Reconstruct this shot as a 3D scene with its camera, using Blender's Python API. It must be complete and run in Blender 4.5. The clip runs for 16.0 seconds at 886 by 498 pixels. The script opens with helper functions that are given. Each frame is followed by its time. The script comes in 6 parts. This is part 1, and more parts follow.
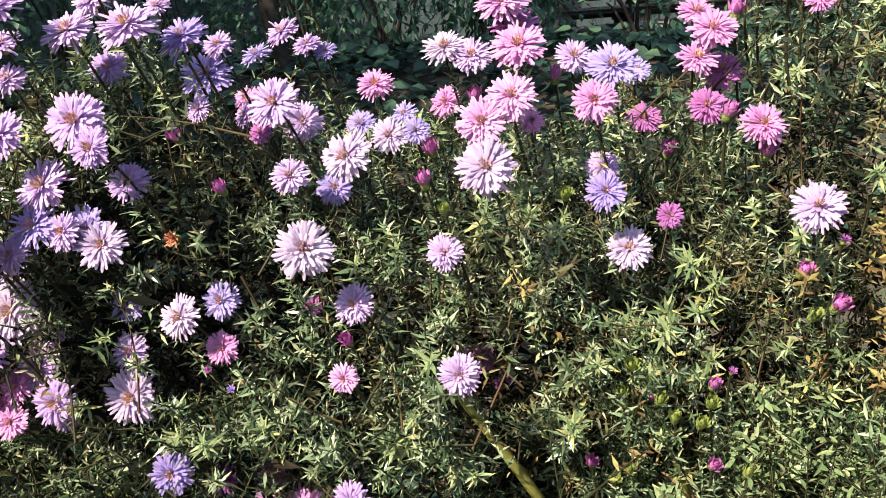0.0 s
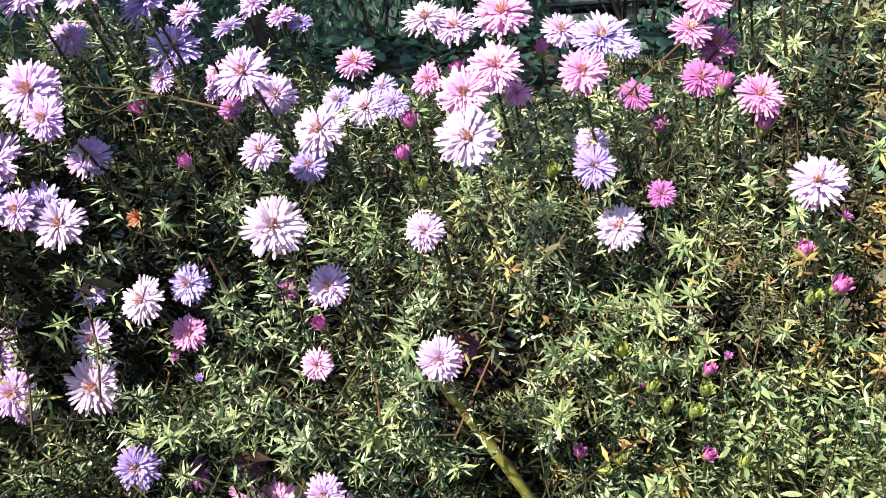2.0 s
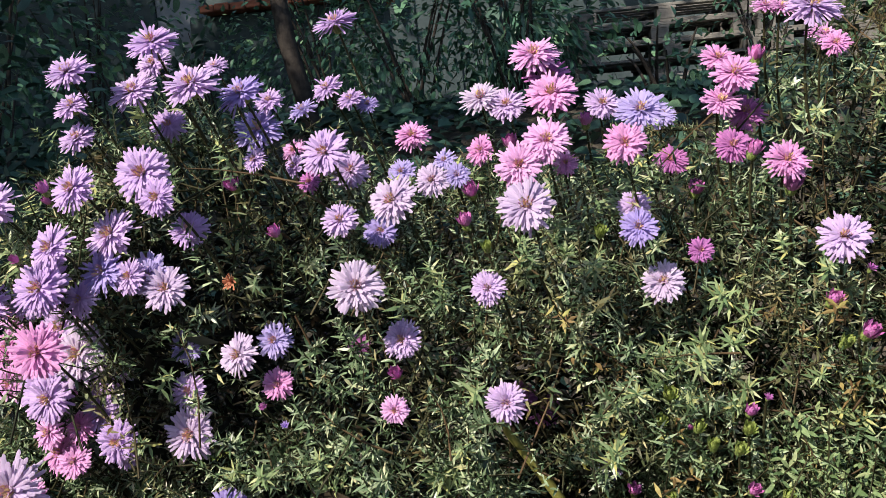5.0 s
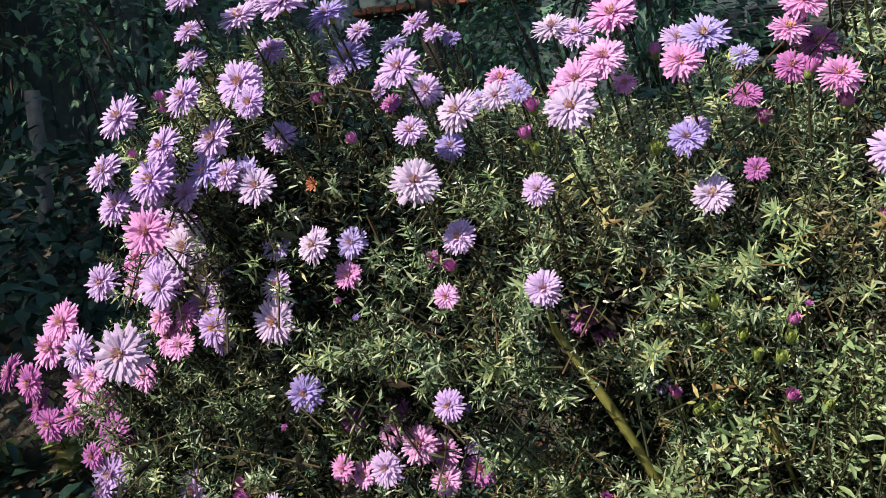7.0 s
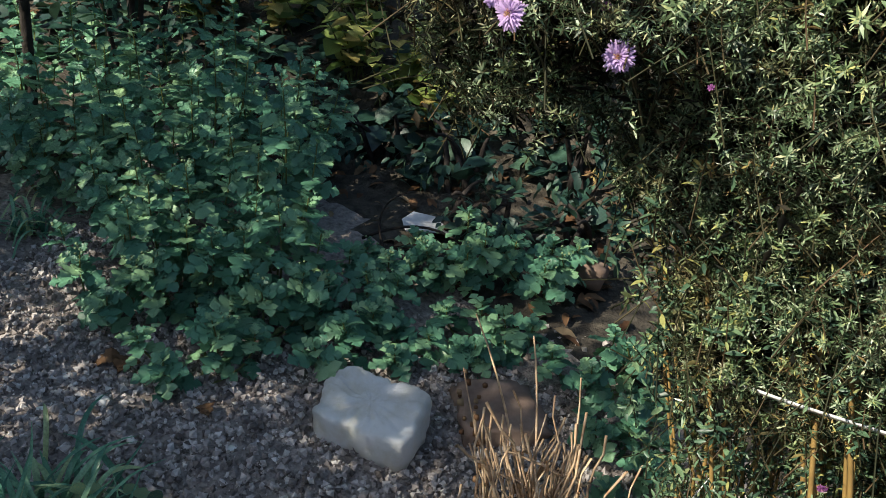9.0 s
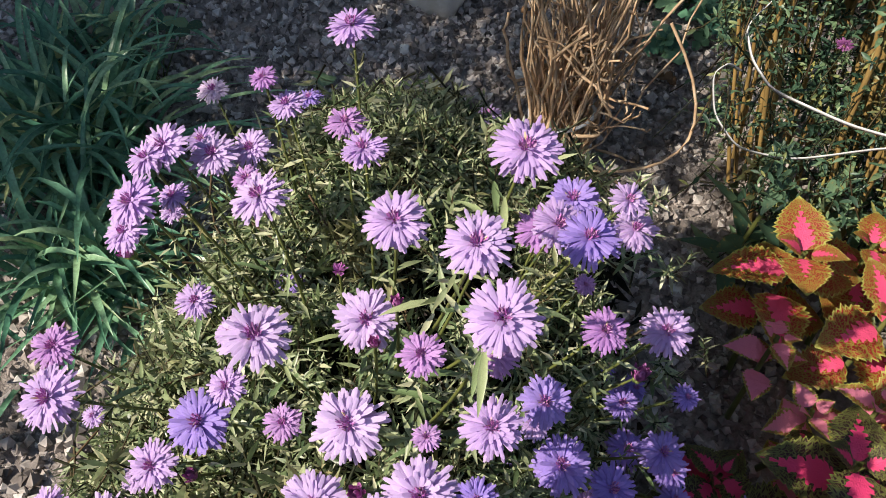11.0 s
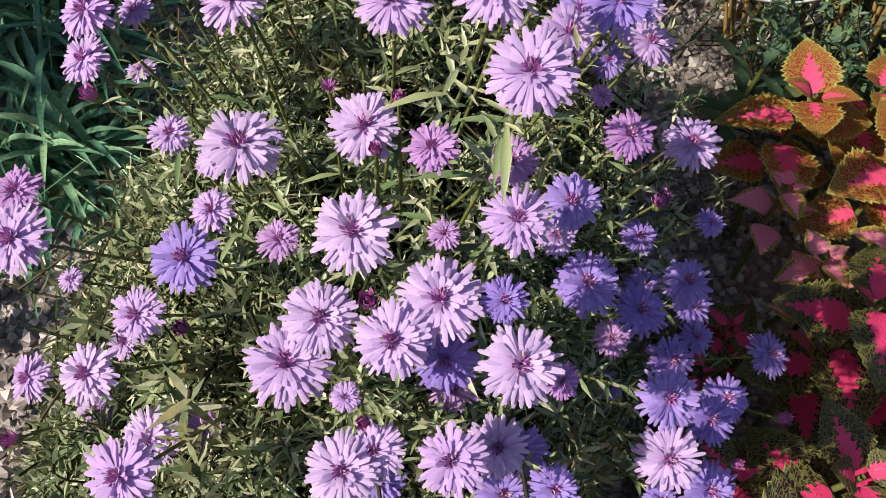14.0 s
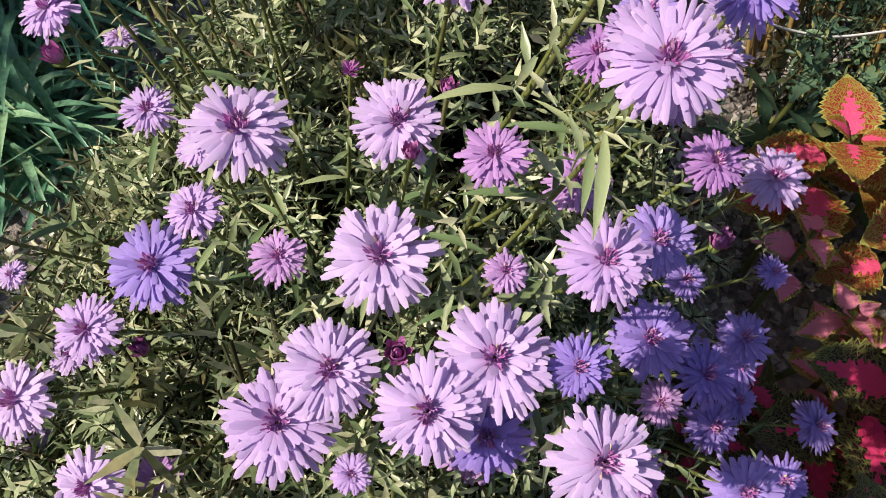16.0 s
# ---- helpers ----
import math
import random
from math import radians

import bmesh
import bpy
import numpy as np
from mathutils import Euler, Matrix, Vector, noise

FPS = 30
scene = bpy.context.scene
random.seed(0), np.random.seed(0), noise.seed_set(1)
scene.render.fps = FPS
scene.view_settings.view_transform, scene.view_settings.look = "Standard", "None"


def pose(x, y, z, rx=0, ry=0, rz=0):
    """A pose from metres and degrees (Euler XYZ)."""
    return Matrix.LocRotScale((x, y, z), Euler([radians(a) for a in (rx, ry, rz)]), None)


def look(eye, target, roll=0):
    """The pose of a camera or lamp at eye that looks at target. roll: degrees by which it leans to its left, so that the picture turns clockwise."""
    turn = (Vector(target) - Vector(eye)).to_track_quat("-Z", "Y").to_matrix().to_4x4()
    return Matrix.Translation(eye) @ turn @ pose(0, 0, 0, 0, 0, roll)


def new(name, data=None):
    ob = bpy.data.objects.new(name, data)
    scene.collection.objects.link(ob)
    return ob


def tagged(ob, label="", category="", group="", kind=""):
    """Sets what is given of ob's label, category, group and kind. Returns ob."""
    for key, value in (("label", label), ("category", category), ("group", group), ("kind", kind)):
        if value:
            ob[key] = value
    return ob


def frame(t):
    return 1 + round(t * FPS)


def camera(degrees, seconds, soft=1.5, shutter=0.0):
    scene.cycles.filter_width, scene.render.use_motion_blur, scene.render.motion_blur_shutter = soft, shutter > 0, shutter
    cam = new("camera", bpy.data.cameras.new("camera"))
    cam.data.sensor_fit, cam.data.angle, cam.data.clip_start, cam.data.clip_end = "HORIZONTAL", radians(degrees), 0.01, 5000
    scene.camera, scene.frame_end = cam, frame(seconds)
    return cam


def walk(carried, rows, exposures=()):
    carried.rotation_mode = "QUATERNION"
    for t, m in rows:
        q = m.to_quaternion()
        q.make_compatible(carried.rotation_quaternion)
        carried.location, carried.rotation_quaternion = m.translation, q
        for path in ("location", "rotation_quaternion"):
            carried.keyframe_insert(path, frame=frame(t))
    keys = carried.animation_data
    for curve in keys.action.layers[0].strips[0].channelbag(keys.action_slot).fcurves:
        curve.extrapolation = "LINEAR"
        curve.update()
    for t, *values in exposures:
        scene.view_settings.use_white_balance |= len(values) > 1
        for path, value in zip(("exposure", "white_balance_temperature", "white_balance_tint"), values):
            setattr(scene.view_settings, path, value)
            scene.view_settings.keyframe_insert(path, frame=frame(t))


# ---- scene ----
cam = camera(55.5, 16.0, 0.9)
PATH = [
    (0, (0.105, 0.05, 1.41), (0.015, 2.002, 0.98), -4.0),
    (0.5, (0.077, 0.052, 1.396), (0.039, 2.002, 0.953), -4.3),
    (1, (0.093, 0.058, 1.399), (0.048, 2.01, 0.967), -4.2),
    (1.5, (0.103, 0.065, 1.398), (0.04, 2.015, 0.958), -4.1),
    (2, (0.108, 0.077, 1.392), (0.046, 2.028, 0.954), -3.9),
    (2.5, (0.108, 0.081, 1.393), (0.03, 2.035, 0.972), -4.2),
    (3, (0.1, 0.053, 1.419), (-0.013, 2.018, 1.066), -5.0),
    (3.5, (0.093, 0.042, 1.416), (-0.025, 2.012, 1.09), -5.2),
    (4, (0.093, 0.036, 1.412), (-0.025, 2.009, 1.105), -5.1),
    (4.2, (0.092, 0.031, 1.413), (-0.03, 2.003, 1.104), -5.2),
    (6.3, (0.118, 0.003, 1.382), (-0.13, 1.97, 1.12), -5.0),
    (6.5, (0.127, -0.001, 1.378), (-0.166, 1.96, 1.118), -4.8),
    (7, (0.156, -0.035, 1.332), (-0.314, 1.893, 1.083), -4.4),
    (7.5, (0.184, -0.079, 1.275), (-0.422, 1.8, 0.956), -2.6),
    (8, (0.198, -0.121, 1.206), (-0.549, 1.667, 0.707), 0.1),
    (8.5, (0.215, -0.167, 1.108), (-0.569, 1.533, 0.404), 4.4),
    (9, (0.239, -0.2, 1.041), (-0.537, 1.41, 0.144), 7.2),
    (9.5, (0.26, -0.201, 0.997), (-0.466, 1.269, -0.148), 9.2),
    (10, (0.27, -0.207, 0.964), (-0.41, 1.145, -0.343), 10.1),
    (10.2, (0.272, -0.207, 0.951), (-0.381, 1.08, -0.434), 9.8),
    (12.3, (0.313, -0.228, 0.845), (-0.168, 0.779, -0.815), 3.8),
    (12.5, (0.312, -0.23, 0.844), (-0.166, 0.767, -0.823), 3.4),
    (13, (0.306, -0.229, 0.843), (-0.157, 0.743, -0.843), 3.4),
    (13.5, (0.302, -0.23, 0.835), (-0.143, 0.736, -0.859), 4.3),
    (14, (0.29, -0.228, 0.831), (-0.139, 0.755, -0.857), 7.0),
    (14.5, (0.27, -0.224, 0.815), (-0.152, 0.771, -0.868), 10.5),
    (15, (0.256, -0.223, 0.786), (-0.14, 0.79, -0.893), 13.5),
    (15.5, (0.256, -0.212, 0.761), (-0.13, 0.826, -0.904), 14.7),
    (16, (0.248, -0.197, 0.767), (-0.131, 0.841, -0.9), 14.8),
]
walk(cam, [(t, look(eye, target, roll)) for t, eye, target, roll in PATH], [(0, 0.98, 7000, 10), (1.5, 1.02, 6950, 10), (2.0, 1.34, 6800, 10), (2.5, 1.26, 6800, 10), (3.0, 0.80, 6750, 6), (4.0, 0.55, 6550, 8), (7.0, 0.6, 6550, 10), (7.5, 0.68, 6650, 10), (8.0, 0.74, 6650, 10), (8.5, 0.7, 6650, 10), (9.0, 0.72, 6550, 5), (9.5, 0.74, 6500, 3), (10.0, 0.64, 6550, 5), (12.5, 0.36, 6600, 10), (16, 0.34, 6600, 10)])

# ---- light ----
world = bpy.data.worlds.new("sky")
scene.world = world
world.use_nodes = True
SUN_TO = Vector((-0.50, -0.68, 0.71)).normalized()
wn = world.node_tree.nodes
sky = wn.new("ShaderNodeTexSky")
sky.sky_type, sky.sun_disc = "NISHITA", False
sky.sun_elevation = math.asin(SUN_TO.z)
sky.sun_rotation = math.atan2(SUN_TO.x, SUN_TO.y)
world.node_tree.links.new(sky.outputs["Color"], wn["Background"].inputs["Color"])
wn["Background"].inputs["Strength"].default_value = 0.125
sun = new("sun", bpy.data.lights.new("sun", "SUN"))
sun.data.energy, sun.data.angle, sun.data.color = 5.0, radians(0.55), (1.0, 0.91, 0.79)
sun.matrix_world = look(SUN_TO * 30, (0, 0, 0))

# ---- materials ----


def nodes_of(name):
    m = bpy.data.materials.new(name)
    m.use_nodes = True
    t = m.node_tree
    return m, t.nodes, t.links, t.nodes["Principled BSDF"]


def ramp(n, stops):
    r = n.new("ShaderNodeValToRGB")
    while len(r.color_ramp.elements) < len(stops):
        r.color_ramp.elements.new(0.5)
    for e, (p, c) in zip(r.color_ramp.elements, stops):
        e.position, e.color = p, (*c, 1)
    return r


def leaf_material(name, stops, rough=0.5, through_light=0.25, patch=None, patch_scale=9.0):
    """Leaves: the colour varies from leaf to leaf and in dry patches, and some light comes through."""
    m, n, l, b = nodes_of(name)
    geo = n.new("ShaderNodeNewGeometry")
    info = n.new("ShaderNodeObjectInfo")
    both = n.new("ShaderNodeMath")
    both.operation = "ADD"
    l.new(geo.outputs["Random Per Island"], both.inputs[0])
    l.new(info.outputs["Random"], both.inputs[1])
    wrap = n.new("ShaderNodeMath")
    wrap.operation = "FRACT"
    l.new(both.outputs["Value"], wrap.inputs[0])
    r = ramp(n, stops)
    l.new(wrap.outputs["Value"], r.inputs["Fac"])
    out = r.outputs["Color"]
    tc = n.new("ShaderNodeTexCoord")
    if patch:
        nz = n.new("ShaderNodeTexNoise")
        nz.inputs["Scale"].default_value = patch_scale
        nz.inputs["Detail"].default_value = 3
        l.new(tc.outputs["Object"], nz.inputs["Vector"])
        pr = ramp(n, [(0.56, (0, 0, 0)), (0.72, (1, 1, 1))])
        l.new(nz.outputs["Fac"], pr.inputs["Fac"])
        mx = n.new("ShaderNodeMix")
        mx.data_type = "RGBA"
        l.new(pr.outputs["Color"], mx.inputs["Factor"])
        l.new(out, mx.inputs["A"])
        mx.inputs["B"].default_value = (*patch, 1)
        out = mx.outputs["Result"]
    fine = n.new("ShaderNodeTexNoise")
    fine.inputs["Scale"].default_value = 220
    l.new(tc.outputs["Object"], fine.inputs["Vector"])
    fr = ramp(n, [(0.3, (0.72, 0.72, 0.72)), (0.7, (1.15, 1.15, 1.15))])
    l.new(fine.outputs["Fac"], fr.inputs["Fac"])
    mul = n.new("ShaderNodeMix")
    mul.data_type, mul.blend_type = "RGBA", "MULTIPLY"
    mul.inputs["Factor"].default_value = 1
    l.new(out, mul.inputs["A"])
    l.new(fr.outputs["Color"], mul.inputs["B"])
    out = mul.outputs["Result"]
    l.new(out, b.inputs["Base Color"])
    b.inputs["Roughness"].default_value = rough
    b.inputs["Specular IOR Level"].default_value = 0.45 if rough < 0.47 else 0.2
    tr = n.new("ShaderNodeBsdfTranslucent")
    l.new(out, tr.inputs["Color"])
    sh = n.new("ShaderNodeMixShader")
    sh.inputs["Fac"].default_value = through_light
    l.new(b.outputs["BSDF"], sh.inputs[1])
    l.new(tr.outputs["BSDF"], sh.inputs[2])
    l.new(sh.outputs["Shader"], n["Material Output"].inputs["Surface"])
    return m


def petal_material(name, base, tip, other, rough=0.6, through_light=0.4):
    """Ray florets: deeper at the foot, paler at the tip, and varied from head to head and floret to floret."""
    m, n, l, b = nodes_of(name)
    uv = n.new("ShaderNodeUVMap")
    sep = n.new("ShaderNodeSeparateXYZ")
    l.new(uv.outputs["UV"], sep.inputs["Vector"])
    middle = tuple(0.4 * a + 0.6 * c for a, c in zip(base, tip))
    r = ramp(n, [(0.0, base), (0.06, base), (0.25, middle), (0.6, tip)])
    l.new(sep.outputs["Y"], r.inputs["Fac"])
    info = n.new("ShaderNodeObjectInfo")
    geo = n.new("ShaderNodeNewGeometry")
    mx = n.new("ShaderNodeMix")
    mx.data_type = "RGBA"
    scale = n.new("ShaderNodeMath")
    scale.operation = "MULTIPLY"
    scale.inputs[1].default_value = 0.8
    l.new(info.outputs["Random"], scale.inputs[0])
    l.new(scale.outputs["Value"], mx.inputs["Factor"])
    l.new(r.outputs["Color"], mx.inputs["A"])
    mx.inputs["B"].default_value = (*other, 1)
    vr = ramp(n, [(0.0, (0.80, 0.79, 0.84)), (1.0, (1.06, 1.06, 1.05))])
    l.new(geo.outputs["Random Per Island"], vr.inputs["Fac"])
    mul = n.new("ShaderNodeMix")
    mul.data_type, mul.blend_type = "RGBA", "MULTIPLY"
    mul.inputs["Factor"].default_value = 1
    l.new(mx.outputs["Result"], mul.inputs["A"])
    l.new(vr.outputs["Color"], mul.inputs["B"])
    wv = n.new("ShaderNodeTexWave")
    wv.inputs["Scale"].default_value = 1.6
    wv.inputs["Distortion"].default_value = 0.6
    l.new(uv.outputs["UV"], wv.inputs["Vector"])
    bump = n.new("ShaderNodeBump")
    bump.inputs["Strength"].default_value = 0.1
    bump.inputs["Distance"].default_value = 0.0006
    l.new(wv.outputs["Fac"], bump.inputs["Height"])
    l.new(bump.outputs["Normal"], b.inputs["Normal"])
    l.new(mul.outputs["Result"], b.inputs["Base Color"])
    b.inputs["Roughness"].default_value = rough
    b.inputs["Specular IOR Level"].default_value = 0.25
    tr = n.new("ShaderNodeBsdfTranslucent")
    l.new(mul.outputs["Result"], tr.inputs["Color"])
    sh = n.new("ShaderNodeMixShader")
    sh.inputs["Fac"].default_value = through_light
    l.new(b.outputs["BSDF"], sh.inputs[1])
    l.new(tr.outputs["BSDF"], sh.inputs[2])
    l.new(sh.outputs["Shader"], n["Material Output"].inputs["Surface"])
    return m


def grain_material(name, stops, scale, rough=0.8, bump=0.5, dist=0.004, big=None):
    """Soil, stone, bark, straw, plaster: two noises for colour, one for relief."""
    m, n, l, b = nodes_of(name)
    tc = n.new("ShaderNodeTexCoord")
    nz = n.new("ShaderNodeTexNoise")
    nz.inputs["Scale"].default_value = scale
    nz.inputs["Detail"].default_value = 6
    nz.inputs["Roughness"].default_value = 0.65
    l.new(tc.outputs["Object"], nz.inputs["Vector"])
    r = ramp(n, stops)
    l.new(nz.outputs["Fac"], r.inputs["Fac"])
    wide = n.new("ShaderNodeTexNoise")
    wide.inputs["Scale"].default_value = big or scale * 0.12
    wide.inputs["Detail"].default_value = 3
    l.new(tc.outputs["Object"], wide.inputs["Vector"])
    wr = ramp(n, [(0.3, (0.72, 0.72, 0.74)), (0.7, (1.12, 1.1, 1.06))])
    l.new(wide.outputs["Fac"], wr.inputs["Fac"])
    mul = n.new("ShaderNodeMix")
    mul.data_type, mul.blend_type = "RGBA", "MULTIPLY"
    mul.inputs["Factor"].default_value = 1
    l.new(r.outputs["Color"], mul.inputs["A"])
    l.new(wr.outputs["Color"], mul.inputs["B"])
    l.new(mul.outputs["Result"], b.inputs["Base Color"])
    bp = n.new("ShaderNodeBump")
    bp.inputs["Strength"].default_value = bump
    bp.inputs["Distance"].default_value = dist
    l.new(nz.outputs["Fac"], bp.inputs["Height"])
    l.new(bp.outputs["Normal"], b.inputs["Normal"])
    b.inputs["Roughness"].default_value = rough
    b.inputs["Specular IOR Level"].default_value = 0.5 if rough < 0.6 else 0.15
    return m


def island_material(name, stops, rough=0.8, scale=60):
    """Many small alike pieces: the colour varies from piece to piece."""
    m, n, l, b = nodes_of(name)
    geo = n.new("ShaderNodeNewGeometry")
    r = ramp(n, stops)
    l.new(geo.outputs["Random Per Island"], r.inputs["Fac"])
    tc = n.new("ShaderNodeTexCoord")
    nz = n.new("ShaderNodeTexNoise")
    nz.inputs["Scale"].default_value = scale
    nz.inputs["Detail"].default_value = 4
    l.new(tc.outputs["Object"], nz.inputs["Vector"])
    nr = ramp(n, [(0.3, (0.7, 0.7, 0.7)), (0.7, (1.15, 1.15, 1.15))])
    l.new(nz.outputs["Fac"], nr.inputs["Fac"])
    mul = n.new("ShaderNodeMix")
    mul.data_type, mul.blend_type = "RGBA", "MULTIPLY"
    mul.inputs["Factor"].default_value = 1
    l.new(r.outputs["Color"], mul.inputs["A"])
    l.new(nr.outputs["Color"], mul.inputs["B"])
    l.new(mul.outputs["Result"], b.inputs["Base Color"])
    bp = n.new("ShaderNodeBump")
    bp.inputs["Strength"].default_value = 0.4
    bp.inputs["Distance"].default_value = 0.001
    l.new(nz.outputs["Fac"], bp.inputs["Height"])
    l.new(bp.outputs["Normal"], b.inputs["Normal"])
    b.inputs["Roughness"].default_value = rough
    b.inputs["Specular IOR Level"].default_value = 0.5 if rough < 0.6 else 0.15
    return m


def coleus_material(name, heart, field, net, edge, edge_at, least, more):
    """Coleus: a bright heart along the midrib, a netted field round it and a pale scalloped rim."""
    m, n, l, b = nodes_of(name)
    uv = n.new("ShaderNodeUVMap")
    sep = n.new("ShaderNodeSeparateXYZ")
    l.new(uv.outputs["UV"], sep.inputs["Vector"])

    def calc(op, a, c):
        q = n.new("ShaderNodeMath")
        q.operation = op
        for i, v in enumerate((a, c)):
            if isinstance(v, (int, float)):
                q.inputs[i].default_value = v
            else:
                l.new(v, q.inputs[i])
        return q.outputs["Value"]

    nz = n.new("ShaderNodeTexNoise")
    nz.inputs["Scale"].default_value = 11
    l.new(uv.outputs["UV"], nz.inputs["Vector"])
    info = n.new("ShaderNodeObjectInfo")
    across = calc("ABSOLUTE", calc("MULTIPLY", calc("SUBTRACT", sep.outputs["X"], 0.5), 2.0), 0)
    wob = calc("MULTIPLY", calc("SUBTRACT", nz.outputs["Fac"], 0.5), 0.35)
    # the heart tapers to a point at the tip, and its edge runs out along the side veins
    vein = calc("MULTIPLY", calc("SINE", calc("MULTIPLY", calc("SUBTRACT", sep.outputs["Y"], calc("MULTIPLY", across, 0.32)), 46.0), 0), 0.09)
    d = calc("ADD", calc("ADD", calc("ADD", across, calc("MULTIPLY", wob, 0.6)), vein), calc("MULTIPLY", sep.outputs["Y"], 0.72))
    reach = calc("ADD", calc("MULTIPLY", info.outputs["Random"], more), least)
    inner = calc("LESS_THAN", d, reach)
    vor = n.new("ShaderNodeTexVoronoi")
    vor.feature = "DISTANCE_TO_EDGE"
    vor.inputs["Scale"].default_value = 18
    l.new(uv.outputs["UV"], vor.inputs["Vector"])
    netf = calc("LESS_THAN", vor.outputs["Distance"], calc("MULTIPLY", calc("MAXIMUM", across, sep.outputs["Y"]), 0.19))
    rim = calc("GREATER_THAN", calc("ADD", calc("MAXIMUM", across, calc("SUBTRACT", calc("MULTIPLY", sep.outputs["Y"], 1.25), 0.25)), calc("MULTIPLY", wob, 0.5)), edge_at)

    def mix(f, a, c):
        q = n.new("ShaderNodeMix")
        q.data_type = "RGBA"
        l.new(f, q.inputs["Factor"])
        for key, v in (("A", a), ("B", c)):
            if isinstance(v, tuple):
                q.inputs[key].default_value = (*v, 1)
            else:
                l.new(v, q.inputs[key])
        return q.outputs["Result"]

    col = mix(netf, field, net)
    col = mix(rim, col, edge)
    col = mix(inner, col, heart)
    l.new(col, b.inputs["Base Color"])
    b.inputs["Roughness"].default_value = 0.5
    bp = n.new("ShaderNodeBump")
    bp.inputs["Strength"].default_value = 0.5
    bp.inputs["Distance"].default_value = 0.002
    l.new(vor.outputs["Distance"], bp.inputs["Height"])
    l.new(bp.outputs["Normal"], b.inputs["Normal"])
    tr = n.new("ShaderNodeBsdfTranslucent")
    l.new(col, tr.inputs["Color"])
    sh = n.new("ShaderNodeMixShader")
    sh.inputs["Fac"].default_value = 0.2
    l.new(b.outputs["BSDF"], sh.inputs[1])
    l.new(tr.outputs["BSDF"], sh.inputs[2])
    l.new(sh.outputs["Shader"], n["Material Output"].inputs["Surface"])
    return m


M_LEAF = leaf_material("aster_leaf", [(0.0, (0.022, 0.042, 0.02)), (0.35, (0.085, 0.14, 0.065)), (0.65, (0.21, 0.295, 0.16)), (0.92, (0.42, 0.49, 0.31)), (1.0, (0.46, 0.42, 0.2))], 0.36, 0.14, (0.20, 0.14, 0.06), 12.0)
# near black: the shade inside the asters is put into this leaf colour
M_LEAF_SHADE = leaf_material("shade_leaf", [(0.0, (0.005, 0.007, 0.005)), (0.6, (0.011, 0.013, 0.009)), (1.0, (0.04, 0.028, 0.016))], 0.85, 0.02)
M_FENCE = grain_material("dark_boards", [(0.3, (0.035, 0.052, 0.058)), (0.7, (0.075, 0.10, 0.105))], 8, 0.85, 0.5, 0.004)
# darkened copy of the aster leaf, with shade put into its colour
M_INNER_SHADE = leaf_material("inner_shade_leaf", [(0.0, (0.016, 0.03, 0.016)), (0.5, (0.05, 0.078, 0.042)), (0.9, (0.13, 0.165, 0.085)), (1.0, (0.18, 0.12, 0.055))], 0.5, 0.1, (0.12, 0.085, 0.04), 12.0)
M_ROSETTE = leaf_material("young_leaf", [(0.0, (0.10, 0.17, 0.07)), (0.5, (0.23, 0.31, 0.15)), (0.8, (0.36, 0.42, 0.2)), (1.0, (0.48, 0.46, 0.16))], 0.38, 0.18)
M_YELLOW = leaf_material("yellowing_leaf", [(0.0, (0.12, 0.2, 0.05)), (0.5, (0.28, 0.34, 0.09)), (0.8, (0.42, 0.42, 0.14)), (1.0, (0.45, 0.28, 0.1))], 0.5, 0.3)
M_DRY = leaf_material("dry_leaf", [(0.0, (0.12, 0.07, 0.035)), (0.5, (0.27, 0.19, 0.08)), (0.8, (0.36, 0.30, 0.11)), (1.0, (0.34, 0.36, 0.11))], 0.6, 0.14)
M_LEAF_LOW = leaf_material("cane_leaf", [(0.0, (0.022, 0.052, 0.034)), (0.5, (0.078, 0.15, 0.088)), (0.85, (0.175, 0.27, 0.14)), (1.0, (0.38, 0.36, 0.11))], 0.42, 0.22, (0.28, 0.21, 0.07), 9.0)
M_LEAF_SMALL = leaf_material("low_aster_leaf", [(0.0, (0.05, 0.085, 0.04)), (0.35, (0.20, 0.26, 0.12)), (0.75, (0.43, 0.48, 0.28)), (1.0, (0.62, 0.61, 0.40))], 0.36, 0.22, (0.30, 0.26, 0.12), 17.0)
M_TWIG = island_material("aster_twig", [(0.0, (0.022, 0.026, 0.014)), (0.6, (0.055, 0.052, 0.026)), (1.0, (0.1, 0.065, 0.036))], 0.6)
M_STEM = grain_material("green_stem", [(0.3, (0.085, 0.105, 0.03)), (0.7, (0.18, 0.2, 0.055))], 40, 0.5, 0.3, 0.001)
M_THICK = grain_material("thick_stem", [(0.3, (0.16, 0.165, 0.04)), (0.7, (0.36, 0.34, 0.085))], 60, 0.55, 0.6, 0.001)
M_CANE = island_material("cane", [(0.0, (0.26, 0.22, 0.06)), (0.4, (0.40, 0.34, 0.10)), (0.65, (0.27, 0.145, 0.055)), (1.0, (0.33, 0.36, 0.10))], 0.5, 30)
P_WHITE = petal_material("petal_pale", (0.607, 0.386, 0.681), (0.773, 0.653, 0.810), (0.736, 0.570, 0.791))
P_LILAC = petal_material("petal_lilac", (0.52, 0.27, 0.65), (0.73, 0.565, 0.83), (0.63, 0.42, 0.78))
# violet holds the blue cast of shaded heads in the petal colour
P_SHADE_VIOLET = petal_material("petal_shade_violet", (0.368, 0.230, 0.644), (0.478, 0.350, 0.764), (0.396, 0.276, 0.736))
P_PINK = petal_material("petal_pink", (0.662, 0.294, 0.528), (0.729, 0.395, 0.629), (0.662, 0.265, 0.534))
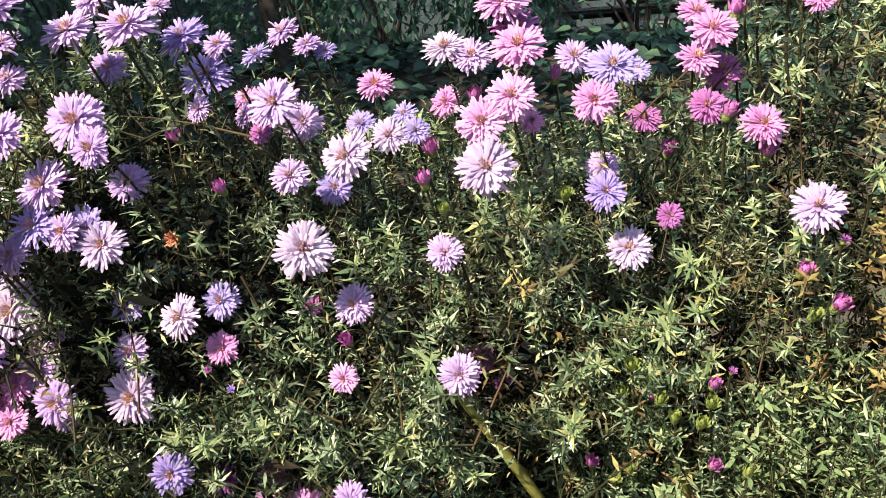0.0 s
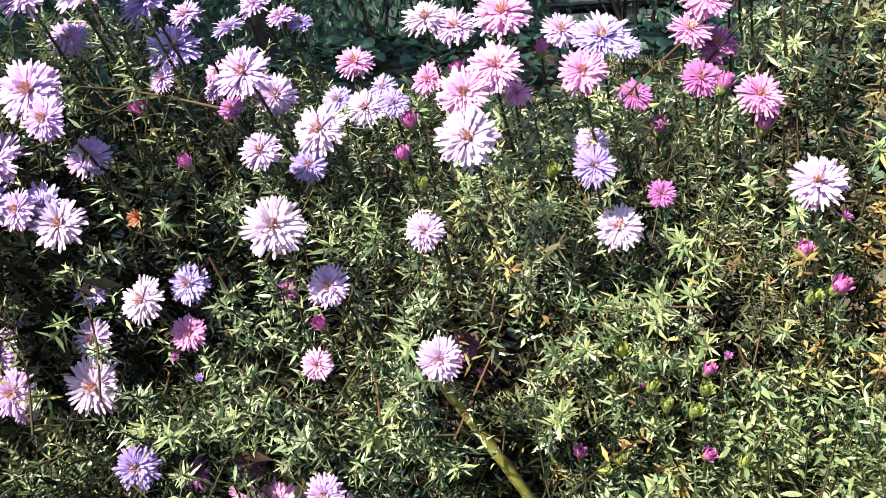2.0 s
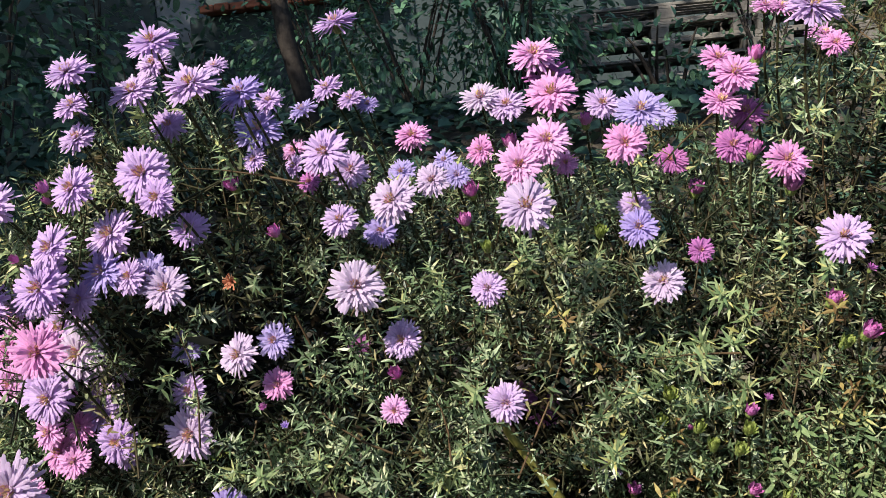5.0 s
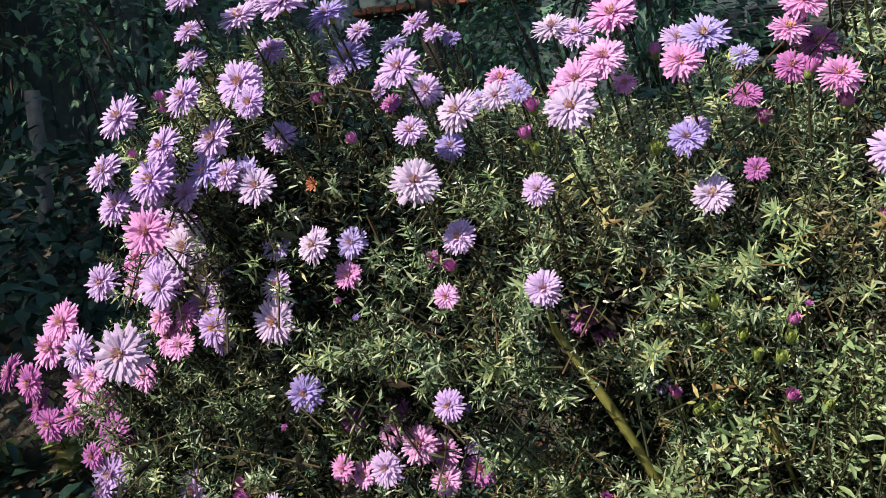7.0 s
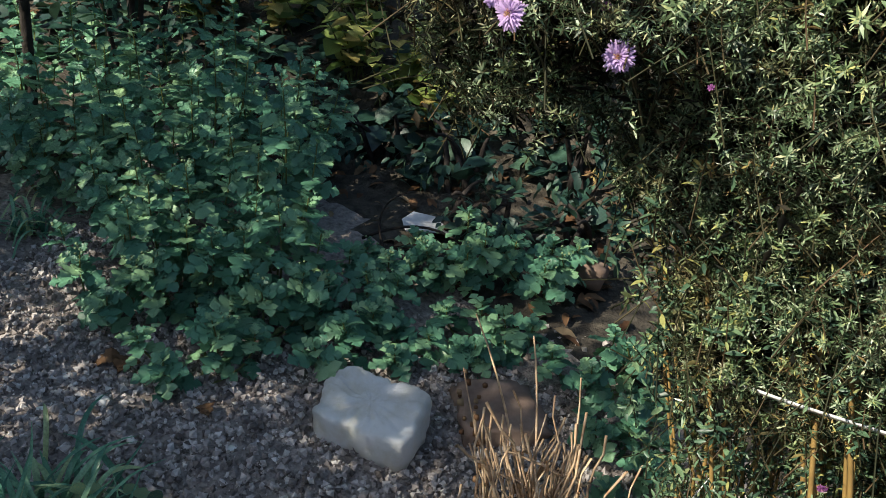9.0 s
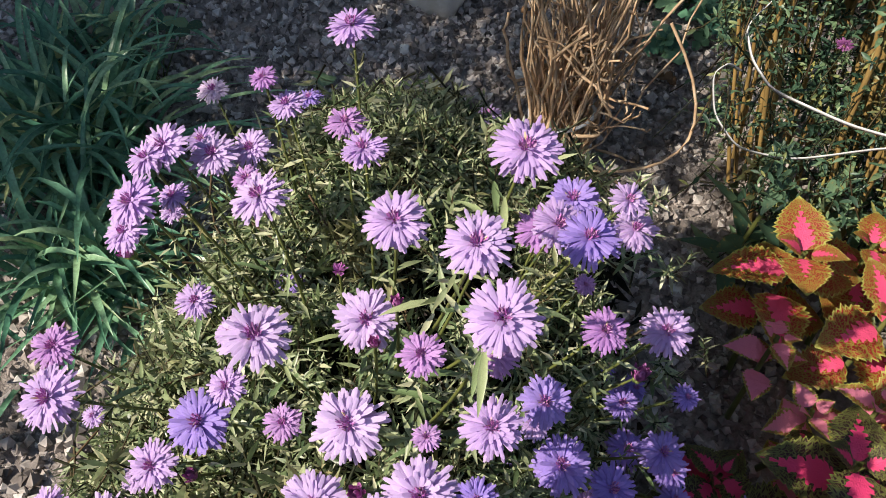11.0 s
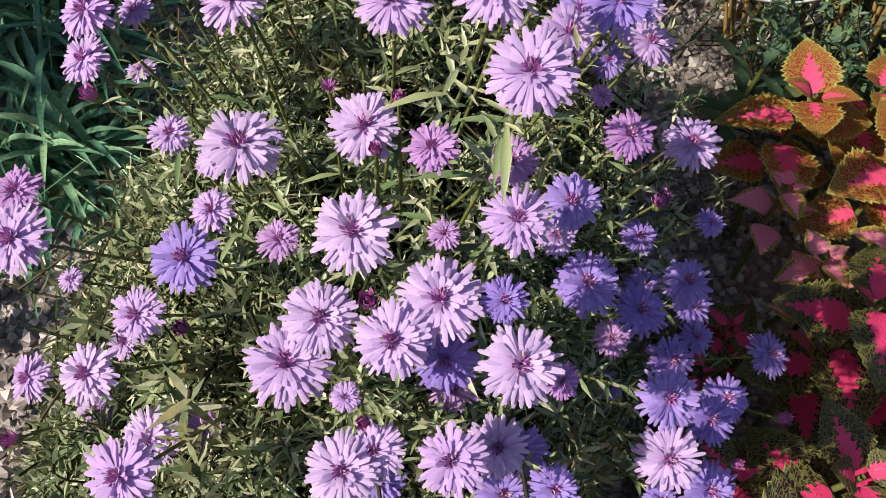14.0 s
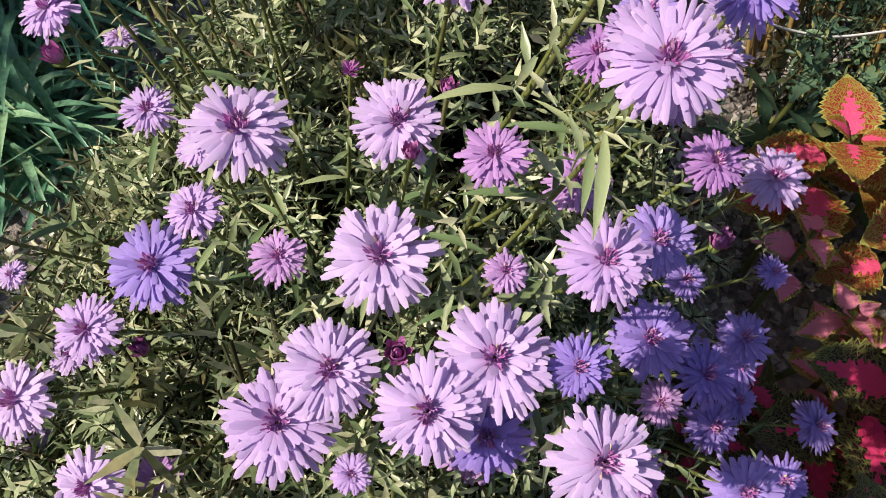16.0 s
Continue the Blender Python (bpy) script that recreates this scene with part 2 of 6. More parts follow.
P_MAUVE = petal_material("petal_mauve", (0.558, 0.296, 0.611), (0.647, 0.406, 0.707), (0.534, 0.265, 0.644))
P_MAGENTA = petal_material("petal_magenta", (0.508, 0.148, 0.441), (0.570, 0.199, 0.515), (0.497, 0.166, 0.497))
T_WHITE = petal_material("tall_petal_pale", (0.52, 0.34, 0.59), (0.67, 0.56, 0.72), (0.61, 0.48, 0.69))
T_LILAC = petal_material("tall_petal_lilac", (0.45, 0.26, 0.58), (0.68, 0.52, 0.77), (0.58, 0.40, 0.73))
# the tall aster's shaded heads get their blue cast by colour too
T_SHADE_VIOLET = petal_material("tall_petal_shade_violet", (0.403, 0.296, 0.618), (0.527, 0.452, 0.753), (0.400, 0.307, 0.688))
T_PINK = petal_material("tall_petal_pink", (0.64, 0.19, 0.47), (0.80, 0.48, 0.76), (0.74, 0.33, 0.63))
T_MAGENTA = petal_material("tall_petal_magenta", (0.484, 0.140, 0.409), (0.577, 0.223, 0.521), (0.502, 0.186, 0.502))
M_DISC_PALE = island_material("pale_disc", [(0.0, (0.62, 0.22, 0.40)), (0.3, (0.76, 0.42, 0.50)), (0.6, (0.84, 0.62, 0.34)), (1.0, (0.84, 0.70, 0.20))], 0.5, 400)
M_DISC = island_material("floret_disc", [(0.0, (0.50, 0.12, 0.46)), (0.5, (0.64, 0.26, 0.60)), (0.85, (0.74, 0.44, 0.70)), (1.0, (0.74, 0.6, 0.35))], 0.5, 400)
M_CALYX = island_material("bracts", [(0.0, (0.15, 0.22, 0.055)), (1.0, (0.31, 0.39, 0.11))], 0.55, 200)
M_BUD_GREEN = island_material("bud_green", [(0.0, (0.20, 0.28, 0.07)), (1.0, (0.40, 0.47, 0.13))], 0.55, 200)
M_BUD_PINK = island_material("bud_pink", [(0.0, (0.5, 0.1, 0.36)), (1.0, (0.62, 0.24, 0.56))], 0.5, 200)
M_DEAD = island_material("spent_floret", [(0.0, (0.42, 0.13, 0.07)), (1.0, (0.6, 0.3, 0.18))], 0.8, 200)
M_MUM_BUD = island_material("mum_bud", [(0.0, (0.12, 0.2, 0.1)), (1.0, (0.3, 0.38, 0.2))], 0.6, 200)
M_MUM = leaf_material("mum_leaf", [(0.0, (0.07, 0.19, 0.12)), (0.6, (0.14, 0.32, 0.19)), (1.0, (0.31, 0.49, 0.25))], 0.42, 0.22)
M_FRESH = leaf_material("fresh_leaf", [(0.0, (0.10, 0.17, 0.07)), (0.5, (0.24, 0.33, 0.15)), (1.0, (0.42, 0.47, 0.24))], 0.42, 0.2)
M_SOIL = grain_material("soil", [(0.25, (0.12, 0.103, 0.094)), (0.5, (0.33, 0.288, 0.264)), (0.75, (0.50, 0.447, 0.41))], 70, 0.95, 1.0, 0.009, 5)
M_CRUMB = island_material("soil_crumb", [(0.0, (0.13, 0.11, 0.10)), (0.4, (0.34, 0.295, 0.27)), (0.85, (0.56, 0.505, 0.47)), (1.0, (0.70, 0.66, 0.62))], 0.95, 130)
M_STONE = grain_material("pale_stone", [(0.26, (0.46, 0.40, 0.27)), (0.38, (0.70, 0.68, 0.60)), (0.55, (0.83, 0.83, 0.81)), (0.75, (0.90, 0.90, 0.90))], 13, 0.85, 0.9, 0.006)
M_STONE_B = grain_material("brown_stone", [(0.3, (0.16, 0.11, 0.085)), (0.7, (0.33, 0.24, 0.19))], 18, 0.9, 0.6, 0.005)
M_STRAW = grain_material("dry_stalk_skin", [(0.3, (0.30, 0.18, 0.10)), (0.5, (0.55, 0.39, 0.25)), (0.72, (0.72, 0.60, 0.44))], 55, 0.7, 0.5, 0.001, 7)
M_TAPE = grain_material("white_tape", [(0.3, (0.62, 0.62, 0.62)), (0.7, (0.78, 0.78, 0.78))], 60, 0.45, 0.2, 0.001)
M_GRASS = leaf_material("strap_leaf", [(0.0, (0.07, 0.20, 0.13)), (0.6, (0.18, 0.38, 0.23)), (0.9, (0.30, 0.48, 0.27)), (1.0, (0.40, 0.44, 0.2))], 0.3, 0.22)
M_LITTER = island_material("dead_leaf", [(0.0, (0.08, 0.04, 0.022)), (0.6, (0.17, 0.095, 0.05)), (1.0, (0.3, 0.22, 0.13))], 0.8, 50)
M_PINE = leaf_material("pine_needle", [(0.0, (0.10, 0.27, 0.03)), (0.7, (0.25, 0.45, 0.06)), (1.0, (0.5, 0.52, 0.1))], 0.45, 0.25)
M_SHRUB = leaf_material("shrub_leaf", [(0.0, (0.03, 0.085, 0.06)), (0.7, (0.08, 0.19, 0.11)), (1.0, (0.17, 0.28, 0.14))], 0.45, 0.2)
# shaded copy of the shrub leaf: deep shade darkens its colour
M_SHRUB_SHADE = leaf_material("shrub_shade_leaf", [(0.0, (0.014, 0.036, 0.030)), (0.7, (0.034, 0.088, 0.062)), (1.0, (0.09, 0.16, 0.09))], 0.45, 0.15)
M_BARK = grain_material("bark", [(0.3, (0.018, 0.016, 0.015)), (0.7, (0.062, 0.052, 0.046))], 30, 0.9, 0.9, 0.01)
M_PALLET = grain_material("weathered_wood", [(0.3, (0.10, 0.096, 0.09)), (0.7, (0.26, 0.245, 0.225))], 14, 0.85, 0.5, 0.003)
M_WALL = grain_material("plaster", [(0.3, (0.20, 0.22, 0.25)), (0.7, (0.30, 0.32, 0.35))], 6, 0.9, 0.3, 0.01)
M_ROOF = grain_material("roof_tile", [(0.3, (0.2, 0.07, 0.045)), (0.7, (0.34, 0.13, 0.08))], 10, 0.8, 0.5, 0.01)
# bank earth, darkened to hold the shade behind the bed
M_BANK_SHADE = grain_material("bank_earth_shade", [(0.25, (0.028, 0.025, 0.022)), (0.5, (0.075, 0.066, 0.054)), (0.75, (0.15, 0.13, 0.10))], 22, 0.95, 1.0, 0.02, 1.3)
M_COLEUS = coleus_material("coleus_bright", (0.80, 0.09, 0.22), (0.30, 0.02, 0.02), (0.30, 0.22, 0.04), (0.40, 0.38, 0.09), 0.91, 0.34, 0.34)
M_COLEUS_P = coleus_material("coleus_pink", (0.84, 0.26, 0.38), (0.34, 0.03, 0.04), (0.36, 0.34, 0.06), (0.46, 0.46, 0.1), 0.90, 0.8, 0.4)
M_COLEUS_D = coleus_material("coleus_dark", (0.72, 0.05, 0.17), (0.030, 0.006, 0.008), (0.12, 0.13, 0.035), (0.26, 0.27, 0.06), 0.965, 0.44, 0.28)

# ---- mesh tools ----
rng = np.random.default_rng(7)


class Geo:
    """Collects vertices, faces and UVs, and turns them into one mesh."""

    def __init__(self):
        self.v, self.f, self.u, self.n = [], [], [], 0

    def add(self, v, f, u=None):
        v = np.asarray(v, float)
        self.v.append(v)
        self.u.append(np.zeros((len(v), 2)) if u is None else np.asarray(u, float))
        self.f.append(np.asarray(f, int) + self.n)
        self.n += len(v)
        return self

    def many(self, tv, tf, tu, turn, place):
        """One copy of the template for every turn (N x 3 x 3, columns are its axes) and place (N x 3)."""
        count, size = len(place), len(tv)
        v = np.einsum("nij,vj->nvi", turn, tv) + place[:, None, :]
        f = (np.asarray(tf)[None] + (np.arange(count) * size)[:, None, None]).reshape(-1, len(tf[0]))
        return self.add(v.reshape(-1, 3), f, np.tile(tu, (count, 1)))

    def mesh(self, name, mat, smooth=True):
        v, u = np.concatenate(self.v), np.concatenate(self.u)
        me = bpy.data.meshes.new(name)
        loops = np.concatenate([f.ravel() for f in self.f])
        sizes = np.concatenate([np.full(len(f), f.shape[1]) for f in self.f])
        me.vertices.add(len(v))
        me.vertices.foreach_set("co", v.ravel())
        me.loops.add(len(loops))
        me.loops.foreach_set("vertex_index", loops)
        me.polygons.add(len(sizes))
        me.polygons.foreach_set("loop_start", np.concatenate([[0], np.cumsum(sizes)[:-1]]))
        me.update(calc_edges=True)
        lay = me.uv_layers.new(name="UVMap")
        lay.data.foreach_set("uv", u[loops].ravel())
        me.polygons.foreach_set("use_smooth", np.full(len(sizes), smooth))
        me.materials.append(mat)
        me.validate()
        return me


def unit(a):
    return a / np.maximum(np.linalg.norm(a, axis=-1, keepdims=True), 1e-9)


def frames(along, up):
    """Turns whose y axis runs along, and whose z axis is as near to up as can be."""
    y = unit(along)
    x = unit(np.cross(y, up))
    z = np.cross(x, y)
    return np.stack([x, y, z], axis=-1)


def strip(widths, across=3, fold=0.25, droop=0.2, cup=0.0):
    """A leaf or petal of length 1 along y: widths is a list of (v, half width, forward sweep)."""
    v, u = [], []
    for t, w, sweep in widths:
        for i in range(across):
            s = -1 + 2 * i / (across - 1)
            v.append((s * w, t + sweep * abs(s), fold * abs(s) * w - droop * t * t + cup * s * s * w))
            u.append((0.5 + 0.5 * s, t))
    f = [(r * across + i, r * across + i + 1, (r + 1) * across + i + 1, (r + 1) * across + i) for r in range(len(widths) - 1) for i in range(across - 1)]
    return np.array(v), f, np.array(u)


def tube(points, radii, sides=6, cap=True):
    p = np.asarray(points, float)
    r = np.broadcast_to(np.asarray(radii, float), (len(p),))
    d = np.gradient(p, axis=0)
    fr = frames(d, np.tile([0.31, 0.22, 0.92], (len(p), 1)) + 1e-4)
    a = np.arange(sides) * 2 * np.pi / sides
    ring = np.stack([np.cos(a), np.zeros(sides), np.sin(a)], -1)
    v = np.einsum("nij,sj->nsi", fr, ring) * r[:, None, None] + p[:, None, :]
    f = [(k * sides + i, k * sides + (i + 1) % sides, (k + 1) * sides + (i + 1) % sides, (k + 1) * sides + i) for k in range(len(p) - 1) for i in range(sides)]
    return v.reshape(-1, 3), f


def curve(a, b, bend, count=8):
    """Points from a to b along an arc that is pushed by bend at its middle."""
    t = np.linspace(0, 1, count)[:, None]
    return (1 - t) * np.asarray(a, float) + t * np.asarray(b, float) + 4 * t * (1 - t) * np.asarray(bend, float)


def thing(name, at, label, category, group="", kind=""):
    ob = new(name)
    ob.empty_display_size = 0.05
    ob.location = at
    return tagged(ob, label, category, group, kind)


def part(name, me, parent, label="", m=None, kind=""):
    """A mesh laid in world places under a thing, or at the pose m in its parent's own space."""
    ob = new(name, me)
    ob.parent = parent
    if m is None:
        ob.matrix_parent_inverse = Matrix.Translation(parent.location).inverted()
    else:
        ob.matrix_basis = m
    return tagged(ob, label, kind=kind)


def rock(size, seed, squash=(1, 1, 1), rings=12, sides=18, rough=0.22, square=0.75):
    r = np.random.default_rng(seed)
    v = []
    off = r.uniform(0, 50, 3)
    for i in range(rings + 1):
        th = math.pi * i / rings
        for j in range(sides):
            ph = 2 * math.pi * j / sides
            d = Vector((math.sin(th) * math.cos(ph), math.sin(th) * math.sin(ph), math.cos(th)))
            # flattened faces, as in broken stone
            box = 1 / max(abs(d.x), abs(d.y), abs(d.z)) ** square
            k = box * (1 + rough * noise.noise(d * 1.7 + Vector(off)) + rough * 0.4 * noise.noise(d * 5 + Vector(off)))
            v.append((d.x * k * squash[0] * size, d.y * k * squash[1] * size, d.z * k * squash[2] * size))
    f = [(i * sides + j, i * sides + (j + 1) % sides, (i + 1) * sides + (j + 1) % sides, (i + 1) * sides + j) for i in range(rings) for j in range(sides)]
    return np.array(v), f

# ---- ground ----


def ground_height(x, y):
    """Level bed in front, a bank that rises behind it to a higher yard, and small unevenness."""
    k = np.clip((y - 1.7 + 0.12 * x) / 2.9, 0, 1)
    rise = 1.42 * k * k * (3 - 2 * k)
    return rise + 0.012 * np.sin(x * 5.1 + 1.3 * y) * np.cos(y * 4.3) + 0.006 * np.sin(13 * x) * np.sin(11 * y + 2)


def build_ground():
    near = np.unique(np.concatenate([np.linspace(-1.6, 1.2, 113), np.linspace(-6, -1.6, 30), np.linspace(1.2, 6, 30), [-400, -120, -40, -15, 15, 40, 120, 400]]))
    deep = np.unique(np.concatenate([np.linspace(-0.6, 1.6, 89), np.linspace(1.6, 7, 50), np.linspace(-4, -0.6, 14), [-400, -120, -40, -12, 10, 15, 40, 120, 400]]))
    gx, gy = np.meshgrid(near, deep)
    z = ground_height(np.clip(gx, -20, 20), gy)
    lump = np.array([[0.014 * noise.noise((a * 9, b * 9, 0)) + 0.016 * noise.noise((a * 34, b * 34, 3)) if abs(a) < 3 and abs(b) < 4 else 0 for a, b in zip(ra, rb)] for ra, rb in zip(gx, gy)])
    v = np.stack([gx, gy, z + lump - 0.004], -1).reshape(-1, 3)
    w = len(near)
    f = [(j * w + i, j * w + i + 1, (j + 1) * w + i + 1, (j + 1) * w + i) for j in range(len(deep) - 1) for i in range(w - 1)]
    me = Geo().add(v, f).mesh("ground", M_SOIL)
    # darker earth past the bed stands for shade and cuts bounced light
    me.materials.append(M_BANK_SHADE)
    me.polygons.foreach_set("material_index", np.array([1 if deep[k // (w - 1)] + 0.3 * near[k % (w - 1)] > 1.32 or abs(near[k % (w - 1)] + 0.4) > 1.6 or deep[k // (w - 1)] < -0.8 else 0 for k in range(len(f))]))
    ob = new("ground", me)
    tagged(ob, "bare crumbly grey-brown garden soil rising to a bank", "ground", kind="structure")
    return ob


ground = build_ground()


def soil_at(x, y):
    lump = 0.014 * noise.noise((x * 9, y * 9, 0)) + 0.016 * noise.noise((x * 34, y * 34, 3))
    return float(ground_height(np.float64(x), np.float64(y))) + lump - 0.004


def build_crumbs():
    """Crumbs and small gravel on the bed."""
    g = Geo()
    base = np.array([(1, 0, 0), (-1, 0, 0), (0, 1, 0), (0, -1, 0), (0, 0, 1), (0, 0, -1)], float)
    f = [(0, 2, 4), (2, 1, 4), (1, 3, 4), (3, 0, 4), (2, 0, 5), (1, 2, 5), (3, 1, 5), (0, 3, 5)]
    for variant in range(8):
        tv = base * rng.uniform(0.7, 1.2, (6, 1)) + rng.normal(0, 0.14, (6, 3))
        count = 6400
        x, y = rng.uniform(-1.45, 0.46, count), rng.uniform(-0.3, 1.25, count)
        far = rng.random(count) < 0.12
        x, y = np.where(far, rng.uniform(-1.9, 0.8, count), x), np.where(far, rng.uniform(-0.5, 1.5, count), y)
        z = np.array([soil_at(a, b) for a, b in zip(x, y)])
        size = 0.0024 + 0.0075 * rng.random(count) ** 2.0
        turn = frames(rng.normal(size=(count, 3)), rng.normal(size=(count, 3))) * size[:, None, None]
        g.many(tv, f, np.zeros((6, 2)), turn, np.stack([x, y, z + size * 0.65], -1))
    ob = new("soil_crumbs", g.mesh("soil_crumbs", M_CRUMB, False))
    tagged(ob, "loose grey-brown soil crumbs and gravel on the bed", "gravel", kind="stuff")


build_crumbs()

# ---- flower heads ----
PETALS = {"pale": P_WHITE, "lilac": P_LILAC, "violet": P_SHADE_VIOLET, "pink": P_PINK, "mauve": P_MAUVE, "magenta": P_MAGENTA}


def petal_mesh(name, mat, seed, half=False, broad=0.98):
    """A double aster head of radius 1 facing +z: three rows of strap-shaped ray florets."""
    r = np.random.default_rng(seed)
    g = Geo()
    if broad > 1:
        # broad florets with ragged blunt ends, arching over
        tv, tf, tu = strip([(0.0, 0.022, 0), (0.3, 0.046, 0), (0.7, 0.063, 0), (0.92, 0.055, 0), (1.0, 0.028, 0.01)], 3, -0.35, 0.2)
        rows = [(42, 1.0, 2, 8), (38, 0.93, 10, 9), (32, 0.80, 19, 10), (22, 0.56, 34, 12)]
    else:
        tv, tf, tu = strip([(0.0, 0.02, 0), (0.35, 0.042, 0), (0.75, 0.060, 0), (0.93, 0.054, -0.01), (1.0, 0.027, -0.02)], 3, -0.35, 0.16)
        rows = [(46, 1.0, 4, 8), (44, 0.95, 13, 9), (38, 0.84, 23, 11), (26, 0.63, 37, 12), (14, 0.42, 54, 13)]
    if half:
        rows = [(18, 0.85, 52, 8), (16, 0.75, 64, 7), (12, 0.55, 74, 6)]
    for count, length, lift, spread in rows:
        a = (np.arange(count) + r.uniform(0, 1) + r.normal(0, 0.16, count)) * 2 * np.pi / count
        e = np.radians(lift + r.normal(0, spread, count))
        d = np.stack([np.cos(a) * np.cos(e), np.sin(a) * np.cos(e), np.sin(e)], -1)
        ln = length * r.uniform(0.76, 1.1, count)
        turn = frames(d, np.tile([0, 0, 1.0], (count, 1)) + r.normal(0, 0.22, (count, 3)))
        scale = np.stack([broad * r.uniform(0.85, 1.25, count), ln, np.where(r.random(count) < 0.15, 1.8, 1.0) * ln], -1)
        g.many(tv, tf, tu, turn * scale[:, None, :], d * 0.05 + np.array([0, 0, 0.02]))
    return g.mesh(name, mat)


def disc_mesh(name, seed, mat):
    r = np.random.default_rng(seed)
    g = Geo()
    tv, tf, tu = strip([(0, 0.07, 0), (0.6, 0.13, 0), (1.0, 0.05, 0)], 3, 0.6, -0.1)
    count = 44
    k = np.arange(count)
    rad = 0.18 * np.sqrt((k + 0.5) / count)
    a = k * 2.39996
    place = np.stack([rad * np.cos(a), rad * np.sin(a), np.full(count, 0.11)], -1)
    d = np.stack([rad * np.cos(a) * 1.8, rad * np.sin(a) * 1.8, np.full(count, 1.0)], -1) + r.normal(0, 0.12, (count, 3))
    g.many(tv, tf, tu, frames(d, r.normal(size=(count, 3))) * (0.27 * r.uniform(0.6, 1.2, count))[:, None, None], place)
    return g.mesh(name, mat)


def calyx_mesh(name, seed, closed=False):
    """The green cup of bracts under a head, of the head's radius 1."""
    r = np.random.default_rng(seed)
    g = Geo()
    prof = [(-0.52, 0.05), (-0.46, 0.17), (-0.3, 0.25), (-0.12, 0.26), (0.0, 0.2)]
    sides = 10
    v = [(q * math.cos(2 * math.pi * i / sides), q * math.sin(2 * math.pi * i / sides), z) for z, q in prof for i in range(sides)]
    f = [(k * sides + i, k * sides + (i + 1) % sides, (k + 1) * sides + (i + 1) % sides, (k + 1) * sides + i) for k in range(len(prof) - 1) for i in range(sides)]
    g.add(v, f)
    tv, tf, tu = strip([(0, 0.16, 0), (0.5, 0.15, 0), (1.0, 0.02, 0)], 3, 0.2, -0.25)
    for lift, count, z in ((62, 9, -0.42), (72, 9, -0.3), (55, 8, -0.2)):
        a = (np.arange(count) + r.random()) * 2 * np.pi / count
        e = np.radians(lift + r.normal(0, 9, count))
        d = np.stack([np.cos(a) * np.cos(e), np.sin(a) * np.cos(e), np.sin(e)], -1)
        g.many(tv, tf, tu, frames(d, np.stack([-np.cos(a), -np.sin(a), 0 * a], -1)) * 0.34, np.stack([0.22 * np.cos(a), 0.22 * np.sin(a), np.full(count, z)], -1))
    return g.mesh(name, M_CALYX)


def bud_mesh(name, mat, seed):
    """A closed bud of radius 1: overlapping narrow tips drawn together."""
    r = np.random.default_rng(seed)
    g = Geo()
    tv, tf, tu = strip([(0, 0.16, 0), (0.45, 0.2, 0), (0.8, 0.15, 0), (1.0, 0.03, 0)], 3, -0.4, 0.32)
    for lift, count, ln, rad in ((58, 12, 1.35, 0.55), (70, 10, 1.5, 0.45), (80, 8, 1.55, 0.3)):
        a = (np.arange(count) + r.random()) * 2 * np.pi / count
        e = np.radians(lift + r.normal(0, 7, count))
        d = np.stack([np.cos(a) * np.cos(e), np.sin(a) * np.cos(e), np.sin(e)], -1)
        g.many(tv, tf, tu, frames(d, np.stack([np.cos(a), np.sin(a), 0 * a + 0.6], -1)) * ln, np.stack([rad * np.cos(a), rad * np.sin(a), 0 * a - 0.5], -1))
    return g.mesh(name, mat)


TALL_PETALS = {"pale": T_WHITE, "lilac": T_LILAC, "violet": T_SHADE_VIOLET, "pink": T_PINK, "magenta": T_MAGENTA}
HEADS = {c: [petal_mesh(f"petals_{c}", m, 11 + 7 * k + i) for i in range(5)] for k, (c, m) in enumerate(TALL_PETALS.items())}
BROAD_HEADS = {c: [petal_mesh(f"broad_petals_{c}", m, 61 + 7 * k + i, False, 1.08) for i in range(5)] for k, (c, m) in enumerate(PETALS.items())}
HALF = {c: [petal_mesh(f"young_petals_{c}", PETALS[c], 91 + i, True) for i in range(2)] for c in ("magenta", "violet")}
DISCS = [disc_mesh("disc", 200 + i, M_DISC) for i in range(4)]
PALE_DISCS = [disc_mesh("disc", 205 + i, M_DISC_PALE) for i in range(4)]
CUPS = [calyx_mesh("calyx", 220 + i) for i in range(3)]
BUDS = {"pink": bud_mesh("bud_tips", M_BUD_PINK, 240), "green": bud_mesh("bud_green", M_BUD_GREEN, 241)}
SPENT = petal_mesh("spent_petals", M_DEAD, 250, True)
frnd = random.Random(5)


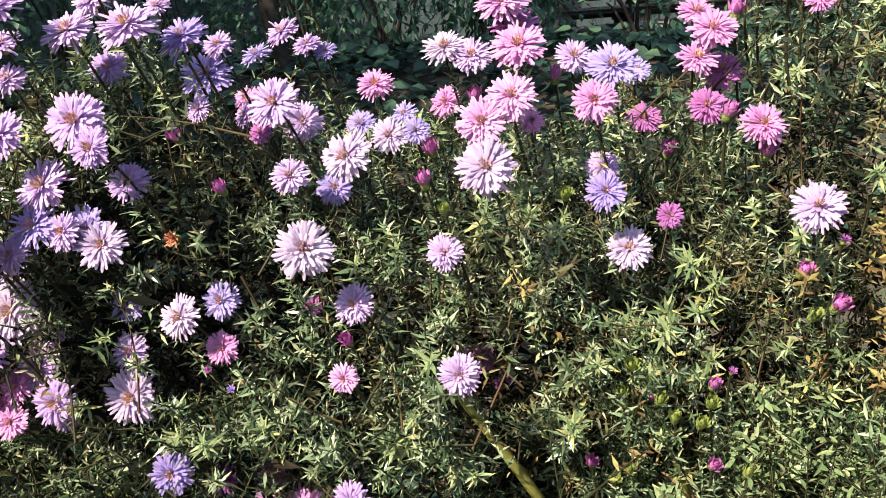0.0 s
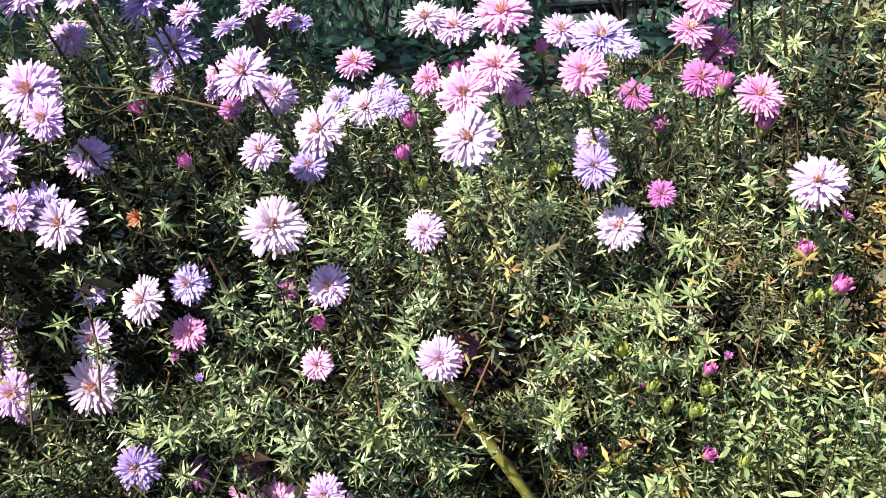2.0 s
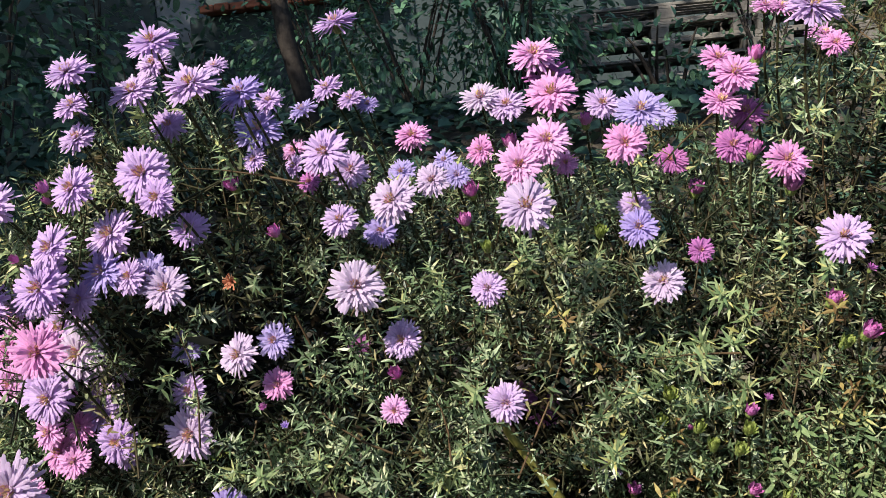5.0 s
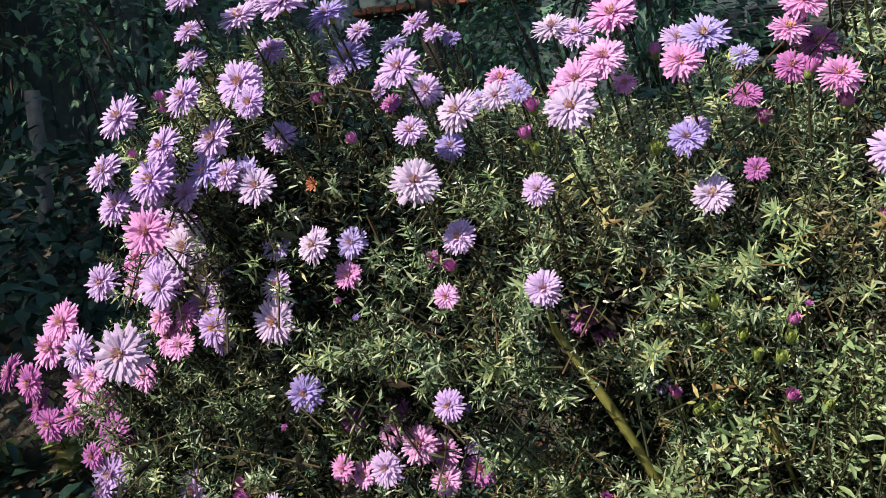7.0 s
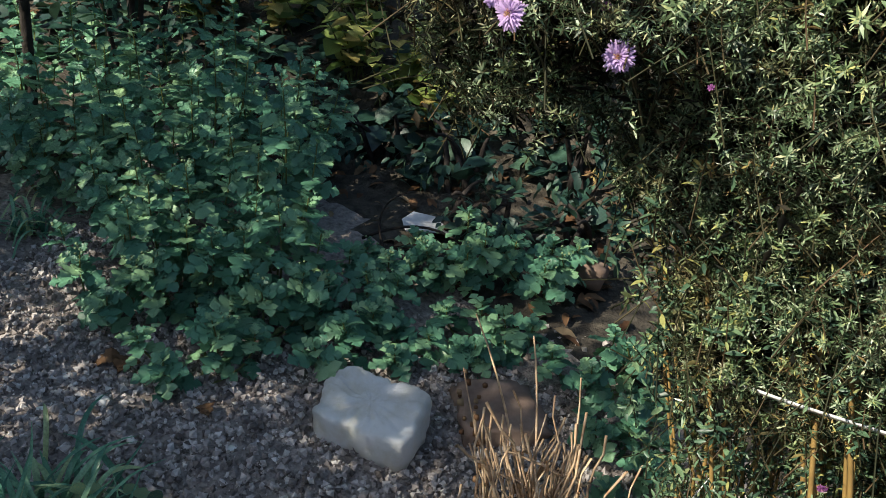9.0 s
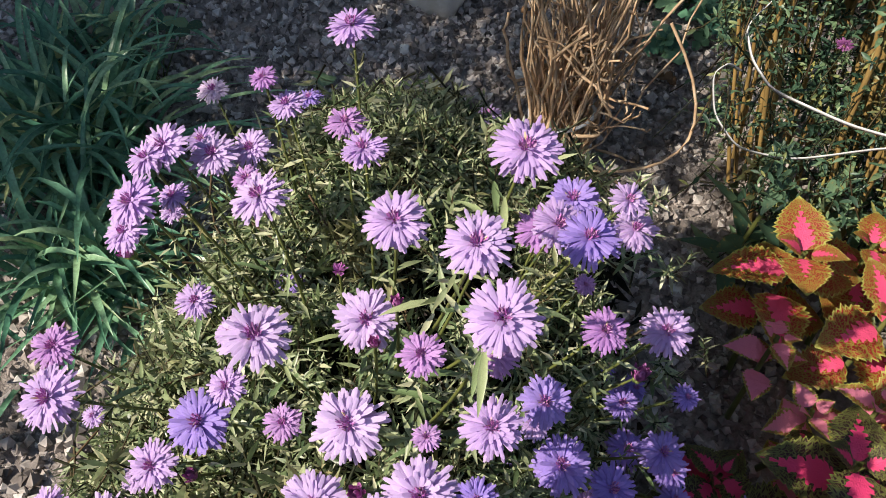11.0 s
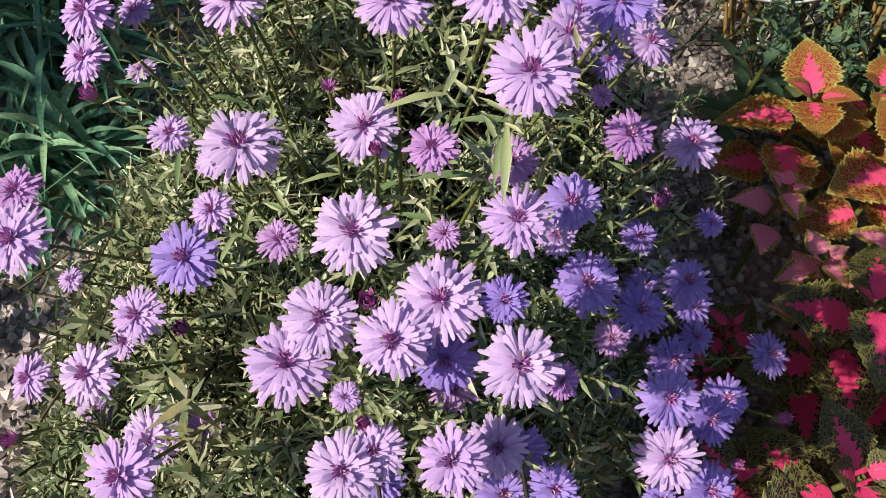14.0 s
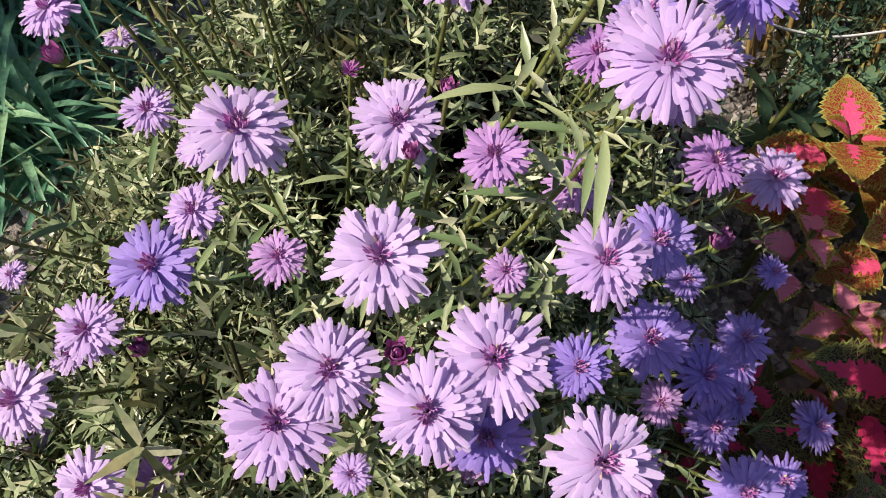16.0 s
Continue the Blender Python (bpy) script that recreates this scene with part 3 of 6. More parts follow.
def flower(plant, kind, place, size, face, root):
    """One head with its disc, cup and stalk; size is its width, face the way it looks, root where its stalk leaves the shoot."""
    place, face = Vector(place), Vector(face).normalized()
    turn = face.to_track_quat("Z", "Y").to_matrix().to_4x4() @ Matrix.Rotation(frnd.uniform(0, 6.28), 4, "Z")
    r = size / 2
    pose_m = Matrix.Translation(place) @ turn @ Matrix.Diagonal((r, r, r, 1))
    if kind == "bud":
        head, name = BUDS["pink"], "flower_bud"
    elif kind == "green":
        head, name = BUDS["green"], "flower_bud"
    elif kind == "spent":
        head, name = SPENT, "spent_flower"
    elif kind == "young":
        head, name = frnd.choice(HALF["magenta" if frnd.random() < 0.7 else "violet"]), "opening_flower"
    else:
        head, name = frnd.choice((BROAD_HEADS if plant.name.startswith("low") else HEADS)[kind]), "flower"
    ob = new(name, head)
    ob.parent = plant
    ob.matrix_parent_inverse = Matrix.Translation(plant.location).inverted()
    ob.matrix_basis = pose_m
    scale_up = Matrix.Diagonal((2.2, 2.2, 2.2, 1)) if kind in ("bud", "green") else Matrix()
    part("calyx", frnd.choice(CUPS), ob, m=Matrix.Translation((0, 0, -0.35 if kind in ("bud", "green") else 0)) @ scale_up)
    if kind not in ("bud", "green", "spent", "young"):
        part("disc", frnd.choice(DISCS if plant.name.startswith("low") else PALE_DISCS), ob, m=Matrix())
    foot = place - face * r * 0.5
    away = face * (0.35 * (Vector(root) - foot).length)
    mid = -np.array(away) * 0.25
    pts = curve(foot, root, mid, 7)
    v, f = tube(pts, np.linspace(0.0009, 0.0013, 7), 5)
    me = Geo().add(v, f).mesh("stalk", M_STEM if plant.name.startswith("low") else M_TWIG)
    st = new("stalk", me)
    st.parent = ob
    st.matrix_parent_inverse = pose_m.inverted()
    return ob


# ---- shoots with narrow leaves ----
NARROW = strip([(0.0, 0.045, 0), (0.45, 0.115, 0), (1.0, 0.008, 0)], 3, 0.45, 0.12)
NEEDLE = strip([(0.0, 0.05, 0), (0.45, 0.105, 0), (1.0, 0.008, 0)], 2, 0.0, 0.16)
DEEP = strip([(0.0, 0.04, 0), (0.5, 0.15, 0), (1.0, 0.01, 0)], 3, 0.4, 0.1)
BROAD = strip([(0.0, 0.03, 0), (0.3, 0.13, 0), (0.6, 0.15, 0), (0.85, 0.08, 0), (1.0, 0.01, 0)], 3, 0.35, 0.18)


def shoots(leaf_geo, twig_geo, tips, ways, lengths, leaf, template, per=26, spread=58, bend=0.3, bare=0.15):
    """Leafy shoots ending at tips: leaves stand in a spiral, close together at the tip and smaller there."""
    tips, ways = np.asarray(tips), unit(np.asarray(ways))
    count = len(tips)
    sag = rng.normal(0, bend, (count, 3)) * lengths[:, None]
    sag[:, 2] -= 0.12 * lengths
    s = np.linspace(bare, 1.0, per)[None, :] ** 0.85 * np.ones((count, 1))
    s = np.clip(s + rng.normal(0, 0.012, s.shape), 0, 1)

    def at(q):
        back = (1 - q)[..., None]
        return tips[:, None, :] - ways[:, None, :] * lengths[:, None, None] * back + sag[:, None, :] * back * back

    place = at(s)
    d = unit(at(np.clip(s + 0.03, 0, 1.03)) - at(s - 0.03))
    ang = (np.arange(per) * 2.39996)[None, :] + rng.uniform(0, 6.28, (count, 1)) + rng.normal(0, 0.25, s.shape)
    ref = np.where(np.abs(d[..., 2:3]) < 0.9, np.array([0, 0, 1.0]), np.array([1.0, 0, 0]))
    e1 = unit(np.cross(d, ref))
    e2 = np.cross(d, e1)
    side = e1 * np.cos(ang)[..., None] + e2 * np.sin(ang)[..., None]
    open_ = np.radians(np.clip(spread + 18 - 38 * s ** 3 + rng.normal(0, 12, s.shape), 8, 100))
    way = d * np.cos(open_)[..., None] + side * np.sin(open_)[..., None]
    way[..., 2] -= 0.12 * (1 - s)
    size = leaf * (1.05 - 0.6 * s ** 4) * rng.uniform(0.6, 1.3, s.shape) * rng.uniform(0.8, 1.2, (count, 1))
    tv, tf, tu = template
    turn = frames(way.reshape(-1, 3), (d + rng.normal(0, 0.35, d.shape)).reshape(-1, 3)) * size.reshape(-1)[:, None, None]
    leaf_geo.many(tv, tf, tu, turn, place.reshape(-1, 3))
    if twig_geo is not None:
        q = np.linspace(0, 1, 4)[None, :] * np.ones((count, 1))
        p = at(q)
        for k in range(count):
            v, f = tube(p[k], np.linspace(0.0014, 0.0006, 4) * (leaf / 0.02) ** 0.5, 3)
            twig_geo.add(v, f)


def clear_of(tips, heads, radius, depth):
    """Which shoot tips do not grow over a flower head: heads are (place, way it looks)."""
    ok = np.ones(len(tips), bool)
    for place, way in heads:
        rel = tips - place
        along = rel @ way
        side = np.linalg.norm(rel - along[:, None] * way, axis=1)
        ok &= ~((along > -0.012) & (along < depth) & (side < radius))
    return ok


def lobe_points(lobes, count, keep, inner=1.0, seed=1, forward=0.35):
    """Points on the outside of a union of rounded lobes, more of them on the near side."""
    r = np.random.default_rng(seed)
    cen, rad = np.array([c for c, _ in lobes]), np.array([q for _, q in lobes])
    area = np.array([(a * b + b * c + a * c) for a, b, c in rad])
    which = r.choice(len(lobes), count * 6, p=area / area.sum())
    d = unit(r.normal(size=(count * 6, 3)))
    grow = inner * (1 + r.normal(0, 0.05, (count * 6, 1)))
    p = cen[which] + d * rad[which] * grow
    nrm = unit(d / rad[which])
    ok = keep(p, nrm)
    for k in range(len(lobes)):
        inside = (((p - cen[k]) / (rad[k] * inner * 0.93)) ** 2).sum(1) < 1
        ok &= ~(inside & (which != k))
    ok &= (nrm[:, 1] < 0.2) | (r.random(len(p)) < forward)
    idx = np.flatnonzero(ok)[:count]
    return p[idx], nrm[idx]


# ---- the tall aster ----
TALL_LOBES = [
    ((0.04, 0.81, 1.20), (0.34, 0.25, 0.17)),
    ((-0.16, 0.72, 1.27), (0.19, 0.15, 0.17)),
    ((0.55, 0.86, 1.24), (0.34, 0.27, 0.34)),
    ((0.28, 0.79, 1.18), (0.20, 0.19, 0.17)),
    ((-0.04, 0.67, 0.935), (0.20, 0.19, 0.105)),
    ((-0.29, 0.74, 1.08), (0.15, 0.11, 0.13)),
    ((0.02, 0.88, 1.04), (0.24, 0.16, 0.14)),
    ((0.22, 0.74, 0.92), (0.21, 0.19, 0.22)),
    ((0.55, 0.84, 0.88), (0.3, 0.26, 0.38)),
    ((0.30, 0.79, 0.68), (0.19, 0.16, 0.24)),
    ((0.62, 0.86, 0.52), (0.28, 0.2, 0.3)),
    ((0.0, 0.77, 1.11), (0.25, 0.13, 0.15)),
    ((-0.2, 0.76, 1.17), (0.16, 0.10, 0.14)),
    ((0.19, 0.665, 1.0), (0.09, 0.09, 0.07)),
    ((-0.16, 0.71, 0.99), (0.15, 0.11, 0.1)),
    ((-0.12, 0.70, 0.83), (0.13, 0.10, 0.12)),
    ((0.10, 0.74, 0.75), (0.11, 0.10, 0.11)),
    ((0.19, 0.77, 0.57), (0.10, 0.10, 0.14)),
    ((-0.16, 0.62, 0.94), (0.13, 0.10, 0.10)),
    ((-0.23, 0.66, 1.03), (0.12, 0.09, 0.09)),
]
TALL_BASE = Vector((0.36, 0.84, 0.0))
tall = thing("tall_aster", TALL_BASE, "tall leaning aster bush covered in lilac and pink double flowers", "flower bush")


tall_tips, bud_tips = [], []


def build_tall():
    leaf, twig = Geo(), Geo()
    # the crown's outline climbs slowly to the right
    outline = lambda p: (p[:, 0] < 0.15) | (p[:, 2] < 1.40 + 0.85 * np.maximum(0, p[:, 0] - 0.3 * (p[:, 1] - 0.65) - 0.27))
    every = lambda p, n: ((n[:, 2] > -0.5) | ((n[:, 2] > -0.85) & (p[:, 0] > 0.12))) & outline(p)
    p, n = lobe_points(TALL_LOBES, 13500, every, 1.0, 3)
    clump = lambda p, k, lo: np.array([noise.noise((a * k, b * k, c * k)) for a, b, c in p]) + rng.normal(0, 0.12, len(p)) > lo
    outward = lambda q: unit(q - np.array([0.10, 1.05, 1.02]) + np.array([0, -0.25, 0.10]))
    heads = [(q, outward(q)) for q, _ in tall_tips]
    buds = [(q, outward(q)) for q, _ in bud_tips]
    stem_line = curve((0.138, 0.638, 1.083), (0.096, 0.604, 1.168), (0.002, -0.002, 0), 5)
    heads += [(q, unit(np.array([0.03, -1.0, 0.25]))) for q in stem_line]
    open_at = lambda q, radius, depth: clear_of(q, heads, radius, depth) & clear_of(q, buds, 0.011, depth)
    free = open_at(p, 0.025, 0.22)
    # the shaded middle of the left side is thinly leaved
    free &= (p[:, 0] > 0.06) | (p[:, 2] < 1.04) | (rng.random(len(p)) < 0.8)
    free &= clump(p, 13, -0.04) | ((p[:, 0] < 0.14) & (p[:, 2] < 1.07)) | ((p[:, 2] < 0.93) & (rng.random(len(p)) < 0.6)) | (rng.random(len(p)) < np.where(p[:, 0] > 0.2, 0.06, 0.36))
    free &= (p[:, 0] < 0.18) | (p[:, 2] < 1.2) | clump(p, 15, 0.08) | (rng.random(len(p)) < 0.1)
    free &= (p[:, 2] > 0.6) | (rng.random(len(p)) < 0.6)
    p, n = p[free], n[free]
    lean = np.where(p[:, :1] < 0.25, -0.25, 0.0) * np.array([1, 0, 0])
    way = n * 0.8 + np.array([0, -0.1, 0.45]) + lean + rng.normal(0, 0.42, p.shape)
    shoots(leaf, twig, p, way, rng.uniform(0.035, 0.085, len(p)), 0.0096, NEEDLE, 30, 64)
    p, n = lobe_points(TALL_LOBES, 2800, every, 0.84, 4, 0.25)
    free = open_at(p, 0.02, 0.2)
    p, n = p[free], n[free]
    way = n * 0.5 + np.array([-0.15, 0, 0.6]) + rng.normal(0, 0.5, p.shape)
    # inner shoots are coloured darker to imitate shade between the outer ones
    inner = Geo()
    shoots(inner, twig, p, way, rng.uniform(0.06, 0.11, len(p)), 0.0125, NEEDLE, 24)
    part("inner_foliage", inner.mesh("inner_foliage", M_INNER_SHADE), tall, "inner leaves with the crown's shade put into their colour", kind="stuff")
    # long side shoots that arch out over the front
    count = 170
    p = np.stack([rng.uniform(-0.28, 0.55, count), rng.uniform(0.60, 0.70, count), rng.uniform(0.80, 1.2, count)], -1)
    p = p[open_at(p, 0.03, 0.3)]
    way = np.array([-0.75, -0.25, 0.15]) + rng.normal(0, 0.35, p.shape)
    way[:, 0] = np.where(p[:, 0] > 0.3, -way[:, 0] * 0.4, way[:, 0])
    shoots(leaf, twig, p, way, rng.uniform(0.12, 0.22, len(p)), 0.0115, NARROW, 38, 60, 0.14)
    # short rosettes at the shoot ends
    p, n = lobe_points(TALL_LOBES, 3000, every, 1.03, 6, 0.1)
    free = clump(p, 17, 0.06) & open_at(p, 0.026, 0.3) & ((p[:, 0] > 0.0) | (rng.random(len(p)) < 0.4))
    p, n = p[free], n[free]
    tips = Geo()
    shoots(tips, None, p, n * 0.9 + np.array([0, -0.2, 0.45]) + rng.normal(0, 0.25, p.shape), rng.uniform(0.016, 0.034, len(p)), 0.0118, NEEDLE, 20, 64)
    part("shoot_tip", tips.mesh("shoot_tip", M_ROSETTE), tall, "star-shaped yellow-green shoot tips", kind="stuff")
    # withered shoots in loose groups
    dry, drytwig = Geo(), Geo()
    p, n = lobe_points(TALL_LOBES, 3300, every, 1.0, 16, 0.1)
    free = open_at(p, 0.03, 0.3) & clump(p, 9, 0.1) & (p[:, 2] < 1.28) & (p[:, 0] > 0.0) & ((p[:, 0] > 0.2) | (rng.random(len(p)) < 0.5))
    p, n = p[free], n[free]
    shoots(dry, drytwig, p, n * 0.6 + np.array([0, -0.2, 0.15]) + rng.normal(0, 0.6, p.shape), rng.uniform(0.05, 0.11, len(p)), 0.0095, DEEP, 20, 75, 0.5)
    part("dry_foliage", dry.mesh("dry_foliage", M_DRY), tall, "withered brown and yellow leaves", kind="stuff")
    part("dry_twig", drytwig.mesh("dry_twig", M_TWIG), tall, "thin brown dry shoots", kind="stuff")
    # near-black leaves deeper in, that close the bush and stand for its shade
    shade_leaves = Geo()
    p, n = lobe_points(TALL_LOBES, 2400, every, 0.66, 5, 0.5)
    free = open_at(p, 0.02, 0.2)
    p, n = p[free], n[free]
    shoots(shade_leaves, None, p, n * 0.4 + np.array([-0.1, 0, 0.9]) + rng.normal(0, 0.4, p.shape), rng.uniform(0.1, 0.18, len(p)), 0.02, DEEP, 15)
    part("old_foliage", shade_leaves.mesh("old_foliage", M_LEAF_SHADE), tall, "inner leaves blackened to stand for the shade in the bush", kind="stuff")
    # leafy stalks under the heads
    p = np.array([q for q, _ in tall_tips + bud_tips])
    n = np.array([w for _, w in tall_tips + bud_tips])
    shoots(leaf, None, p - unit(n) * 0.012, n, rng.uniform(0.07, 0.11, len(p)), 0.0095, NARROW, 34, 48, 0.1)
    part("foliage", leaf.mesh("foliage", M_LEAF), tall, "dense narrow grey-green leaves with dry brown ones", kind="stuff")
    part("twig", twig.mesh("twig", M_TWIG), tall, "thin dark green side shoots", kind="stuff")
    # leaves of the lower shoots between the canes
    low, lowtwig = Geo(), Geo()
    count = 2150
    x, y, z = rng.uniform(0.22, 1.0, count), rng.uniform(0.645, 0.9, count), 0.10 + 0.78 * rng.random(count) ** 0.9
    x = x - 0.28 * z
    y = y + 0.10 * (0.55 - z)
    tips = np.stack([x, y, z], -1)
    way = rng.normal(0, 0.3, (count, 3)) + np.array([-0.1, -0.25, 0.9])
    shoots(low, lowtwig, tips, way, rng.uniform(0.05, 0.1, count), 0.0155, BROAD, 14, 66)
    count = 230
    tips = np.stack([rng.uniform(0.27, 0.72, count), rng.uniform(0.61, 0.72, count), rng.uniform(0.05, 0.26, count)], -1)
    shoots(low, lowtwig, tips, rng.normal(0, 0.35, tips.shape) + np.array([-0.1, -0.4, 0.8]), rng.uniform(0.05, 0.1, count), 0.0165, BROAD, 14, 66)
    fresh = Geo()
    count = 680
    tips = np.stack([rng.uniform(0.13, 0.48, count), rng.uniform(0.535, 0.60, count), rng.uniform(0.97, 1.20, count)], -1)
    tips = tips[open_at(tips, 0.03, 0.3) & clump(tips, 14, 0.05) & (tips[:, 2] < 1.20 - 0.5 * np.abs(tips[:, 0] - 0.3))]
    shoots(fresh, lowtwig, tips, rng.normal(0, 0.35, tips.shape) + np.array([-0.05, -0.3, 0.9]), rng.uniform(0.05, 0.1, len(tips)), 0.0112, BROAD, 18, 62)
    part("fresh_foliage", fresh.mesh("fresh_foliage", M_FRESH), tall, "pale green oval leaves of young shoots", kind="stuff")
    part("lower_foliage", low.mesh("lower_foliage", M_LEAF_LOW), tall, "fresh green oval leaves low on the canes", kind="stuff")
    part("lower_twig", lowtwig.mesh("lower_twig", M_TWIG), tall, kind="stuff")
    # canes from the ground into the crown
    for k in range(110):
        fx, fy = rng.uniform(0.23, 0.95), rng.uniform(0.70, 0.98)
        top = np.array([fx - 0.25 + rng.normal(0, 0.025), fy + rng.normal(0, 0.03), rng.uniform(0.75, 1.0)])
        pts = curve((fx, fy, soil_at(fx, fy) - 0.01), top, (rng.normal(0, 0.02) + 0.02, rng.normal(0, 0.02), 0), 9)
        pts[1:-1] += rng.normal(0, 0.003, (7, 3))
        v, f = tube(pts, np.linspace(0.0038, 0.0022, 9) * rng.uniform(0.6, 1.25), 6)
        part("cane", Geo().add(v, f).mesh("cane", M_CANE), tall)
    # side stems that carry the crown out to the left
    for k in range(24):
        a = np.array([rng.uniform(0.15, 0.45), rng.uniform(0.78, 0.92), rng.uniform(0.98, 1.12)])
        b = np.array([rng.uniform(-0.36, 0.1), rng.uniform(0.64, 0.86), rng.uniform(1.05, 1.34)])
        v, f = tube(curve(a, b, (0, 0, rng.uniform(-0.06, 0.02)), 10), np.linspace(0.0026, 0.001, 10), 5)
        part("side_stem", Geo().add(v, f).mesh("side_stem", M_TWIG), tall)
    for a, b in (((0.20, 0.72, 0.95), (0.165, 0.612, 1.165)), ((0.235, 0.74, 0.93), (0.128, 0.64, 1.16)), ((0.29, 0.72, 0.95), (0.222, 0.60, 1.15))):
        v, f = tube(curve(a, b, (0.004, -0.012, 0), 9), np.linspace(0.0024, 0.0014, 9), 6)
        part("side_stem", Geo().add(v, f).mesh("side_stem", M_THICK), tall, "thin yellow-green stem")
    # the one thick yellow-green stem that shows through the leaves
    low_part = curve((0.37, 0.86, 0.0), (0.20, 0.74, 0.93), (0.03, 0.03, 0.03), 9)
    high_part = np.concatenate([curve((0.160, 0.66, 1.03), (0.086, 0.596, 1.182), (0.004, -0.004, 0.0), 7), [(0.086, 0.56, 1.204), (0.087, 0.53, 1.222)]])
    pts = np.concatenate([low_part, high_part])
    v, f = tube(pts, np.concatenate([np.linspace(0.0056, 0.0042, 14), np.linspace(0.0036, 0.0012, len(pts) - 14)]), 8)
    part("main_stem", Geo().add(v, f).mesh("main_stem", M_THICK), tall, "thick yellow-green stem")


def tall_spray(kind, rows):
    for x, y, z, size in rows:
        p = np.array([x, y, z])
        out = (p - np.array([0.10, 0.98, 1.02])) * np.array([1.0 if x > -0.2 else 0.5, 1.15, 1.0])
        size = size * (1.06 if x > -0.22 else 1.30)
        face = out / np.linalg.norm(out) + np.array([-0.05, -0.8, 0.2]) + 0.2 * np.array(SUN_TO) + rng.normal(0, 0.24, 3) + np.array([0, 0.5, 0.9]) * min(1, max(0, (z - 1.38) * 9))
        if kind == "young":
            size = size * 0.7
        if kind in ("bud", "green", "young"):
            face = face + np.array([0, 0.2, 0.9])
        face = face / np.linalg.norm(face)
        reach = rng.uniform(0.05, 0.09)
        root = p + np.array([0.22, 0.45, -0.85]) * reach - face * 0.02
        flower(tall, kind, p, size, face, root)
        (bud_tips if kind in ("bud", "green") else tall_tips).append((p, p - root))


tall_spray("pale", [
    (-0.254, 0.543, 1.185, 0.0370), (-0.227, 0.610, 1.260, 0.0360), (-0.166, 0.531, 1.014, 0.0292), (-0.146, 0.599, 1.196, 0.0370),
    (-0.142, 0.581, 1.309, 0.0313), (-0.091, 0.565, 1.262, 0.0278), (-0.054, 0.413, 1.042, 0.0306), (-0.003, 0.456, 1.015, 0.0354),
    (-0.002, 0.545, 1.306, 0.0334), (0.021, 0.598, 1.355, 0.0333), (0.048, 0.619, 1.365, 0.0234), (0.087, 0.697, 1.421, 0.0330),
    (0.111, 0.541, 1.349, 0.0331), (0.205, 0.608, 1.280, 0.0287),
])
tall_spray("lilac", [
    (-0.379, 0.653, 1.159, 0.0328), (-0.359, 0.637, 1.028, 0.0278), (-0.350, 0.639, 1.042, 0.0311), (-0.343, 0.652, 1.227, 0.0276),
    (-0.342, 0.591, 0.990, 0.0322), (-0.303, 0.619, 1.330, 0.0279), (-0.302, 0.628, 1.299, 0.0281), (-0.281, 0.648, 1.298, 0.0272),
    (-0.273, 0.607, 1.374, 0.0311), (-0.267, 0.631, 1.229, 0.0360), (-0.262, 0.620, 1.225, 0.0305), (-0.256, 0.626, 1.035, 0.0280),
    (-0.251, 0.636, 1.275, 0.0353), (-0.235, 0.645, 1.205, 0.0265), (-0.231, 0.659, 1.228, 0.0291), (-0.226, 0.578, 1.320, 0.0360),
    (-0.218, 0.557, 1.320, 0.0370), (-0.218, 0.568, 0.937, 0.0217), (-0.216, 0.637, 1.443, 0.0270), (-0.216, 0.637, 1.419, 0.0270),
])
tall_spray("lilac", [
    (-0.211, 0.566, 1.346, 0.0327), (-0.210, 0.624, 1.174, 0.0217), (-0.210, 0.614, 1.189, 0.0322), (-0.205, 0.570, 1.015, 0.0180),
    (-0.198, 0.602, 1.464, 0.0318), (-0.197, 0.582, 1.384, 0.0330), (-0.185, 0.593, 1.026, 0.0292), (-0.180, 0.592, 1.349, 0.0370),
    (-0.171, 0.534, 0.936, 0.0311), (-0.164, 0.628, 1.448, 0.0344), (-0.159, 0.661, 1.470, 0.0270), (-0.156, 0.666, 1.423, 0.0271),
    (-0.154, 0.579, 1.041, 0.0249), (-0.152, 0.622, 1.222, 0.0274), (-0.146, 0.580, 1.390, 0.0370), (-0.144, 0.625, 1.481, 0.0339),
    (-0.132, 0.565, 1.374, 0.0268), (-0.127, 0.603, 1.347, 0.0264), (-0.101, 0.627, 1.460, 0.0187), (-0.101, 0.572, 1.445, 0.0360),
])
tall_spray("lilac", [
    (-0.081, 0.689, 1.435, 0.0225), (-0.076, 0.493, 0.912, 0.0217), (-0.073, 0.600, 1.392, 0.0180), (-0.066, 0.686, 1.382, 0.0201),
    (-0.064, 0.610, 1.066, 0.0295), (-0.060, 0.496, 1.068, 0.0296), (-0.045, 0.471, 1.024, 0.0225), (-0.043, 0.452, 0.996, 0.0309),
    (-0.042, 0.736, 1.443, 0.0261), (-0.042, 0.454, 0.908, 0.0278), (-0.026, 0.716, 1.493, 0.0333), (-0.025, 0.608, 1.392, 0.0330),
    (-0.022, 0.727, 1.432, 0.0210), (-0.022, 0.462, 1.065, 0.0277), (-0.021, 0.571, 1.039, 0.0252), (-0.019, 0.605, 1.344, 0.0241),
    (-0.016, 0.652, 1.376, 0.0271), (-0.007, 0.696, 1.053, 0.0193), (0.014, 0.530, 1.146, 0.0230), (0.017, 0.535, 1.008, 0.0325),
])
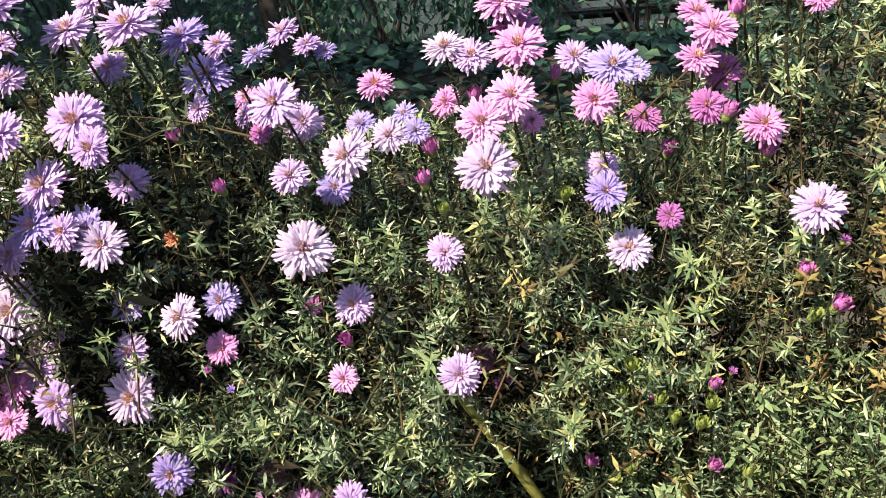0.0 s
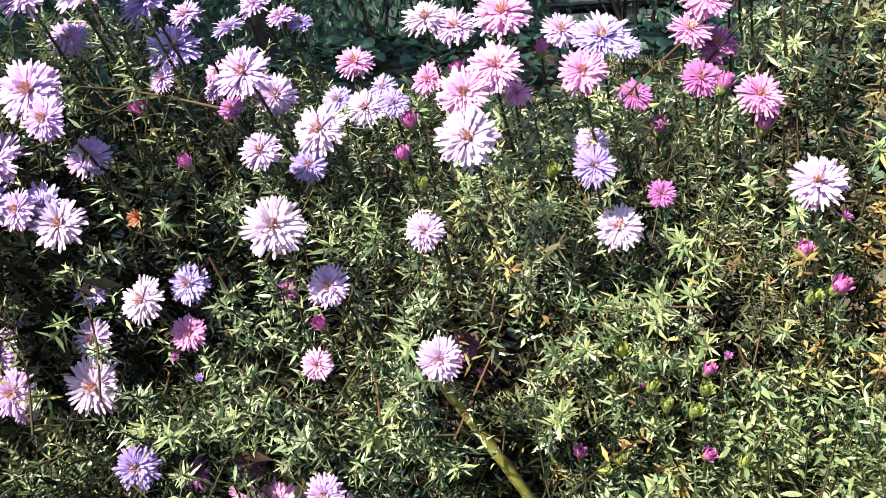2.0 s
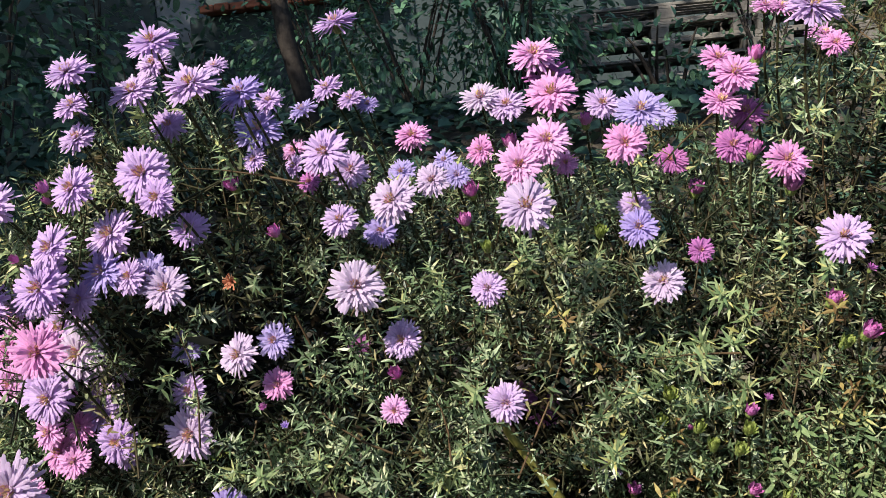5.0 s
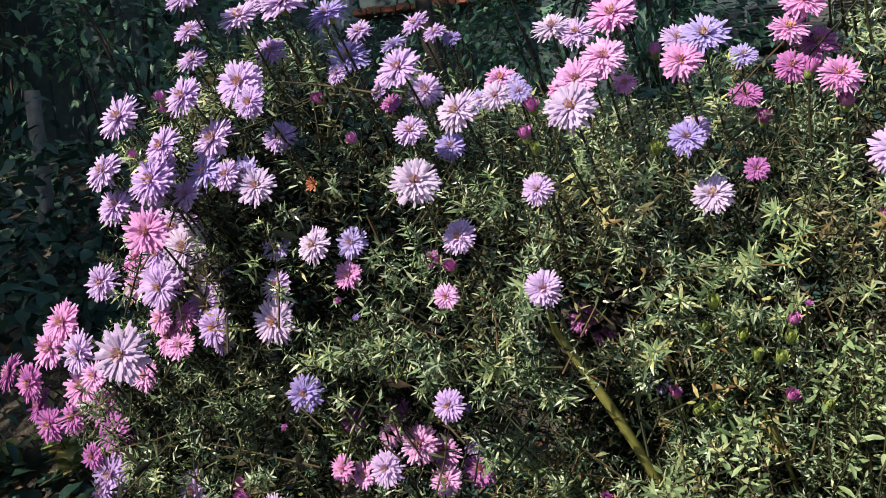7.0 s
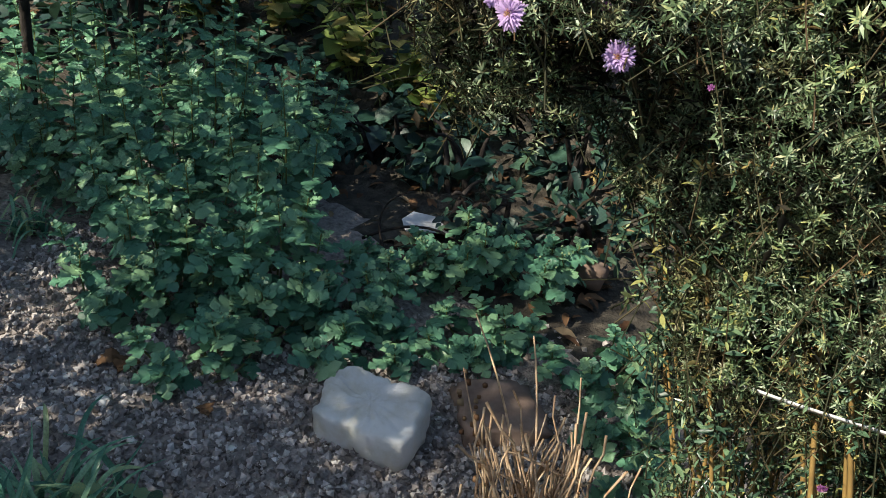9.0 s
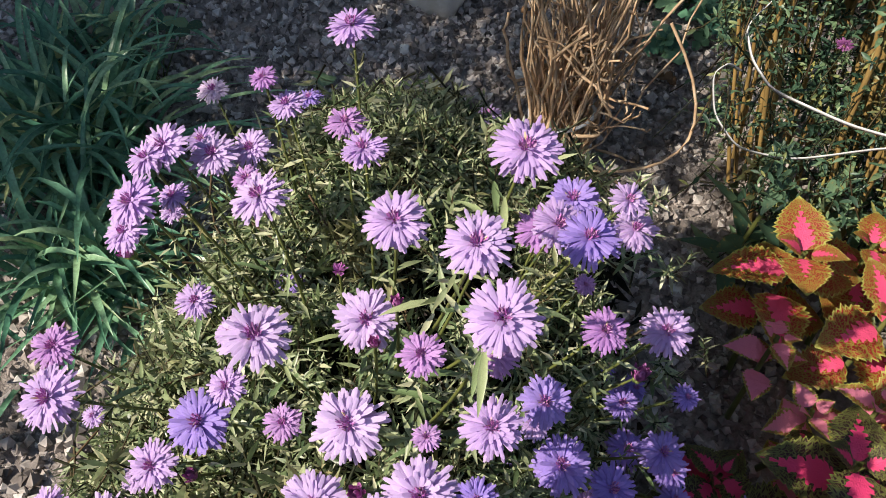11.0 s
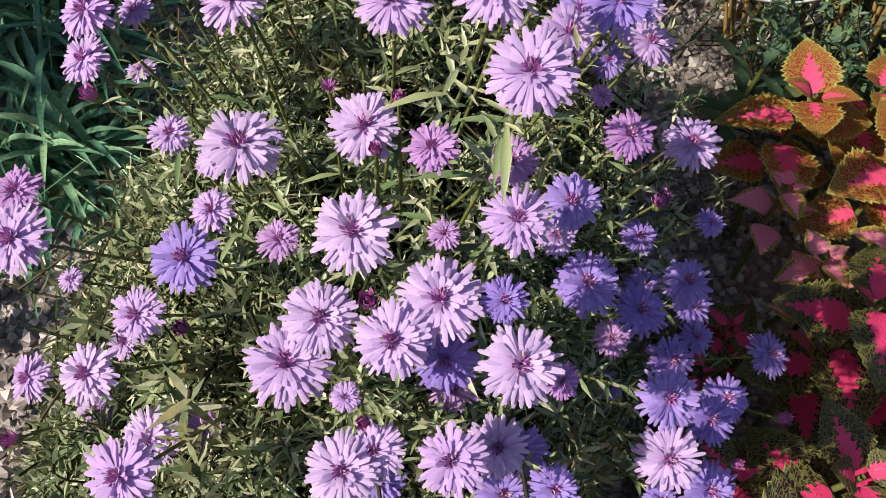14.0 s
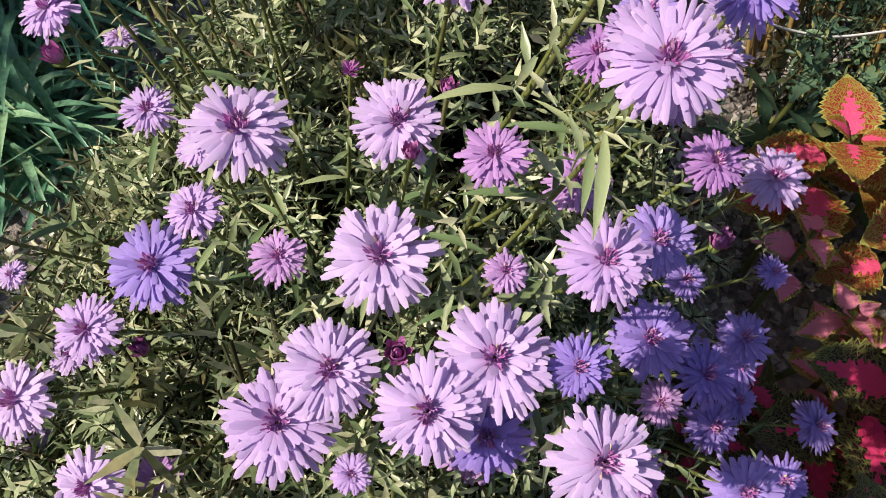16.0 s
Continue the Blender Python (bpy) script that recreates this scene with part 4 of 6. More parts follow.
tall_spray("lilac", [
    (0.021, 0.572, 1.262, 0.0254), (0.033, 0.521, 0.997, 0.0211), (0.038, 0.517, 0.879, 0.0276), (0.080, 0.476, 1.071, 0.0270),
    (0.082, 0.566, 1.294, 0.0224), (0.088, 0.517, 1.231, 0.0239), (0.107, 0.691, 1.414, 0.0283), (0.191, 0.766, 1.408, 0.0294),
    (0.198, 0.671, 1.328, 0.0238), (0.308, 0.596, 1.457, 0.0360), (0.319, 0.581, 1.306, 0.0319),
])
# heads in the crown's shade, tinted violet for its blue cast
tall_spray("violet", [
    (-0.190, 0.562, 0.954, 0.0180), (-0.186, 0.583, 1.324, 0.0330), (-0.157, 0.593, 1.318, 0.0308), (-0.152, 0.629, 1.256, 0.0264),
    (-0.131, 0.610, 1.131, 0.0305), (-0.093, 0.688, 1.413, 0.0370), (-0.082, 0.624, 1.256, 0.0262), (-0.077, 0.601, 1.438, 0.0314),
    (-0.066, 0.741, 1.427, 0.0241), (-0.009, 0.734, 1.426, 0.0180), (0.004, 0.640, 1.329, 0.0238), (0.015, 0.726, 1.367, 0.0232),
    (0.041, 0.560, 0.952, 0.0280), (0.055, 0.672, 1.376, 0.0180), (0.066, 0.621, 1.367, 0.0180), (0.070, 0.521, 1.014, 0.0180),
    (0.169, 0.692, 1.107, 0.0204), (0.187, 0.589, 1.323, 0.0245), (0.207, 0.670, 1.400, 0.0370), (0.253, 0.830, 1.393, 0.0270),
])
tall_spray("pink", [
    (-0.467, 0.724, 1.148, 0.0370), (-0.442, 0.734, 1.102, 0.0369), (-0.432, 0.704, 1.179, 0.0353), (-0.375, 0.762, 1.236, 0.0310),
    (-0.361, 0.731, 1.209, 0.0263), (-0.352, 0.745, 1.268, 0.0288), (-0.302, 0.689, 1.238, 0.0347), (-0.276, 0.674, 1.232, 0.0337),
    (-0.271, 0.640, 1.174, 0.0273), (-0.271, 0.629, 1.195, 0.0226), (-0.254, 0.627, 1.170, 0.0214), (-0.214, 0.535, 1.282, 0.0360),
    (-0.116, 0.642, 1.051, 0.0241), (-0.099, 0.651, 1.042, 0.0243), (-0.087, 0.699, 1.062, 0.0253), (-0.078, 0.741, 1.393, 0.0217),
    (-0.070, 0.577, 1.236, 0.0217), (-0.051, 0.669, 1.065, 0.0356), (-0.033, 0.685, 1.052, 0.0320), (-0.030, 0.673, 1.029, 0.0277),
])
tall_spray("pink", [
    (-0.024, 0.495, 0.951, 0.0180), (0.014, 0.864, 1.395, 0.0332), (0.015, 0.542, 1.223, 0.0180), (0.082, 0.802, 1.376, 0.0281),
    (0.110, 0.608, 1.371, 0.0312), (0.129, 0.656, 1.448, 0.0351), (0.131, 0.615, 1.386, 0.0328), (0.138, 0.630, 1.418, 0.0348),
    (0.145, 0.641, 1.367, 0.0182), (0.187, 0.627, 1.379, 0.0287), (0.273, 0.695, 1.401, 0.0296), (0.286, 0.748, 1.436, 0.0295),
    (0.286, 0.699, 1.421, 0.0345), (0.291, 0.602, 1.358, 0.0280), (0.316, 0.713, 1.471, 0.0214), (0.327, 0.709, 1.469, 0.0214),
    (0.347, 0.658, 1.435, 0.0201), (0.363, 0.721, 1.445, 0.0270),
])
tall_spray("magenta", [
    (-0.549, 0.753, 1.112, 0.0333), (-0.524, 0.765, 1.069, 0.0370), (-0.514, 0.741, 1.103, 0.0338), (-0.500, 0.747, 1.054, 0.0327),
    (-0.465, 0.742, 1.064, 0.0318), (-0.409, 0.724, 1.079, 0.0370), (-0.382, 0.712, 1.056, 0.0271), (-0.367, 0.638, 1.061, 0.0204),
    (-0.362, 0.668, 1.072, 0.0306), (-0.131, 0.717, 1.069, 0.0261), (-0.085, 0.718, 1.075, 0.0335), (-0.052, 0.670, 1.369, 0.0180),
    (-0.030, 0.682, 1.232, 0.0180), (-0.002, 0.694, 1.032, 0.0324), (0.097, 0.720, 1.165, 0.0270), (0.118, 0.720, 1.153, 0.0280),
    (0.139, 0.668, 1.431, 0.0337), (0.239, 0.638, 1.295, 0.0180), (0.247, 0.766, 1.354, 0.0274), (0.267, 0.645, 1.369, 0.0254),
])
tall_spray("magenta", [
    (0.298, 0.719, 1.390, 0.0309),
])
tall_spray("young", [
    (-0.263, 0.576, 1.007, 0.0130), (-0.153, 0.611, 1.099, 0.0152), (-0.092, 0.608, 1.209, 0.0148),
    (-0.076, 0.603, 1.195, 0.0139), (-0.059, 0.425, 1.008, 0.0111), (-0.011, 0.708, 1.083, 0.0187), (0.120, 0.523, 0.869, 0.0137),
    (0.260, 0.563, 1.205, 0.0134), (0.334, 0.578, 1.283, 0.0162),
])
tall_spray("bud", [
    (-0.229, 0.552, 1.342, 0.0055), (0.172, 0.583, 1.138, 0.0095), (0.248, 0.560, 1.143, 0.0095), (0.253, 0.577, 1.192, 0.0092),
    (0.120, 0.555, 1.068, 0.0095), (0.093, 0.555, 1.057, 0.0085),
    (-0.223, 0.595, 1.377, 0.0065), (-0.221, 0.587, 1.386, 0.0078), (-0.203, 0.615, 1.044, 0.0139), (-0.185, 0.583, 1.046, 0.0144),
    (-0.096, 0.615, 1.375, 0.0114), (-0.091, 0.470, 0.921, 0.0096), (-0.075, 0.467, 0.959, 0.0140), (-0.064, 0.596, 1.340, 0.0097),
    (-0.054, 0.446, 1.050, 0.0095), (0.014, 0.533, 0.916, 0.0099), (0.016, 0.560, 1.242, 0.0096), (0.069, 0.617, 1.334, 0.0109),
    (0.075, 0.620, 1.355, 0.0117), (0.108, 0.700, 1.384, 0.0124), (0.170, 0.712, 1.396, 0.0113), (0.220, 0.617, 1.169, 0.0086),
    (0.255, 0.713, 1.333, 0.0131), (0.277, 0.627, 1.366, 0.0116), (0.296, 0.608, 1.341, 0.0130), (0.307, 0.714, 1.435, 0.0133),
])
tall_spray("bud", [
    (0.321, 0.606, 1.258, 0.0118), (0.341, 0.596, 1.236, 0.0128),
])
tall_spray("green", [
    (0.084, 0.557, 1.323, 0.0077), (0.166, 0.631, 1.316, 0.0097), (0.201, 0.589, 1.204, 0.0112), (0.220, 0.588, 1.179, 0.0098),
    (0.194, 0.587, 1.186, 0.0095), (0.250, 0.573, 1.181, 0.0100), (0.244, 0.575, 1.166, 0.0100), (0.230, 0.590, 1.164, 0.0095),
    (0.200, 0.600, 1.122, 0.0090), (0.187, 0.582, 1.125, 0.0090), (0.134, 0.565, 1.055, 0.0085), (0.270, 0.565, 1.037, 0.0090),
    (0.255, 0.565, 1.048, 0.0085), (0.272, 0.565, 1.135, 0.0095), (0.327, 0.601, 1.228, 0.0102),
])
tall_spray("spent", [
    (-0.100, 0.601, 1.307, 0.0181),
])
tall_spray("lilac", [(-0.273, 0.640, 1.252, 0.0270), (-0.165, 0.578, 1.32, 0.0242), (-0.202, 0.578, 1.307, 0.0249)])
tall_spray("pink", [(-0.249, 0.635, 1.195, 0.0209), (-0.355, 0.640, 1.139, 0.0240), (-0.301, 0.640, 1.139, 0.0230)])
tall_spray("magenta", [(0.297, 0.672, 0.344, 0.018), (0.324, 0.664, 0.432, 0.012)])
build_tall()

# ---- the low aster ----
LOW_LOBES = [
    ((0.10, 0.02, 0.25), (0.17, 0.17, 0.17)),
    ((0.19, -0.06, 0.30), (0.13, 0.14, 0.16)),
    ((0.06, 0.15, 0.28), (0.13, 0.14, 0.18)),
    ((0.05, -0.07, 0.2), (0.11, 0.13, 0.14)),
    ((0.23, 0.08, 0.24), (0.10, 0.12, 0.13)),
    ((-0.02, 0.04, 0.2), (0.085, 0.12, 0.14)),
    ((0.13, -0.15, 0.2), (0.15, 0.12, 0.16)),
    ((0.28, -0.06, 0.15), (0.08, 0.12, 0.12)),
    ((0.11, 0.12, 0.34), (0.16, 0.15, 0.11)),
    ((0.03, 0.22, 0.27), (0.14, 0.13, 0.15)),
    ((0.18, 0.21, 0.29), (0.14, 0.13, 0.15)),
]
LOW_BASE = Vector((0.12, 0.04, 0.0))
low_aster = thing("low_aster", LOW_BASE, "low rounded aster with large lilac double flowers over bare soil", "flower bush")


low_tips = []


def build_low():
    leaf, twig = Geo(), Geo()
    p, n = lobe_points(LOW_LOBES, 4200, lambda p, n: (n[:, 2] > -0.3) & (p[:, 2] > 0.03), 1.0, 8, 0.9)
    inside = lambda q: (q[:, 0] + 0.55 * q[:, 1] < 0.445 - 0.3 * q[:, 2]) | (rng.random(len(q)) < 0.07)
    free = np.array([noise.noise((a * 22, b * 22, c * 22)) for a, b, c in p]) + rng.normal(0, 0.12, len(p)) > -0.15
    free &= inside(p)
    p, n = p[free], n[free]
    way = n * 0.6 + np.array([0, 0, 0.35]) + rng.normal(0, 0.5, p.shape)
    shoots(leaf, twig, p, way, rng.uniform(0.035, 0.085, len(p)), 0.0150, NEEDLE, 21, 60)
    p, n = lobe_points(LOW_LOBES, 600, lambda p, n: (p[:, 2] > 0.03) & inside(p), 0.75, 9, 0.9)
    shoots(leaf, twig, p, n * 0.4 + np.array([0, 0, 0.9]) + rng.normal(0, 0.4, p.shape), rng.uniform(0.06, 0.12, len(p)), 0.014, NEEDLE, 20)
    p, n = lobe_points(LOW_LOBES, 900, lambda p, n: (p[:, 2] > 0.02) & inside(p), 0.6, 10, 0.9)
    # blackened inner leaves paint the shade in the gaps of the plant
    shade_leaves = Geo()
    shoots(shade_leaves, None, p, n * 0.4 + np.array([0, 0, 0.9]) + rng.normal(0, 0.4, p.shape), rng.uniform(0.06, 0.12, len(p)), 0.03, DEEP, 10)
    part("old_foliage", shade_leaves.mesh("old_foliage", M_LEAF_SHADE), low_aster, "inner leaves blackened to stand for the shade in the plant", kind="stuff")
    p = np.array([q for q, _ in low_tips])
    n = np.array([w for _, w in low_tips])
    shoots(leaf, None, p - unit(n) * 0.015, n, rng.uniform(0.08, 0.14, len(p)), 0.0115, NARROW, 22, 58, 0.08)
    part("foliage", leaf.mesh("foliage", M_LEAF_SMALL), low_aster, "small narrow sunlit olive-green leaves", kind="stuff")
    part("twig", twig.mesh("twig", M_TWIG), low_aster, kind="stuff")
    for k in range(26):
        fx, fy = 0.12 + rng.normal(0, 0.035), 0.04 + rng.normal(0, 0.035)
        top = np.array([rng.uniform(0.0, 0.28), rng.uniform(-0.13, 0.2), rng.uniform(0.3, 0.42)])
        v, f = tube(curve((fx, fy, soil_at(fx, fy) - 0.01), top, (0, 0, -0.02), 8), np.linspace(0.0026, 0.0014, 8), 5)
        part("stem", Geo().add(v, f).mesh("stem", M_STEM), low_aster)

LONG_LEAF = Geo().add(*strip([(0.0, 0.02, 0), (0.25, 0.055, 0), (0.5, 0.075, 0), (0.8, 0.045, 0), (1.0, 0.004, 0)], 3, 0.45, 0.32)).mesh("stem_leaf", M_FRESH)


def low_spray(kind, rows):
    for x, y, z, size in rows:
        p = np.array([x, y, z])
        out = p - np.array([0.13, 0.05, 0.12])
        face = out / np.linalg.norm(out) * 0.75 + np.array([0.05, -0.22, 0.75]) + 0.2 * np.array(SUN_TO) + rng.normal(0, 0.16, 3)
        face = face / np.linalg.norm(face)
        root = p * 0.45 + 0.55 * np.array([0.12, 0.05, 0.2]) + rng.normal(0, 0.01, 3)
        root[2] = min(root[2], z - 0.04)
        head = flower(low_aster, kind, p, size, face, root)
        low_tips.append((p, p - root))
        for k in range(4 if z > 0.6 else rng.integers(1, 3)):
            q = p + (root - p) * rng.uniform(0.12, 0.7) - face * 0.006
            a = rng.uniform(0, 6.28)
            d = np.array([math.cos(a), math.sin(a), rng.uniform(-0.1, 0.5)])
            turn = frames(d[None], np.array([[0, 0, 1.0]]))[0] * (rng.uniform(0.022, 0.034) if z > 0.6 or rng.random() < 0.12 else rng.uniform(0.014, 0.026))
            m = Matrix.Translation(q) @ Matrix(turn.tolist()).to_4x4()
            ob = new("stem_leaf", LONG_LEAF)
            ob.parent = head
            ob.matrix_parent_inverse = head.matrix_basis.inverted()
            ob.matrix_basis = m


low_spray("pale", [
    (-0.086, 0.118, 0.462, 0.0240),
])
low_spray("lilac", [
    (-0.115, 0.077, 0.340, 0.0240), (-0.048, 0.067, 0.473, 0.0240), (-0.019, -0.000, 0.530, 0.0240), (-0.016, 0.012, 0.532, 0.0297),
    (-0.015, -0.098, 0.364, 0.0163), (-0.006, -0.036, 0.507, 0.0270), (0.002, -0.158, 0.350, 0.0300), (0.004, 0.030, 0.522, 0.0300),
    (0.007, 0.095, 0.517, 0.0238), (0.015, 0.051, 0.517, 0.0251), (0.019, -0.042, 0.556, 0.0288), (0.020, -0.017, 0.538, 0.0180),
    (0.026, 0.370, 0.311, 0.0337), (0.026, -0.107, 0.335, 0.0240), (0.027, -0.146, 0.307, 0.0296), (0.032, -0.131, 0.493, 0.0333),
    (0.033, 0.131, 0.570, 0.0310), (0.047, -0.040, 0.486, 0.0221), (0.068, 0.001, 0.554, 0.0313), (0.075, -0.154, 0.435, 0.0312),
])
low_spray("lilac", [
    (0.076, -0.117, 0.438, 0.0285), (0.086, -0.051, 0.502, 0.0184), (0.086, -0.104, 0.145, 0.0240), (0.095, 0.058, 0.560, 0.0257),
    (0.102, -0.058, 0.182, 0.0240), (0.115, -0.084, 0.522, 0.0196), (0.117, -0.162, 0.421, 0.0291), (0.124, -0.068, 0.557, 0.0336),
    (0.146, -0.191, 0.490, 0.0323), (0.156, -0.002, 0.599, 0.0302), (0.158, -0.026, 0.548, 0.0310), (0.162, 0.295, 0.348, 0.0330),
    (0.187, -0.129, 0.528, 0.0333), (0.187, -0.080, 0.558, 0.0325), (0.191, 0.054, 0.622, 0.0330), (0.195, -0.115, 0.551, 0.0275),
    (0.199, 0.115, 0.512, 0.0330), (0.210, -0.028, 0.650, 0.0265), (0.213, -0.128, 0.524, 0.0120), (0.233, -0.046, 0.641, 0.0290),
])
low_spray("lilac", [
    (0.225, -0.113, 0.560, 0.0274), (0.226, 0.159, 0.512, 0.0246), (0.227, -0.152, 0.520, 0.0281), (0.232, -0.092, 0.565, 0.0313),
    (0.233, -0.139, 0.519, 0.0226), (0.235, 0.167, 0.482, 0.0299), (0.243, -0.056, 0.580, 0.0256), (0.249, -0.007, 0.510, 0.0196),
    (0.261, -0.130, 0.527, 0.0266), (0.269, -0.102, 0.569, 0.0278), (0.272, -0.108, 0.504, 0.0250), (0.284, 0.098, 0.492, 0.0304),
    (0.342, -0.049, 0.445, 0.0318),
])
# mostly shaded heads on the right; the violet tint stands for shade
low_spray("violet", [
    (-0.073, 0.211, 0.394, 0.0240), (-0.003, 0.264, 0.376, 0.0266), (0.028, 0.056, 0.377, 0.0240), (0.056, 0.331, 0.318, 0.0265),
    (0.101, -0.096, 0.487, 0.0328), (0.193, 0.153, 0.496, 0.0330), (0.212, 0.176, 0.447, 0.0240), (0.225, -0.122, 0.419, 0.0277),
    (0.238, 0.028, 0.617, 0.0265), (0.240, -0.099, 0.535, 0.0254), (0.240, 0.036, 0.337, 0.0278), (0.251, 0.183, 0.298, 0.0240),
    (0.251, -0.041, 0.388, 0.0274), (0.252, -0.080, 0.564, 0.0177), (0.253, -0.018, 0.553, 0.0240), (0.271, -0.010, 0.490, 0.0310),
    (0.280, 0.101, 0.393, 0.0233), (0.280, -0.082, 0.446, 0.0240), (0.281, 0.196, 0.271, 0.0240), (0.298, 0.098, 0.347, 0.0287),
])
low_spray("violet", [
    (0.299, 0.005, 0.467, 0.0274), (0.300, -0.099, 0.469, 0.0219), (0.304, 0.038, 0.311, 0.0240), (0.314, 0.111, 0.423, 0.0180),
    (0.317, 0.071, 0.414, 0.0289), (0.327, -0.040, 0.482, 0.0280), (0.330, 0.091, 0.365, 0.0279), (0.332, 0.050, 0.361, 0.0308),
    (0.341, 0.083, 0.346, 0.0245), (0.355, -0.013, 0.432, 0.0257), (0.364, 0.022, 0.397, 0.0267), (0.373, -0.034, 0.401, 0.0302),
    (0.390, 0.105, 0.333, 0.0314),
])
low_spray("violet", [(0.353, -0.050, 0.398, 0.0194), (0.281, -0.108, 0.453, 0.0247)])
low_spray("young", [
    (0.115, 0.008, 0.515, 0.0139),
])
low_spray("bud", [
    (-0.035, -0.022, 0.450, 0.0114), (0.017, -0.190, 0.343, 0.0102), (0.086, -0.102, 0.408, 0.0095), (0.169, -0.035, 0.548, 0.0067),
    (0.172, -0.022, 0.570, 0.0065), (0.209, -0.104, 0.560, 0.0079), (0.226, -0.135, 0.531, 0.0059), (0.282, 0.101, 0.434, 0.0127),
    (0.379, -0.017, 0.409, 0.0072), (0.405, 0.049, 0.361, 0.0099),
])
low_spray("mauve", [
    (-0.009, 0.093, 0.532, 0.0180), (-0.004, -0.103, 0.471, 0.0277), (0.031, 0.028, 0.520, 0.0180), (0.057, 0.092, 0.532, 0.0247),
    (0.132, -0.142, 0.409, 0.0187), (0.156, -0.089, 0.538, 0.0180), (0.180, 0.140, 0.469, 0.0323), (0.196, 0.055, 0.356, 0.0278),
    (0.200, -0.044, 0.580, 0.0202), (0.219, -0.001, 0.538, 0.0227), (0.222, -0.073, 0.575, 0.0120), (0.231, 0.091, 0.503, 0.0131),
    (0.236, -0.071, 0.445, 0.0240), (0.257, 0.053, 0.526, 0.0248), (0.283, -0.085, 0.538, 0.0140), (0.293, 0.003, 0.432, 0.0204),
])
build_low()


# ---- leaf plants of the bed ----


def turned(d, up, size):
    return Matrix((frames(np.asarray(d, float)[None], np.asarray(up, float)[None])[0] * size).tolist()).to_4x4()


def mum_leaf(seed):
    """A deeply lobed leaf: two toothed lobes a side and a three-toothed lobe at the tip."""
    r = np.random.default_rng(seed)
    edge = [(0.012, 0.0), (0.018, 0.17), (0.16, 0.17), (0.27, 0.20), (0.25, 0.26), (0.33, 0.31), (0.22, 0.36), (0.085, 0.42), (0.24, 0.44), (0.37, 0.47),
            (0.36, 0.54), (0.44, 0.60), (0.34, 0.65), (0.27, 0.71), (0.10, 0.71), (0.19, 0.77), (0.26, 0.83), (0.18, 0.88), (0.12, 0.95), (0.0, 1.0)]
    v, u, droop, fold = [], [], r.uniform(0.1, 0.4), r.uniform(0.05, 0.4)
    grow = r.uniform(0.85, 1.15, (2, len(edge)))
    for k, (x, y) in enumerate(edge):
        root = max(0.0, y - 0.62 * x)
        for s in (-1, -0.5, 0, 0.5, 1):
            q = abs(s)
            w = x * grow[0 if s < 0 else 1, k] if k > 1 else x
            yy = root + (y - root) * q
            z = fold * w * q - droop * yy * yy - 0.22 * (w * q) ** 2 + (0.028 if q == 0.5 and w > 0.1 else 0) + 0.02 * math.sin(9 * yy + s)
            v.append((w * s, yy, z))
            u.append((0.5 + 0.5 * s, y))
    f = [(k * 5 + i, k * 5 + i + 1, k * 5 + i + 6, k * 5 + i + 5) for k in range(len(edge) - 1) for i in range(4)]
    return np.array(v), f, np.array(u)


MUM_LEAVES = [mum_leaf(300 + i) for i in range(5)]
MUM_MESH = [Geo().add(*t).mesh("leaf", M_MUM) for t in MUM_LEAVES]
MUM_BUD = Geo().add(*rock(0.0026, 5, (1, 1, 1), 5, 8, 0.1)).mesh("bud", M_MUM_BUD)


